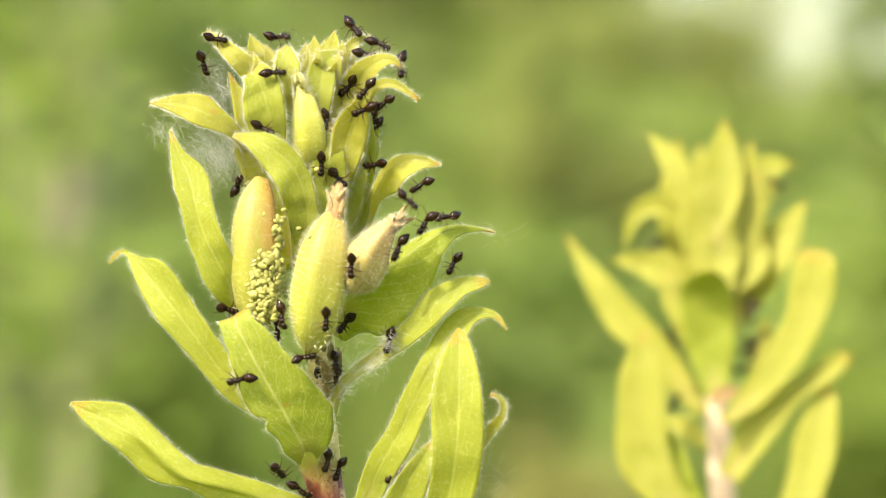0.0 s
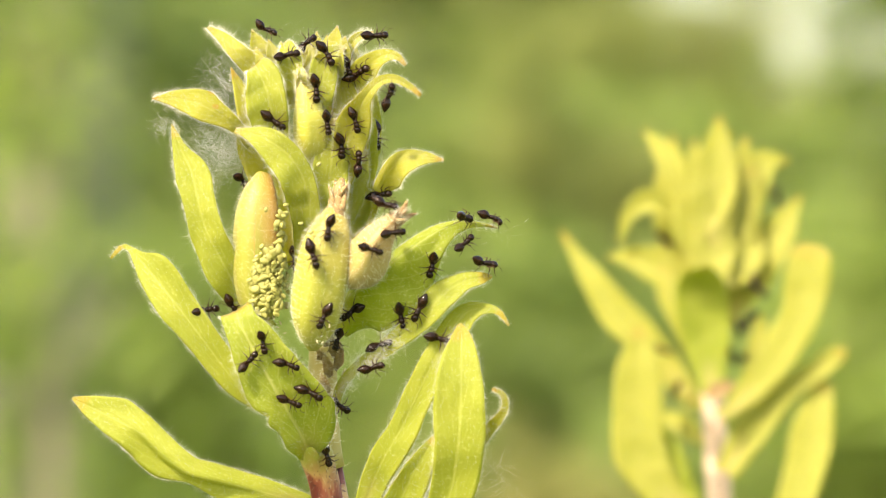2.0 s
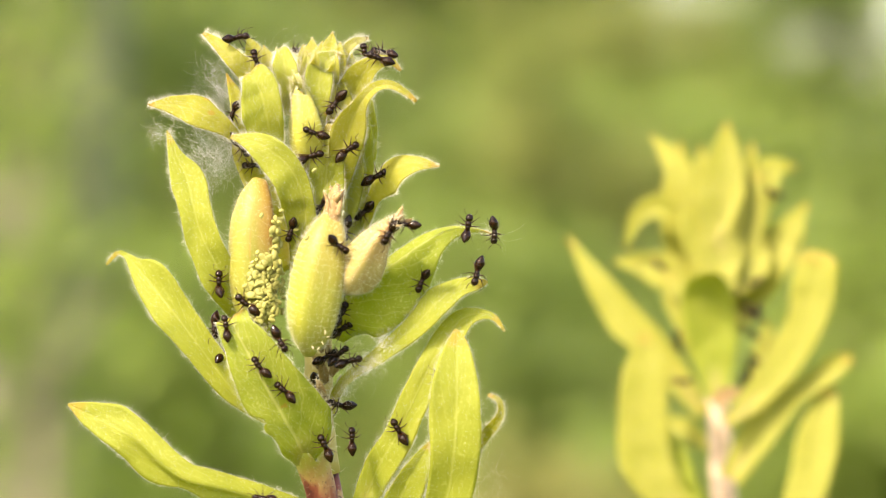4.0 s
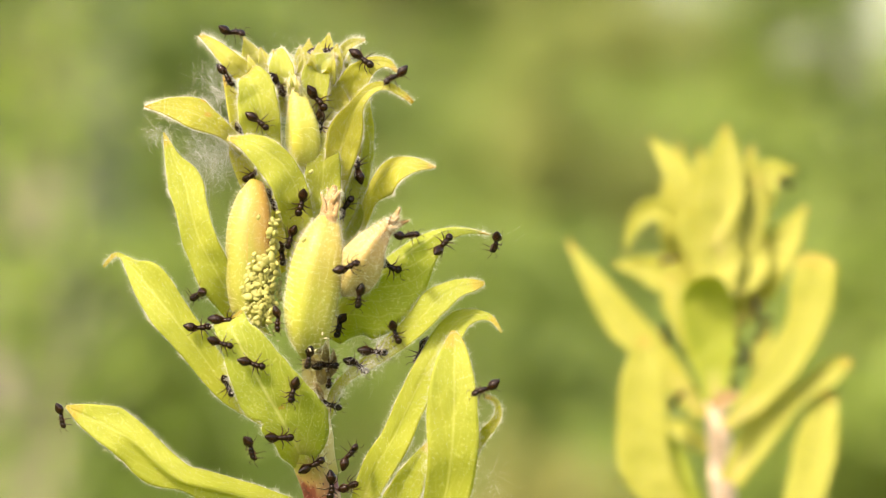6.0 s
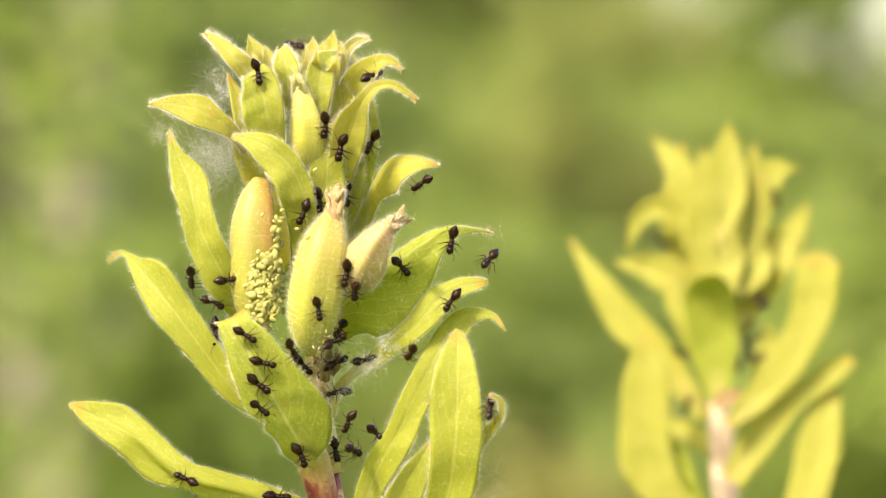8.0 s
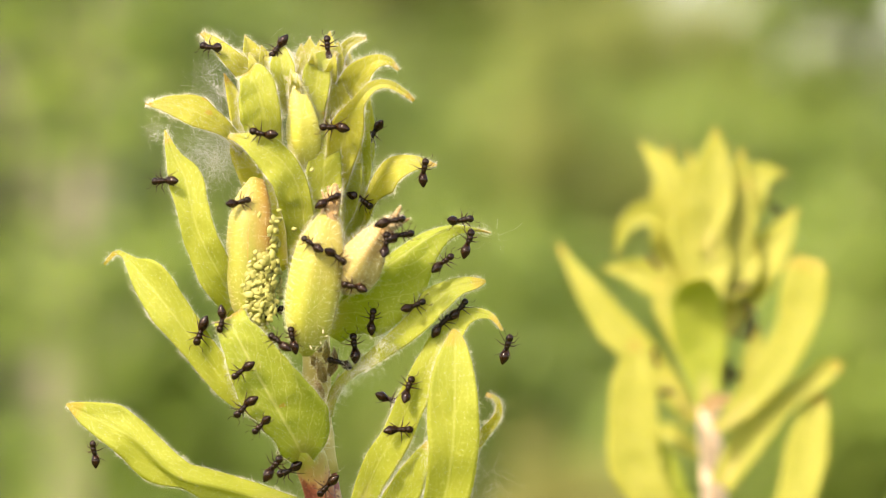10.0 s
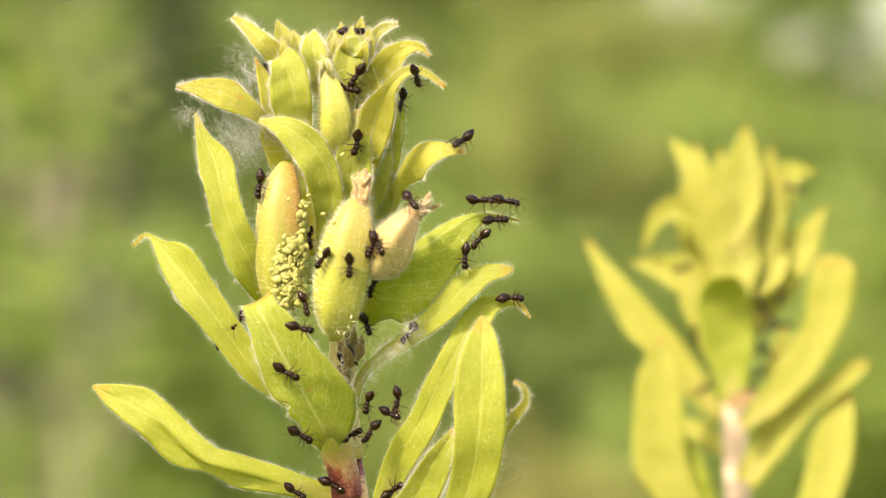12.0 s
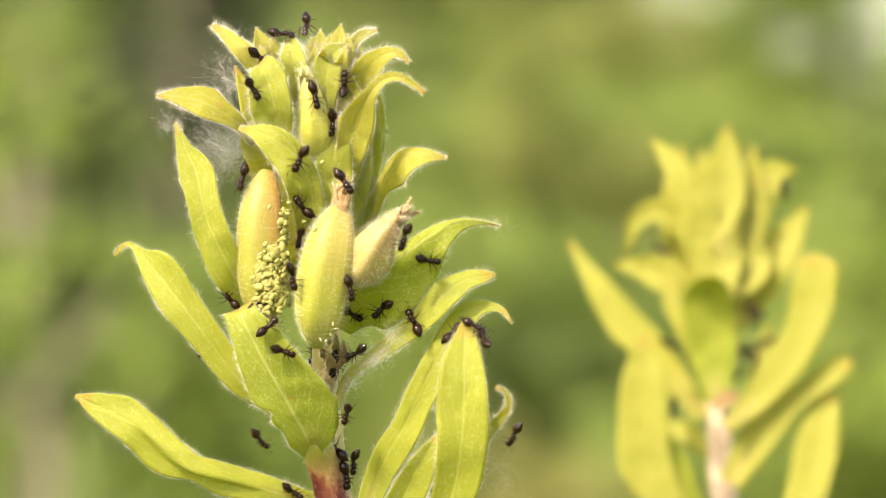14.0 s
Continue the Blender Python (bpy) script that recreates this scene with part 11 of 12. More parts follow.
    walk(ANTS[37], crawl(way, [
        (0,493,822,-11.9,77,0,-13), (5,491,818,-12.0,36,-1,-3), (10,487,811,-12.5,23,1,0), (15,483,800,-12.8,38,2,-1), (19,485,790,-12.8,42,0,0), 
        (23,489,781,-12.9,75,0,0), (26,494,772,-10.6,108,1,0), (30,501,764,-10.7,169,2,-1), (35,502,746,-11.2,231,0,0), (40,501,728,-7.3,264,0,1), 
        (45,500,710,-8.0,270,0,2), (50,496,692,-8.0,248,0,1), (55,489,676,-9.7,248,0,1), (60,480,660,-9.4,270,0,2), (65,480,660,-9.4,270,0,1), 
        (70,480,660,-9.4,270,0,1), (75,480,660,-9.4,270,0,2), (80,480,660,-9.4,270,0,1), (85,480,660,-9.4,270,0,1), (90,480,660,-9.4,270,0,2), 
        (98,479,648,-9.7,237,0,1), (105,476,640,-9.6,203,0,1), (112,471,638,-9.6,174,0,1), (120,464,643,-9.7,186,0,1), (128,456,652,-13.4,198,0,0), 
        (135,448,662,-13.4,209,0,0), (142,441,667,-13.4,221,0,0), (150,436,665,-13.4,273,0,0), (158,433,657,-13.5,330,1,0), (165,432,645,-13.6,27,2,0), 
        (170,444,692,-13.0,68,1,-1), (175,452,740,-14.4,94,1,0), (180,462,784,-13.0,104,-10,-7), (185,458,801,-12.9,99,-2,-3), 
        (190,444,834,-4.5,77,3,2), (195,458,848,-4.4,38,0,-2), (200,411,828,-5.6,351,1,-1), (205,363,815,-8.0,331,0,-1), (210,314,808,-5.0,340,-2,-3), 
        (215,370,820,-7.4,4,0,-1), (220,423,831,-4.8,1,3,1), (225,476,843,-4.1,329,10,7), (230,485,851,-3.8,10,0,-1), (235,488,864,-2.1,23,0,-1), 
        (240,493,877,-2.4,8,2,0), (248,484,874,-2.6,326,1,0), (255,477,870,-2.7,285,0,0), (262,475,864,-2.6,244,0,-1), (270,478,857,-3.9,247,0,-1), 
        (278,484,849,-3.9,251,0,-1), (285,484,848,-3.8,254,2,3), (292,495,824,-11.5,258,-1,-3), (300,493,819,-11.9,306,-1,-3), 
        (308,484,814,-12.4,354,0,-3), (315,480,813,-12.4,43,-7,-10), (320,488,815,-12.2,24,-2,-3), (325,488,815,-12.2,34,1,-3), 
        (330,498,820,-11.4,72,4,-12), (335,501,818,-12.0,52,1,-1), (340,502,812,-12.1,33,2,-1), (345,501,805,-12.3,14,3,-2), 
        (350,497,802,-12.5,20,1,-1), (355,494,799,-12.6,27,1,0), (360,492,795,-12.6,33,2,-1), (365,483,772,-13.0,354,0,0), 
        (370,470,751,-13.9,343,1,-1), (375,454,731,-12.4,359,1,-1), (380,468,722,-12.3,350,0,-1), (385,484,715,-8.0,320,0,1), 
        (390,500,710,-8.0,270,0,2), (395,500,710,-8.0,270,0,1), (400,500,710,-8.0,270,0,1), (405,500,710,-8.0,270,0,2), (410,526,741,-7.2,283,0,1), 
        (415,554,771,-9.4,268,0,-1), (420,583,800,-2.2,225,0,-4)]))
    walk(ANTS[38], crawl(way, [
        (0,538,859,-2.9,45,-7,-10), (4,556,866,-5.4,35,-1,-2), (8,576,867,-3.0,359,1,-1), (11,596,865,-1.9,323,1,0), (15,611,862,-1.0,262,12,4), 
        (19,613,864,-0.3,307,2,0), (23,610,866,-1.1,352,2,0), (26,607,869,-0.8,37,2,0), (30,605,871,-1.0,81,4,1), (35,600,820,-4.5,47,2,0), 
        (40,597,770,-0.3,41,0,-1), (45,594,719,-3.2,63,1,-4), (50,595,720,-3.2,56,0,-1), (55,596,721,-3.1,48,0,-1), (60,597,722,-3.1,40,1,-4), 
        (65,596,758,-10.9,82,0,-1), (70,589,792,-3.9,96,0,-1), (75,576,826,-4.0,83,4,-3), (80,579,827,-3.7,82,2,-1), (85,582,828,-3.3,81,2,-1), 
        (90,584,830,-3.0,80,6,-1), (98,593,812,-4.1,31,2,0), (105,597,798,-1.1,341,2,0), (112,592,789,-1.5,291,0,-1), (120,578,785,-8.6,245,0,-1), 
        (128,558,785,-8.7,240,0,-1), (135,538,784,-9.2,235,1,-1), (142,524,780,-9.6,273,1,-1), (150,519,771,-10.0,313,1,-1), 
        (158,523,757,-10.4,353,1,-1), (165,532,740,-11.0,34,1,-3), (170,536,766,-9.9,43,1,-1), (175,545,790,-8.7,24,1,-1), 
        (180,560,813,-6.3,336,2,-3), (185,532,807,-7.2,314,1,-1), (190,506,797,-9.3,320,1,-1), (195,482,782,-12.9,354,1,-1), 
        (200,494,777,-10.5,335,1,-1), (205,503,769,-10.5,343,1,0), (210,511,758,-10.6,20,2,-3), (215,525,756,-10.5,7,1,-1), 
        (220,538,756,-10.3,21,1,-1), (225,552,757,-10.1,63,1,-4), (230,564,772,-9.2,41,0,-1), (235,579,784,-8.6,47,0,-1), (240,596,793,-1.2,81,0,-3), 
        (248,579,792,-8.1,107,0,-1), (255,568,795,-8.0,110,0,-1), (262,564,801,-7.5,114,0,-1), (270,567,813,-5.7,118,1,-1), 
        (278,575,827,-4.1,121,2,-1), (285,583,841,-2.9,125,2,-1), (292,586,853,-5.2,129,2,-1), (300,582,859,-5.1,132,1,-1), 
        (308,571,862,-3.2,136,1,-2), (315,554,861,-2.9,117,-2,-6), (320,560,842,-4.0,86,0,-1), (325,569,826,-4.7,83,1,-1), (330,582,812,-3.9,109,2,-4), 
        (335,602,820,-2.7,79,2,0), (340,609,835,-1.0,77,3,1), (345,640,843,-6.2,104,-10,-7), (350,634,833,-5.7,134,-3,1), (355,608,810,-2.1,137,3,0), 
        (360,605,784,-9.9,111,10,-7), (365,609,761,-10.7,127,3,-2), (370,608,740,-11.2,114,3,-2), (375,600,720,-12.5,74,12,-4), 
        (380,598,708,-4.0,102,0,-1), (385,586,694,-1.2,102,1,0), (390,572,683,-1.9,74,-1,-3), (395,577,669,-1.7,53,1,0), (400,584,656,-1.4,60,1,0), 
        (405,591,643,-0.5,96,-3,-2), (410,586,648,-1.2,96,-1,-1), (415,581,653,-4.2,96,1,0), (420,577,660,-4.3,96,2,0)]))
    walk(ANTS[39], crawl(way, [
        (0,591,830,-1.9,104,6,-1), (4,591,822,-7.7,48,2,0), (8,592,815,-1.7,21,2,0), (11,593,807,-4.0,353,2,0), (15,595,799,-1.3,354,6,-1), 
        (20,603,773,-10.5,359,0,-1), (25,609,744,-11.1,32,3,-2), (30,614,721,-12.4,93,11,0), (34,629,700,-6.4,28,2,-2), (38,640,688,-9.2,352,0,-3), 
        (41,647,678,-10.6,315,1,-3), (45,659,669,-11.8,307,4,-12), (50,661,664,-12.1,319,1,-3), (55,664,662,-12.3,332,0,-3), 
        (60,663,660,-12.3,344,-5,1), (64,644,661,-11.2,278,-2,0), (68,625,665,-7.1,240,-1,-1), (71,608,671,-6.2,201,0,-2), (75,590,678,-0.8,191,4,0), 
        (79,586,680,-1.2,155,1,0), (83,581,682,-1.5,118,1,0), (86,576,683,-1.8,82,0,-1), (90,571,685,-1.9,45,-1,-3), (98,563,682,-2.0,51,0,-1), 
        (105,558,680,-1.9,57,0,-1), (112,558,678,-1.8,63,0,-1), (120,564,678,-2.0,69,0,-1), (128,572,678,-1.9,76,1,0), (135,581,678,-1.5,82,1,0), 
        (142,586,678,-1.2,88,1,0), (150,586,676,-1.2,94,1,0), (158,581,674,-1.5,100,1,0), (165,573,671,-1.9,106,2,0), (170,577,685,-1.7,78,0,-1), 
        (175,583,696,-1.4,48,0,-1), (180,592,707,-4.0,16,1,-4), (185,598,717,-3.4,41,3,-1), (190,611,734,-11.4,39,3,0), (195,625,745,-11.2,8,12,-4), 
        (200,622,736,-11.4,10,3,0), (205,622,724,-12.1,39,3,0), (210,630,702,-6.3,97,4,-12), (215,649,700,-9.7,71,1,-3), (220,682,708,-7.9,74,-3,0), 
        (225,696,706,-8.0,104,-8,-3), (229,719,713,-10.7,174,-3,-1), (233,746,717,-11.0,215,0,1), (236,773,719,-12.0,257,0,1), 
        (240,800,720,-12.0,270,0,2), (248,800,720,-12.0,270,0,1), (255,800,720,-12.0,270,0,1), (262,800,720,-12.0,270,0,1), 
        (270,800,720,-12.0,270,0,1), (278,800,720,-12.0,270,0,1), (285,800,720,-12.0,270,0,1), (292,800,720,-12.0,270,0,1), 
        (300,800,720,-12.0,270,0,1), (308,800,720,-12.0,270,0,1), (315,800,720,-12.0,270,0,2), (319,794,739,-12.0,200,0,1), 
        (323,785,757,-16.9,158,1,0), (326,774,773,-17.2,116,0,0), (330,760,787,-12.4,103,0,-1), (335,750,811,-12.3,100,-1,0), 
        (340,745,836,-12.0,99,-1,0), (345,747,862,-11.5,99,-3,0), (349,725,867,-10.7,92,-1,0), (353,703,872,-9.8,57,-1,0), (356,682,879,-9.3,22,-1,0), 
        (360,661,887,-5.3,319,-2,-2), (364,671,874,-6.1,304,0,0), (368,683,862,-7.3,262,-1,0), (371,697,854,-5.8,219,-1,0), 
        (375,712,847,-11.3,149,-3,1), (380,684,853,-7.6,163,-1,0), (385,658,863,-5.8,150,0,0), (390,634,877,-5.1,108,0,-1), (395,661,856,-6.2,69,0,0), 
        (400,684,831,-8.3,57,0,-1), (405,702,801,-9.5,74,-1,0), (410,671,807,-8.3,103,0,0), (415,650,815,-7.5,105,-3,-1), (420,605,832,-0.3,79,13,0)]))
    walk(ANTS[40], crawl(way, [
        (0,699,840,-7.1,135,-3,0), (5,670,844,-7.2,177,0,0), (10,642,840,-6.4,191,0,0), (15,606,833,-0.7,177,12,4), (20,597,824,-3.2,170,2,0), 
        (25,579,818,-4.1,136,1,-1), (30,562,811,-6.5,74,2,-2), (35,536,796,-8.2,87,1,-1), (40,509,782,-10.0,73,2,0), (45,482,769,-11.0,30,1,-1), 
        (50,495,753,-11.1,359,0,0), (55,505,736,-11.4,356,0,-1), (60,511,716,-11.9,22,0,-3), (65,505,709,-12.2,349,0,-1), (70,499,702,-12.5,344,0,-1), 
        (75,493,695,-12.7,8,0,-1), (80,470,713,-12.4,44,0,-1), (85,444,726,-12.6,53,1,0), (90,417,731,-5.2,34,-4,-12), (96,455,728,-4.2,36,0,0), (100,495,755,-3.6,40,0,0), (106,540,795,-3.4,62,0,0), (112,546,848,-3.2,105,0,0), (117,500,882,-3.0,165,0,0), 
        (125,430,866,-3.9,188,0,0), (134,350,838,-5.2,196,0,0), (142,298,802,-4.9,212,-1,-1), (150,261,763,-4.1,162,-1,-1), (158,242,755,-4.0,122,-1,-1), (165,222,740,-3.4,82,-3,-2), 
        (170,188,731,-3.2,111,-1,-1), (175,153,728,-2.7,113,0,0), (180,127,729,-2.9,87,-12,-4), (185,166,760,-3.6,40,1,2), (190,214,789,-3.9,21,1,2), 
        (195,262,818,-3.2,30,2,4), (199,255,806,-3.3,97,1,1), (203,250,794,-3.4,136,0,1), (206,247,781,-4.0,175,0,0), (210,246,767,-4.2,186,-2,-1), 
        (214,283,791,-4.7,123,-1,0), (218,321,813,-5.1,87,-1,-1), (221,361,832,-4.8,52,0,-1), (225,402,850,-4.3,45,1,-1), (229,383,847,-4.8,113,0,-1), 
        (233,365,846,-5.2,152,0,-1), (236,346,847,-5.4,192,0,0), (240,328,849,-5.6,203,1,3), (248,317,825,-5.3,176,0,0), (255,303,807,-5.0,153,-1,-1), 
        (262,285,798,-4.9,171,-1,-1), (270,262,798,-3.7,189,0,1), (278,237,804,-3.5,206,1,2), (285,211,810,-8.4,224,1,2), (292,198,807,-8.1,242,-3,-1), 
        (300,178,795,-7.9,259,-3,-2), (308,165,777,-7.4,317,-3,-2), (315,154,762,-6.2,20,-12,4), (320,212,774,-3.9,17,1,2), (325,276,796,-4.9,20,-1,0), 
        (330,337,824,-5.0,30,-2,-3), (335,376,827,-6.9,24,0,-1), (340,416,832,-5.3,46,1,-1), (345,451,838,-4.4,96,12,4), (350,467,856,-2.5,77,0,-1), 
        (355,476,877,-2.9,54,1,1), (360,483,899,-4.2,27,3,2), (365,490,884,-2.6,9,1,0), (370,500,872,-2.0,19,0,-1), (375,508,861,-2.9,57,13,0), 
        (380,507,825,-10.2,31,0,-3), (385,498,810,-12.3,32,1,-1), (390,487,786,-12.8,61,1,-1), (395,520,798,-8.8,34,1,-1), (400,552,812,-6.8,35,1,-1), 
        (405,584,828,-3.0,63,6,-1), (410,562,851,-3.5,82,0,-2), (415,542,862,-2.0,72,-2,-3), (420,508,882,-1.9,34,2,-1)]))
    walk(ANTS[41], crawl(way, [
        (0,688,603,-10.7,108,-1,-2), (5,715,585,-11.5,90,0,-1), (10,745,571,-12.1,99,0,0), (15,777,562,-13.1,137,-3,2), (20,775,555,-13.0,166,-1,1), 
        (25,771,548,-12.7,196,-1,1), (30,767,542,-12.4,225,-1,2), (35,764,556,-12.6,164,-1,1), (40,763,570,-12.7,132,-1,1), 
        (45,762,584,-16.6,127,-3,2), (50,752,577,-12.3,151,-1,0), (55,743,569,-12.0,148,0,0), (60,736,559,-11.9,117,0,1), (65,730,589,-11.8,102,-1,0), 
        (70,728,620,-15.8,88,-1,0), (75,728,651,-8.4,77,1,-1), (79,749,665,-11.2,63,0,0), (83,768,681,-17.3,21,0,1), (86,785,700,-12.0,340,0,1), 
        (90,800,720,-12.0,270,0,2), (98,800,706,-12.0,229,0,1), (105,799,692,-12.0,233,0,1), (112,794,680,-12.0,238,0,1), (120,785,670,-12.0,242,0,1), 
        (128,774,660,-17.2,247,-1,0), (135,763,651,-11.2,251,0,0), (142,755,640,-11.2,256,0,0), (150,750,628,-11.0,260,0,0), (158,747,619,-8.2,265,1,3), 
        (165,749,601,-16.4,315,-3,2), (169,750,602,-16.5,355,-1,-3), (173,750,614,-8.1,36,-1,3), (176,749,615,-8.3,76,0,0), (180,750,620,-8.3,117,1,0), 
        (184,758,574,-12.5,52,-1,1), (188,769,530,-12.4,16,0,1), (191,784,487,-13.2,339,0,0), (195,802,445,-12.1,330,1,1), (200,776,435,-12.0,303,0,0), 
        (205,750,424,-12.0,304,1,-1), (210,715,408,-17.4,332,10,-7), (215,746,424,-11.8,3,1,0), (220,768,431,-12.1,6,0,0), (225,792,435,-11.9,342,1,1), 
        (229,810,444,-11.9,350,1,1), (233,818,451,-11.7,27,3,0), (236,843,466,-11.9,64,1,3), (240,860,468,-11.7,129,7,10), (248,865,460,-11.7,70,2,3), 
        (255,873,436,-10.1,11,0,-3), (262,871,432,-10.2,313,0,-3), (270,862,430,-10.4,260,1,-3), (278,851,430,-10.7,247,2,-3), 
        (285,840,431,-10.9,233,3,-2), (292,833,432,-11.0,258,3,-1), (300,832,424,-10.9,289,3,-2), (308,837,416,-10.7,321,2,-3), 
        (315,840,412,-10.6,352,10,-7), (320,832,415,-10.7,349,3,-1), (325,832,416,-10.7,345,2,-3), (330,824,421,-10.9,342,12,-4), 
        (335,833,415,-10.7,332,3,-1), (340,852,409,-9.9,338,2,-3), (345,864,407,-10.3,0,7,10), (350,856,401,-10.5,329,3,2), 
        (355,854,395,-10.6,327,2,3), (360,851,389,-10.6,352,4,12), (365,844,388,-11.0,356,2,3), (370,839,388,-11.0,0,2,3), (375,835,388,-11.1,4,7,10), 
        (380,833,398,-11.0,28,1,3), (385,824,407,-10.7,25,0,0), (390,811,417,-11.0,353,2,0), (394,789,420,-11.6,49,0,0), (398,767,421,-12.1,77,1,0), 
        (401,745,423,-11.7,104,0,3), (405,715,408,-17.4,104,10,-7), (409,717,444,-11.7,118,2,3), (413,715,468,-4.0,159,0,1), 
        (416,708,494,-4.0,201,0,1), (420,700,520,-4.0,270,0,2)]))
    walk(ANTS[42], crawl(way, [
        (0,427,317,-4.0,297,-7,-10), (4,421,312,-4.3,312,-2,-3), (8,418,309,-4.3,355,-3,-2), (11,412,300,-4.6,38,-2,-3), (15,409,293,-4.7,109,-7,-10), 
        (20,421,289,-4.6,80,-1,-3), (25,433,297,-4.0,79,1,0), (30,448,299,-3.1,106,3,-1), (35,470,326,-10.5,69,1,1), (40,492,354,-0.1,60,1,0), 
        (45,514,382,-10.2,80,2,-2), (50,485,366,-11.0,106,2,0), (55,457,347,-12.1,105,1,1), (60,434,322,-3.8,76,-7,-10), (65,424,351,-11.8,109,-2,1), 
        (70,418,376,-10.9,116,-3,1), (75,393,395,-9.4,99,12,-4), (80,425,368,-11.7,53,-2,1), (85,446,336,-11.7,35,-1,1), (90,464,302,-2.5,45,3,-1), 
        (98,459,290,-2.8,86,0,-1), (105,455,283,-2.9,128,1,0), (112,453,283,-3.0,169,1,0), (120,451,291,-3.1,175,1,0), (128,450,304,-3.0,171,1,0), 
        (135,450,317,-10.1,167,0,2), (142,448,325,-10.9,153,0,2), (150,445,325,-10.7,105,-1,2), (158,441,318,-3.3,56,1,0), (165,437,306,-3.7,7,3,-1), 
        (170,450,324,-10.9,35,0,2), (175,467,339,-11.4,50,1,1), (180,486,351,-0.4,53,3,0), (185,495,362,0.2,58,1,-1), (190,504,373,-10.6,90,1,-1), 
        (195,512,385,-10.1,150,2,-3), (200,523,389,-9.8,96,1,-1), (205,534,391,-9.6,70,1,-1), (210,545,392,-9.3,72,3,-2), 
        (215,552,432,-17.9,68,-1,1), (220,564,470,-18.4,78,1,0), (225,581,507,-17.6,101,2,-1), (230,593,529,-16.9,77,1,0), (235,601,552,-15.3,81,2,-1), 
        (240,605,576,-6.3,113,-1,-4), (248,596,566,-15.3,156,1,-1), (255,591,555,-16.3,199,1,-1), (262,592,546,-16.5,242,1,0), 
        (270,600,537,-16.3,279,2,0), (278,607,528,-15.6,277,3,-1), (285,623,521,-15.8,275,0,-2), (292,631,512,-15.7,234,1,-2), 
        (300,632,503,-16.8,187,0,-2), (308,626,492,-17.6,141,-1,-1), (315,617,481,-17.1,94,-4,-1), (320,620,484,-17.4,67,-1,0), 
        (325,622,485,-17.6,41,-2,0), (330,625,487,-17.7,14,-2,-2), (335,603,473,-17.2,330,1,0), (340,583,456,-17.9,313,1,0), 
        (345,565,437,-18.2,324,0,1), (350,567,458,-18.3,334,1,0), (355,565,479,-6.0,316,0,1), (360,560,500,-6.0,270,0,2), (365,563,520,-6.0,298,0,1), 
        (370,565,540,-6.0,298,0,1), (375,565,560,-6.0,270,0,2), (379,554,575,-6.0,340,0,1), (383,541,587,-16.5,22,0,-1), (386,526,596,-15.1,64,-2,-1), 
        (390,517,600,-13.9,78,-12,-4), (395,520,601,-16.1,39,-2,-1), (400,531,598,-15.6,28,-1,-1), (405,543,597,-16.0,45,-1,-3), 
        (410,529,612,-15.4,64,-2,-1), (415,513,624,-17.5,55,0,0), (420,495,632,-14.0,18,-1,-2)]))
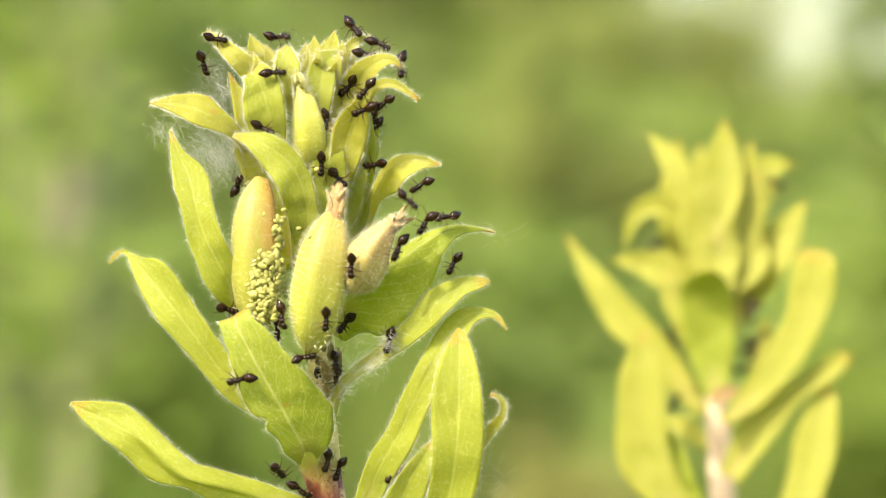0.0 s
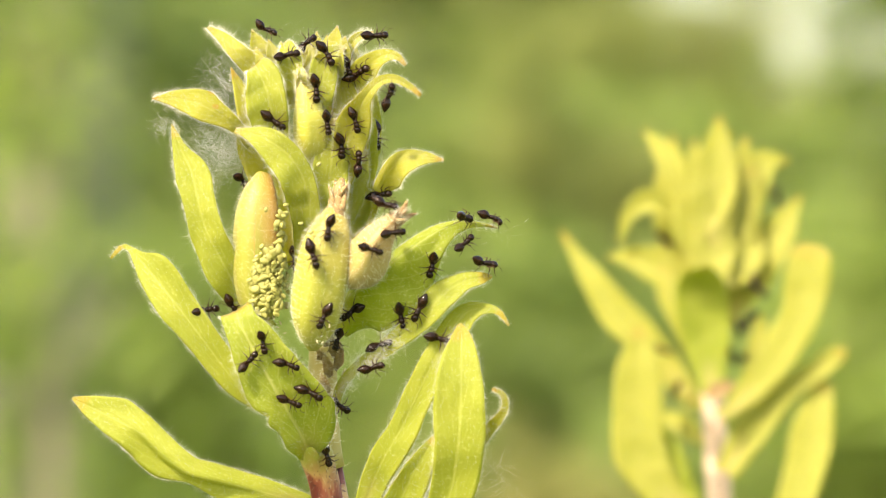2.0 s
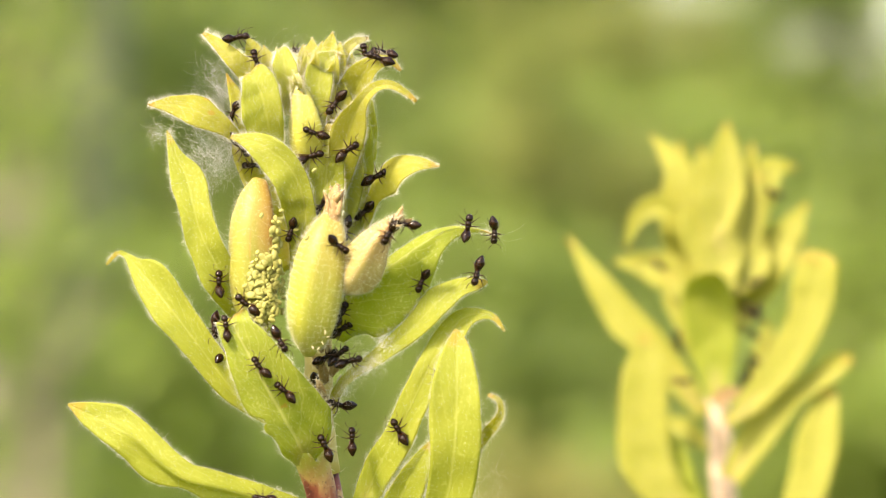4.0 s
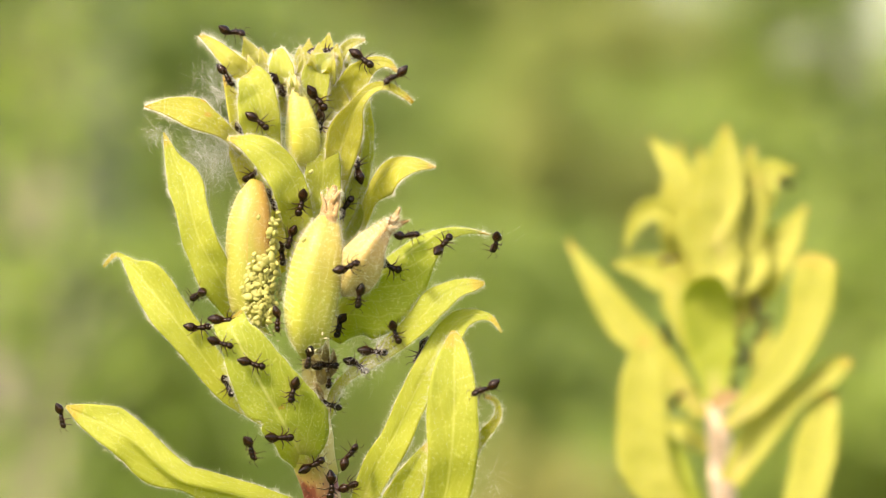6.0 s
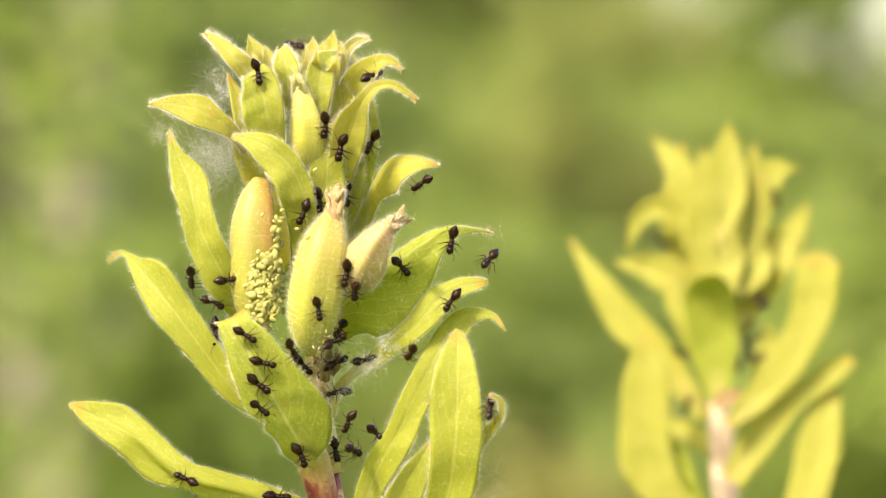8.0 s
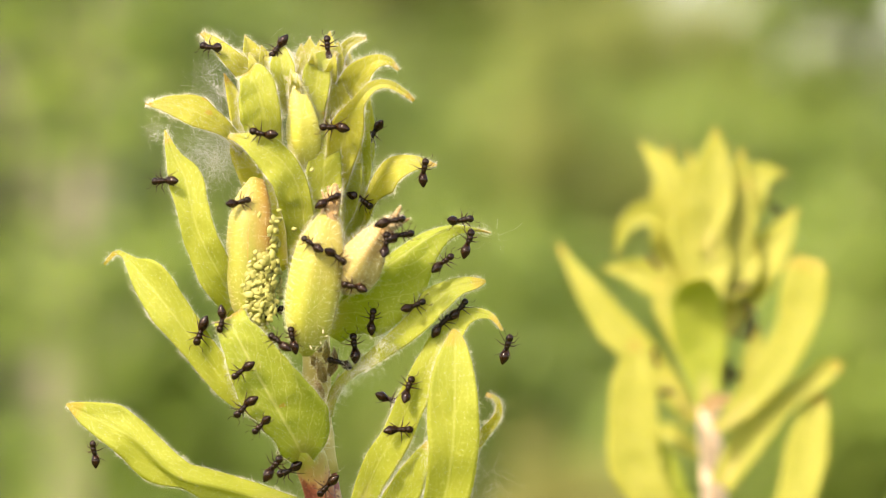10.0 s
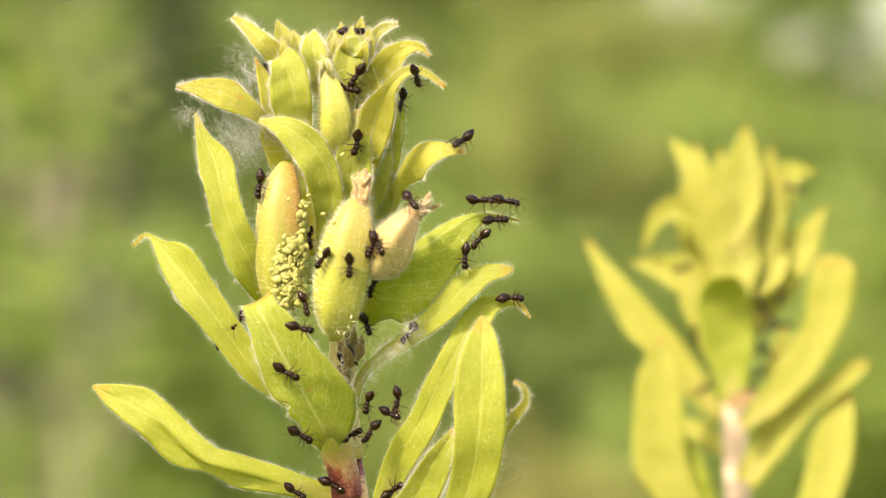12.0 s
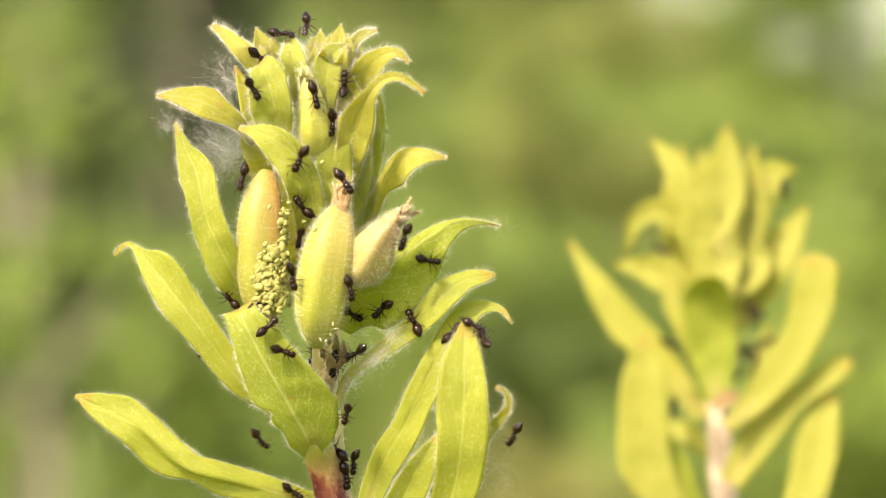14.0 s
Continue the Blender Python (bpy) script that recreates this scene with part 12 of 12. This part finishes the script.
    walk(ANTS[43], crawl(way, [
        (0,480,660,-9.4,270,0,2), (5,480,660,-9.4,270,0,1), (10,480,660,-9.4,270,0,1), (15,480,660,-9.4,270,0,2), (19,476,665,-9.4,341,0,1), 
        (23,471,669,-13.1,25,0,-1), (26,466,673,-13.0,68,0,-1), (30,461,676,-13.1,84,0,-3), (34,465,672,-13.0,12,0,-1), (38,470,668,-9.4,329,0,1), 
        (41,475,664,-9.4,285,0,1), (45,480,660,-9.4,270,0,2), (50,465,658,-9.4,257,0,1), (55,450,654,-13.5,272,0,0), (60,436,647,-13.6,315,1,0), 
        (65,437,637,-13.6,301,0,0), (70,438,627,-13.5,315,0,-1), (75,440,618,-13.5,357,-1,-1), (80,432,608,-13.6,356,0,0), (85,423,600,-13.8,23,0,0), 
        (90,414,592,-13.7,79,0,0), (98,407,589,-13.6,27,0,0), (105,402,586,-13.6,334,0,0), (112,401,582,-13.5,282,0,0), (120,404,576,-13.3,263,0,0), 
        (128,408,571,-13.2,256,-1,0), (135,413,565,-12.7,248,-1,-1), (142,415,560,-11.8,254,-1,0), (150,414,556,-6.7,291,1,0), 
        (158,409,553,-7.1,329,1,0), (165,403,550,-7.6,7,4,-1), (170,398,568,-12.7,39,0,0), (175,397,586,-13.6,43,0,0), (180,400,604,-13.9,19,1,1), 
        (185,400,622,-6.1,42,0,0), (190,403,640,-7.2,38,0,0), (195,410,658,-6.9,6,3,-1), (200,418,652,-13.8,14,1,0), (205,426,646,-13.7,50,1,0), 
        (210,435,642,-13.5,114,1,0), (215,447,647,-13.5,71,0,0), (220,457,655,-13.4,56,0,0), (225,464,665,-13.1,68,0,-3), (230,468,657,-13.4,23,0,-1), 
        (235,470,648,-13.5,6,0,0), (240,472,640,-13.6,17,-1,-1), (248,474,650,-13.5,67,0,0), (255,474,657,-13.4,116,0,-1), 
        (262,471,660,-13.3,128,0,-1), (270,463,660,-13.2,133,0,-1), (278,454,656,-13.4,138,0,0), (285,444,652,-13.5,143,0,0), 
        (292,436,652,-13.5,148,0,0), (300,433,655,-13.6,146,1,0), (308,433,662,-13.5,106,0,0), (315,436,672,-13.4,66,1,-1), 
        (319,446,668,-13.3,23,0,-1), (323,457,665,-9.3,345,0,1), (326,469,662,-9.2,306,0,1), (330,480,660,-9.4,270,0,2), 
        (335,480,660,-9.4,270,0,1), (340,480,660,-9.4,270,0,1), (345,480,660,-9.4,270,0,2), (350,480,660,-9.4,270,0,1), 
        (355,480,660,-9.4,270,0,1), (360,480,660,-9.4,270,0,2), (365,480,660,-9.4,270,0,1), (370,480,660,-9.4,270,0,1), 
        (375,480,660,-9.4,270,0,2), (380,470,647,-9.6,242,0,1), (385,460,633,-11.3,242,0,1), (390,450,620,-11.0,270,0,2), 
        (395,450,620,-11.0,270,0,1), (400,450,620,-11.0,270,0,1), (405,450,620,-11.0,270,0,2), (410,457,610,-11.2,289,0,1), 
        (415,462,599,-14.1,306,0,0), (420,467,587,-14.3,321,-1,-2)]))
    walk(ANTS[44], crawl(way, [
        (0,500,710,-8.0,270,0,2), (5,500,710,-8.0,270,0,1), (10,500,710,-8.0,270,0,1), (15,500,710,-8.0,270,0,2), (20,500,710,-8.0,270,0,1), 
        (25,500,710,-8.0,270,0,1), (30,500,710,-8.0,270,0,2), (35,517,706,-8.0,305,0,1), (40,533,701,-12.3,313,0,-1), (45,549,696,-12.5,292,0,-2), 
        (50,549,698,-12.4,324,0,-1), (55,548,700,-12.3,356,0,-1), (60,548,701,-12.2,29,0,-2), (65,551,728,-11.0,75,0,-1), (70,548,753,-10.3,94,1,-2), 
        (75,541,779,-9.4,85,2,-2), (80,566,759,-9.8,63,0,-1), (85,594,743,-11.7,69,0,-1), (90,614,732,-11.5,103,13,0), (98,616,707,-4.7,147,2,-3), 
        (105,615,696,-5.1,190,1,-3), (112,611,701,-4.6,189,2,-3), (120,599,716,-3.5,188,3,1), (128,601,730,-12.5,186,0,-1), 
        (135,595,746,-11.5,185,0,-1), (142,589,756,-9.9,184,0,-1), (150,584,755,-9.9,182,0,-1), (158,581,744,-10.3,136,0,-1), 
        (165,578,727,-10.9,90,1,-4), (170,577,770,-9.2,85,0,-1), (175,581,813,-4.0,85,1,-1), (180,589,855,-4.5,90,4,-2), (185,587,836,-2.5,32,2,-1), 
        (190,583,818,-8.1,2,1,-1), (195,575,800,-7.7,0,0,-4), (199,575,798,-7.9,29,0,-1), (203,574,797,-7.9,58,0,-1), (206,573,795,-8.0,87,0,-1), 
        (210,572,794,-8.1,117,0,-4), (215,561,820,-5.7,112,1,-1), (220,556,847,-3.6,89,0,-2), (225,557,875,-2.6,45,-3,-2), (230,547,851,-3.0,23,-1,-2), 
        (235,539,827,-4.9,29,0,-1), (240,532,803,-7.8,63,3,-3), (248,524,798,-8.7,111,1,-1), (255,517,795,-9.1,138,1,-1), 
        (262,513,798,-9.0,141,1,-1), (270,513,805,-8.2,144,1,-1), (278,514,815,-4.5,147,1,-1), (285,513,821,-9.4,149,2,-3), 
        (292,522,826,-5.1,152,-3,-2), (300,520,831,-4.3,155,-3,-1), (308,501,822,-11.3,132,1,-3), (315,493,818,-11.9,90,4,-12), 
        (320,498,827,-11.5,88,0,-3), (325,494,852,-3.5,60,3,2), (330,501,856,-3.3,6,12,-4), (335,492,855,-3.6,337,0,-1), (340,480,853,-4.1,337,0,-1), 
        (345,467,851,-4.2,5,1,-2), (350,497,864,-3.4,15,0,-1), (355,524,872,-2.0,22,3,-2), (360,559,882,-2.6,26,-4,-1), (365,570,870,-3.1,19,0,-1), 
        (370,582,860,-5.1,40,1,-1), (375,595,850,-1.5,90,5,0), (380,594,851,-1.9,71,2,0), (385,594,852,-2.0,53,2,0), (390,594,853,-2.0,35,4,0), 
        (395,602,843,-3.0,34,2,0), (400,606,834,-0.8,61,3,1), (405,608,826,-0.9,117,12,4), (410,605,838,-1.1,127,3,1), (415,606,847,-1.2,114,2,0), 
        (420,598,857,-1.3,80,5,0)]))
    walk(ANTS[45], crawl(way, [
        (0,450,620,-11.0,270,0,2), (5,450,620,-11.0,270,0,1), (10,450,620,-11.0,270,0,1), (15,450,620,-11.0,270,0,2), (20,459,634,-11.3,298,0,1), 
        (25,469,647,-9.6,298,0,1), (30,480,660,-9.4,270,0,2), (35,468,648,-9.6,242,0,1), (40,458,635,-11.3,242,0,1), (45,450,620,-11.0,270,0,2), 
        (50,450,620,-11.0,270,0,1), (55,450,620,-11.0,270,0,1), (60,450,620,-11.0,270,0,2), (65,450,620,-11.0,270,0,1), (70,450,620,-11.0,270,0,1), 
        (75,450,620,-11.0,270,0,2), (80,450,620,-11.0,270,0,1), (85,450,620,-11.0,270,0,1), (90,450,620,-11.0,270,0,2), (98,467,617,-11.2,238,0,1), 
        (105,478,614,-11.2,236,0,1), (112,479,609,-11.3,249,0,1), (120,469,604,-11.3,262,0,1), (128,452,598,-13.9,275,0,0), 
        (135,435,592,-13.7,288,0,0), (142,425,586,-13.5,301,-1,0), (150,426,582,-13.5,314,-1,-1), (158,437,578,-13.7,341,-1,-1), 
        (165,454,576,-14.1,39,0,-4), (170,455,596,-14.0,61,0,0), (175,456,617,-13.8,56,0,-1), (180,458,638,-13.7,22,0,-1), (185,465,619,-13.9,4,0,-1), 
        (190,467,600,-14.2,15,0,-1), (195,465,580,-14.4,53,2,-2), (200,469,569,-9.8,16,1,-1), (205,471,557,-10.4,8,1,-1), (210,472,545,-11.0,27,3,-2), 
        (215,480,562,-9.6,44,1,-1), (220,481,572,-8.9,32,1,-3), (225,484,600,-14.3,353,-1,-2), (230,496,609,-17.6,29,-1,3), 
        (235,500,612,-17.6,43,3,0), (240,509,620,-17.6,36,13,0), (248,508,620,-17.6,93,0,-1), (255,504,620,-17.7,151,0,-1), 
        (262,501,617,-17.7,201,0,-1), (270,501,613,-17.7,214,-1,-1), (278,500,612,-17.6,226,1,3), (285,499,611,-17.6,239,1,3), 
        (292,501,608,-17.6,251,0,3), (300,499,606,-17.6,226,0,3), (308,489,603,-17.6,194,2,3), (315,485,596,-2.2,162,13,0), 
        (320,490,603,-17.6,147,1,3), (325,494,606,-17.6,132,0,3), (330,495,607,-17.6,117,7,10), (335,498,609,-17.6,99,2,3), (340,499,610,-17.6,81,3,2), 
        (345,504,614,-17.6,63,4,12), (350,499,612,-17.6,48,2,3), (355,500,611,-17.6,33,-2,3), (360,494,606,-17.7,18,-1,-1), 
        (365,499,611,-17.6,38,-1,3), (370,500,612,-17.6,58,1,3), (375,495,609,-17.6,78,13,0), (380,483,605,-14.2,79,0,-1), (385,462,600,-14.1,51,0,0), 
        (390,442,592,-13.8,356,-1,-1), (395,449,585,-13.9,353,0,-1), (400,455,576,-14.2,18,0,-1), (405,460,567,-10.3,72,1,-4), 
        (410,458,562,-10.7,46,0,-1), (415,457,556,-11.0,20,0,-1), (420,457,550,-11.3,355,1,-2)]))
    walk(ANTS[46], crawl(way, [
        (0,560,500,-6.0,270,0,2), (5,560,500,-6.0,270,0,1), (10,560,500,-6.0,270,0,1), (15,560,500,-6.0,270,0,2), (20,560,500,-6.0,270,0,1), 
        (25,560,500,-6.0,270,0,1), (30,560,500,-6.0,270,0,2), (35,560,500,-6.0,270,0,1), (40,560,500,-6.0,270,0,1), (45,560,500,-6.0,270,0,2), 
        (50,560,500,-6.0,270,0,1), (55,560,500,-6.0,270,0,1), (60,560,500,-6.0,270,0,2), (65,563,520,-6.0,298,0,1), (70,565,540,-6.0,298,0,1), 
        (75,565,560,-6.0,270,0,2), (80,565,560,-6.0,270,0,1), (85,565,560,-6.0,270,0,1), (90,565,560,-6.0,270,0,2), (98,569,559,-6.0,309,0,1), 
        (105,572,559,-6.0,325,0,1), (112,576,560,-6.0,340,0,1), (120,579,561,-6.0,355,0,1), (128,582,563,-16.4,11,1,-1), (135,586,565,-16.2,26,1,-1), 
        (142,589,567,-16.0,41,1,-1), (150,593,568,-15.7,57,1,-1), (158,596,567,-15.2,72,1,-1), (165,600,567,-14.9,63,4,-2), 
        (170,579,583,-15.8,102,1,-1), (175,564,602,-15.1,113,1,-1), (180,553,626,-13.0,97,1,-4), (185,545,626,-13.2,94,0,-1), 
        (190,538,627,-14.5,92,0,-1), (195,530,628,-13.7,90,-4,-4), (200,533,628,-14.1,54,-1,-1), (205,535,628,-14.2,18,-1,-1), 
        (210,538,628,-14.4,342,-2,-4), (215,543,637,-0.8,19,-2,0), (220,551,643,-4.2,29,-1,0), (225,559,647,-4.6,11,-2,-1), (230,554,646,-4.3,23,-1,0), 
        (235,550,646,-4.3,34,-1,0), (240,545,647,-1.0,45,-4,0), (248,563,645,-1.9,352,-1,-1), (255,575,642,-1.8,306,-1,-1), 
        (262,576,636,-1.7,298,-1,-1), (270,567,628,-13.7,290,1,-1), (278,551,618,-14.0,283,1,-1), (285,535,609,-15.0,275,-1,-1), 
        (292,526,600,-14.8,267,-2,-1), (300,527,595,-15.3,260,-2,-1), (308,539,591,-16.3,291,0,-1), (315,557,589,-16.1,328,2,-2), 
        (320,574,585,-15.8,326,1,-1), (325,589,578,-15.5,351,1,-1), (330,603,567,-16.1,45,5,-2), (335,590,549,-16.5,85,1,-1), 
        (340,577,533,-17.2,96,1,0), (345,561,518,-18.0,80,1,-1), (350,581,521,-17.3,65,1,0), (355,599,526,-16.6,78,1,0), (360,626,536,-9.0,119,-12,4), 
        (365,636,525,-9.5,102,0,-2), (370,654,515,-14.1,114,1,-2), (375,672,505,-15.5,153,2,-3), (380,664,500,-16.0,178,1,-2), 
        (385,657,494,-16.6,175,1,-1), (390,651,488,-17.3,144,2,-4), (395,644,488,-17.8,117,1,-1), (400,637,490,-17.8,90,0,-1), 
        (405,630,492,-17.7,63,-2,-3), (410,630,517,-16.2,83,0,-2), (415,624,541,-8.8,74,1,-2), (420,615,565,-7.6,37,0,-4)]))
    walk(ANTS[47], crawl(way, [
        (0,565,560,-6.0,270,0,2), (5,564,544,-6.0,271,0,1), (10,563,527,-17.7,300,1,0), (15,563,511,-18.0,357,1,-1), (20,547,515,-18.2,56,0,0), 
        (25,532,522,-17.6,87,-1,0), (30,518,531,-17.3,90,-6,0), (35,537,526,-17.8,35,-1,0), (40,555,520,-18.0,8,0,0), (45,573,516,-17.6,8,2,-1), 
        (50,567,498,-18.1,0,1,0), (55,560,481,-18.4,20,0,0), (60,552,464,-18.4,68,-1,1), (65,530,507,-17.3,90,-2,0), (70,512,548,-14.1,84,-3,0), 
        (75,471,585,-14.4,49,3,-1), (80,460,577,-14.3,74,0,-1), (85,450,567,-14.1,71,0,-1), (90,441,557,-13.6,40,-2,-4), (98,448,542,-11.7,89,0,-1), 
        (105,452,532,-11.9,138,0,-1), (112,449,529,-11.9,187,0,-1), (120,439,534,-11.8,216,0,-1), (128,426,544,-10.7,221,-2,-1), 
        (135,412,553,-7.0,225,1,0), (142,402,558,-17.0,204,-1,0), (150,399,555,-16.7,163,0,0), (158,403,545,-7.8,123,1,0), (165,410,530,-8.1,82,2,-2), 
        (170,410,540,-7.6,83,1,0), (175,411,550,-7.1,55,1,0), (180,412,560,-11.1,0,-2,-1), (185,412,547,-7.2,319,1,0), (190,413,535,-7.7,306,0,-1), 
        (195,415,522,-11.4,320,-4,-3), (200,412,530,-7.9,340,0,-1), (205,409,538,-7.8,359,1,0), (210,406,546,-7.6,18,3,-1), 
        (215,407,557,-7.0,40,-1,-1), (220,410,567,-12.9,34,0,0), (225,414,577,-13.3,0,-1,-1), (230,404,580,-13.4,57,0,0), (235,396,588,-13.6,85,-2,3), 
        (240,385,591,-5.9,85,-1,0), (248,396,587,-13.6,88,-2,3), (255,399,579,-13.4,91,1,0), (262,399,577,-13.4,93,1,0), (270,395,582,-13.5,96,-3,2), 
        (278,381,583,-5.9,98,0,0), (285,370,588,-7.6,101,0,0), (292,363,589,-7.3,103,0,0), (300,362,588,-7.3,106,0,0), (308,367,583,-7.6,108,0,0), 
        (315,376,576,-5.9,111,-1,0), (320,384,584,-5.9,71,0,0), (325,390,592,-6.0,58,0,0), (330,395,602,-6.0,74,0,0), (335,406,600,-13.8,33,0,0), 
        (340,417,600,-13.8,20,0,0), (345,428,601,-13.7,35,-1,0), (349,408,604,-13.8,336,0,0), (353,388,608,0.0,305,0,1), (356,369,614,0.0,273,0,1), 
        (360,350,620,0.0,270,0,2), (365,350,620,0.0,270,0,1), (370,350,620,0.0,270,0,1), (375,350,620,0.0,270,0,2), (379,319,645,0.0,335,0,1), 
        (383,296,665,-7.4,13,-3,-2), (386,254,707,-7.0,50,1,3), (390,226,724,-3.3,60,-3,-4), (395,193,732,-3.2,96,-1,-1), (400,158,737,-3.0,105,0,1), 
        (405,134,737,-3.7,85,-11,0), (409,185,714,-3.1,16,-3,1), (413,236,676,0.0,333,0,1), (416,292,648,0.0,289,0,1), (420,350,620,0.0,270,0,2)]))
    walk(ANTS[48], crawl(way, [
        (0,800,720,-12.0,270,0,2), (5,800,720,-12.0,270,0,1), (10,800,720,-12.0,270,0,1), (15,800,720,-12.0,270,0,2), (19,812,702,-12.0,285,0,1), 
        (23,825,684,-17.2,328,0,1), (26,839,667,-17.1,11,-1,1), (30,852,654,-16.7,82,7,10), (35,851,651,-16.6,116,1,3), (40,846,641,-16.4,121,2,3), 
        (45,843,633,-16.2,99,7,10), (50,822,625,-16.0,99,0,1), (55,798,619,-15.8,72,0,1), (60,775,608,-11.1,16,0,0), (65,762,687,-11.3,65,-1,0), 
        (70,755,767,-8.6,86,-1,0), (75,755,848,-12.0,79,0,-1), (80,742,830,-12.0,119,-1,0), (85,733,811,-12.3,132,-1,0), (90,726,790,-10.5,117,-2,0), 
        (98,721,782,-10.4,161,-1,0), (105,716,775,-10.1,205,0,0), (112,712,767,-9.9,244,0,0), (120,708,758,-9.8,243,0,-1), (128,704,750,-9.9,242,0,0), 
        (135,701,742,-10.0,241,0,0), (142,697,734,-10.0,240,0,0), (150,693,726,-7.8,200,0,0), (158,690,715,-7.9,154,-2,-3), (165,691,713,-7.9,108,-12,4), 
        (169,675,730,-7.7,97,-3,0), (173,658,754,-7.5,58,-3,1), (176,646,774,-7.3,19,-1,-1), (180,617,793,-9.9,311,9,-7), (184,617,793,-9.9,349,3,-2), 
        (188,617,793,-9.9,26,3,-2), (191,616,792,-9.9,63,3,-2), (195,616,792,-9.9,100,10,-7), (200,607,773,-10.3,120,3,-2), 
        (205,608,756,-10.7,112,1,-3), (210,606,740,-11.6,76,0,-3), (215,609,742,-11.1,84,3,-2), (220,611,741,-11.2,92,3,-2), 
        (225,617,747,-11.0,100,13,0), (230,616,757,-10.8,102,3,-2), (235,616,774,-10.5,77,3,-2), (240,618,792,-9.7,27,11,-4), 
        (248,649,792,-6.7,349,-2,0), (255,659,786,-7.0,316,-3,-1), (262,661,784,-7.3,323,0,-1), (270,672,779,-8.7,331,0,-1), 
        (278,682,774,-9.0,338,0,0), (285,693,768,-9.4,346,0,0), (292,704,763,-9.7,353,0,-1), (300,715,759,-10.0,1,0,0), (308,726,755,-10.4,49,-1,0), 
        (315,737,752,-10.8,101,-2,0), (320,707,769,-9.7,142,0,0), (325,674,781,-8.8,154,0,-1), (330,650,787,-6.9,139,-13,0), (335,668,781,-7.4,91,0,-1), 
        (340,696,774,-9.4,71,0,0), (345,724,765,-10.4,78,-2,-1), (350,702,758,-9.8,119,0,0), (355,682,747,-7.6,131,0,0), (360,674,735,-7.6,116,-13,0), 
        (365,649,689,-10.2,126,1,-3), (370,644,662,-11.2,109,-2,0), (375,640,625,-12.3,63,-2,-4), (380,638,622,-11.1,34,-1,-1), 
        (385,635,620,-11.1,4,0,-1), (390,632,618,-11.1,335,-1,-2), (395,643,600,-9.7,306,-1,-1), (400,652,580,-4.0,285,0,1), 
        (405,660,560,-4.0,270,0,2), (410,660,560,-4.0,270,0,1), (415,660,560,-4.0,270,0,1), (420,660,560,-4.0,270,0,2)]))
    walk(ANTS[49], crawl(way, [
        (0,810,800,-10.0,270,0,2), (5,810,800,-10.0,270,0,1), (10,810,800,-10.0,270,0,1), (15,810,800,-10.0,270,0,2), (19,779,816,-10.0,199,0,1), 
        (23,747,831,-12.1,157,-1,0), (26,715,845,-11.4,114,-1,0), (30,682,859,-7.3,100,-2,0), (35,659,843,-6.8,115,0,0), (40,643,833,-6.7,102,-3,0), 
        (45,603,828,-0.8,61,12,4), (50,595,823,-3.5,92,2,0), (55,584,818,-8.1,96,2,-1), (60,573,812,-5.1,72,2,-4), (65,583,826,-7.5,61,2,-1), 
        (70,592,840,-5.3,54,2,0), (75,600,855,-1.1,49,4,1), (80,609,844,-0.4,43,3,1), (85,644,823,-5.9,66,-3,-1), (90,653,807,-7.8,117,-7,-10), 
        (98,650,803,-6.3,59,-3,0), (105,642,796,-6.6,2,-3,0), (112,621,781,-10.4,304,3,-2), (120,622,773,-10.4,266,3,-1), (128,647,768,-7.3,254,-3,1), 
        (135,653,753,-7.5,242,-3,0), (142,654,748,-7.5,255,-3,2), (150,653,736,-7.6,287,-3,1), (158,626,729,-11.4,320,3,1), 
        (165,614,719,-12.6,353,13,0), (170,616,764,-10.5,16,3,0), (175,639,808,-6.1,11,-3,0), (180,636,852,-5.8,338,-12,-4), 
        (184,643,856,-5.8,342,0,0), (188,655,859,-6.0,13,0,0), (191,666,860,-6.3,45,0,0), (195,678,860,-7.0,104,-1,0), (200,657,849,-6.4,107,0,0), 
        (205,641,837,-6.5,81,-1,1), (210,610,821,-1.8,28,12,0), (214,667,815,-8.0,23,0,0), (218,715,810,-9.8,354,0,1), (221,762,805,-12.7,324,0,1), 
        (225,810,800,-10.0,270,0,2), (230,810,800,-10.0,270,0,1), (235,810,800,-10.0,270,0,1), (240,810,800,-10.0,270,0,2), 
        (248,810,800,-10.0,270,0,1), (255,810,800,-10.0,270,0,1), (262,810,800,-10.0,270,0,1), (270,810,800,-10.0,270,0,1), 
        (278,810,800,-10.0,270,0,1), (285,810,800,-10.0,270,0,1), (292,810,800,-10.0,270,0,1), (300,810,800,-10.0,270,0,1), 
        (308,810,800,-10.0,270,0,1), (315,810,800,-10.0,270,0,2), (320,810,800,-10.0,270,0,1), (325,810,800,-10.0,270,0,1), 
        (330,810,800,-10.0,270,0,2), (334,813,804,-10.0,311,0,1), (338,816,808,-16.7,352,-1,0), (341,818,813,-16.6,32,-1,0), 
        (345,820,818,-16.4,73,-2,-1), (349,817,814,-16.5,32,-1,0), (353,815,809,-10.0,352,0,1), (356,813,804,-10.0,311,0,1), 
        (360,810,800,-10.0,270,0,2), (365,810,800,-10.0,270,0,1), (370,810,800,-10.0,270,0,1), (375,810,800,-10.0,270,0,2), 
        (380,810,800,-10.0,270,0,1), (385,810,800,-10.0,270,0,1), (390,810,800,-10.0,270,0,2), (395,810,800,-10.0,270,0,1), 
        (400,810,800,-10.0,270,0,1), (405,810,800,-10.0,270,0,2), (409,833,801,-10.0,254,0,1), (413,855,799,-18.4,211,-1,0), 
        (416,867,796,-18.5,167,3,1), (420,889,778,-16.8,95,10,-7)]))

motions()
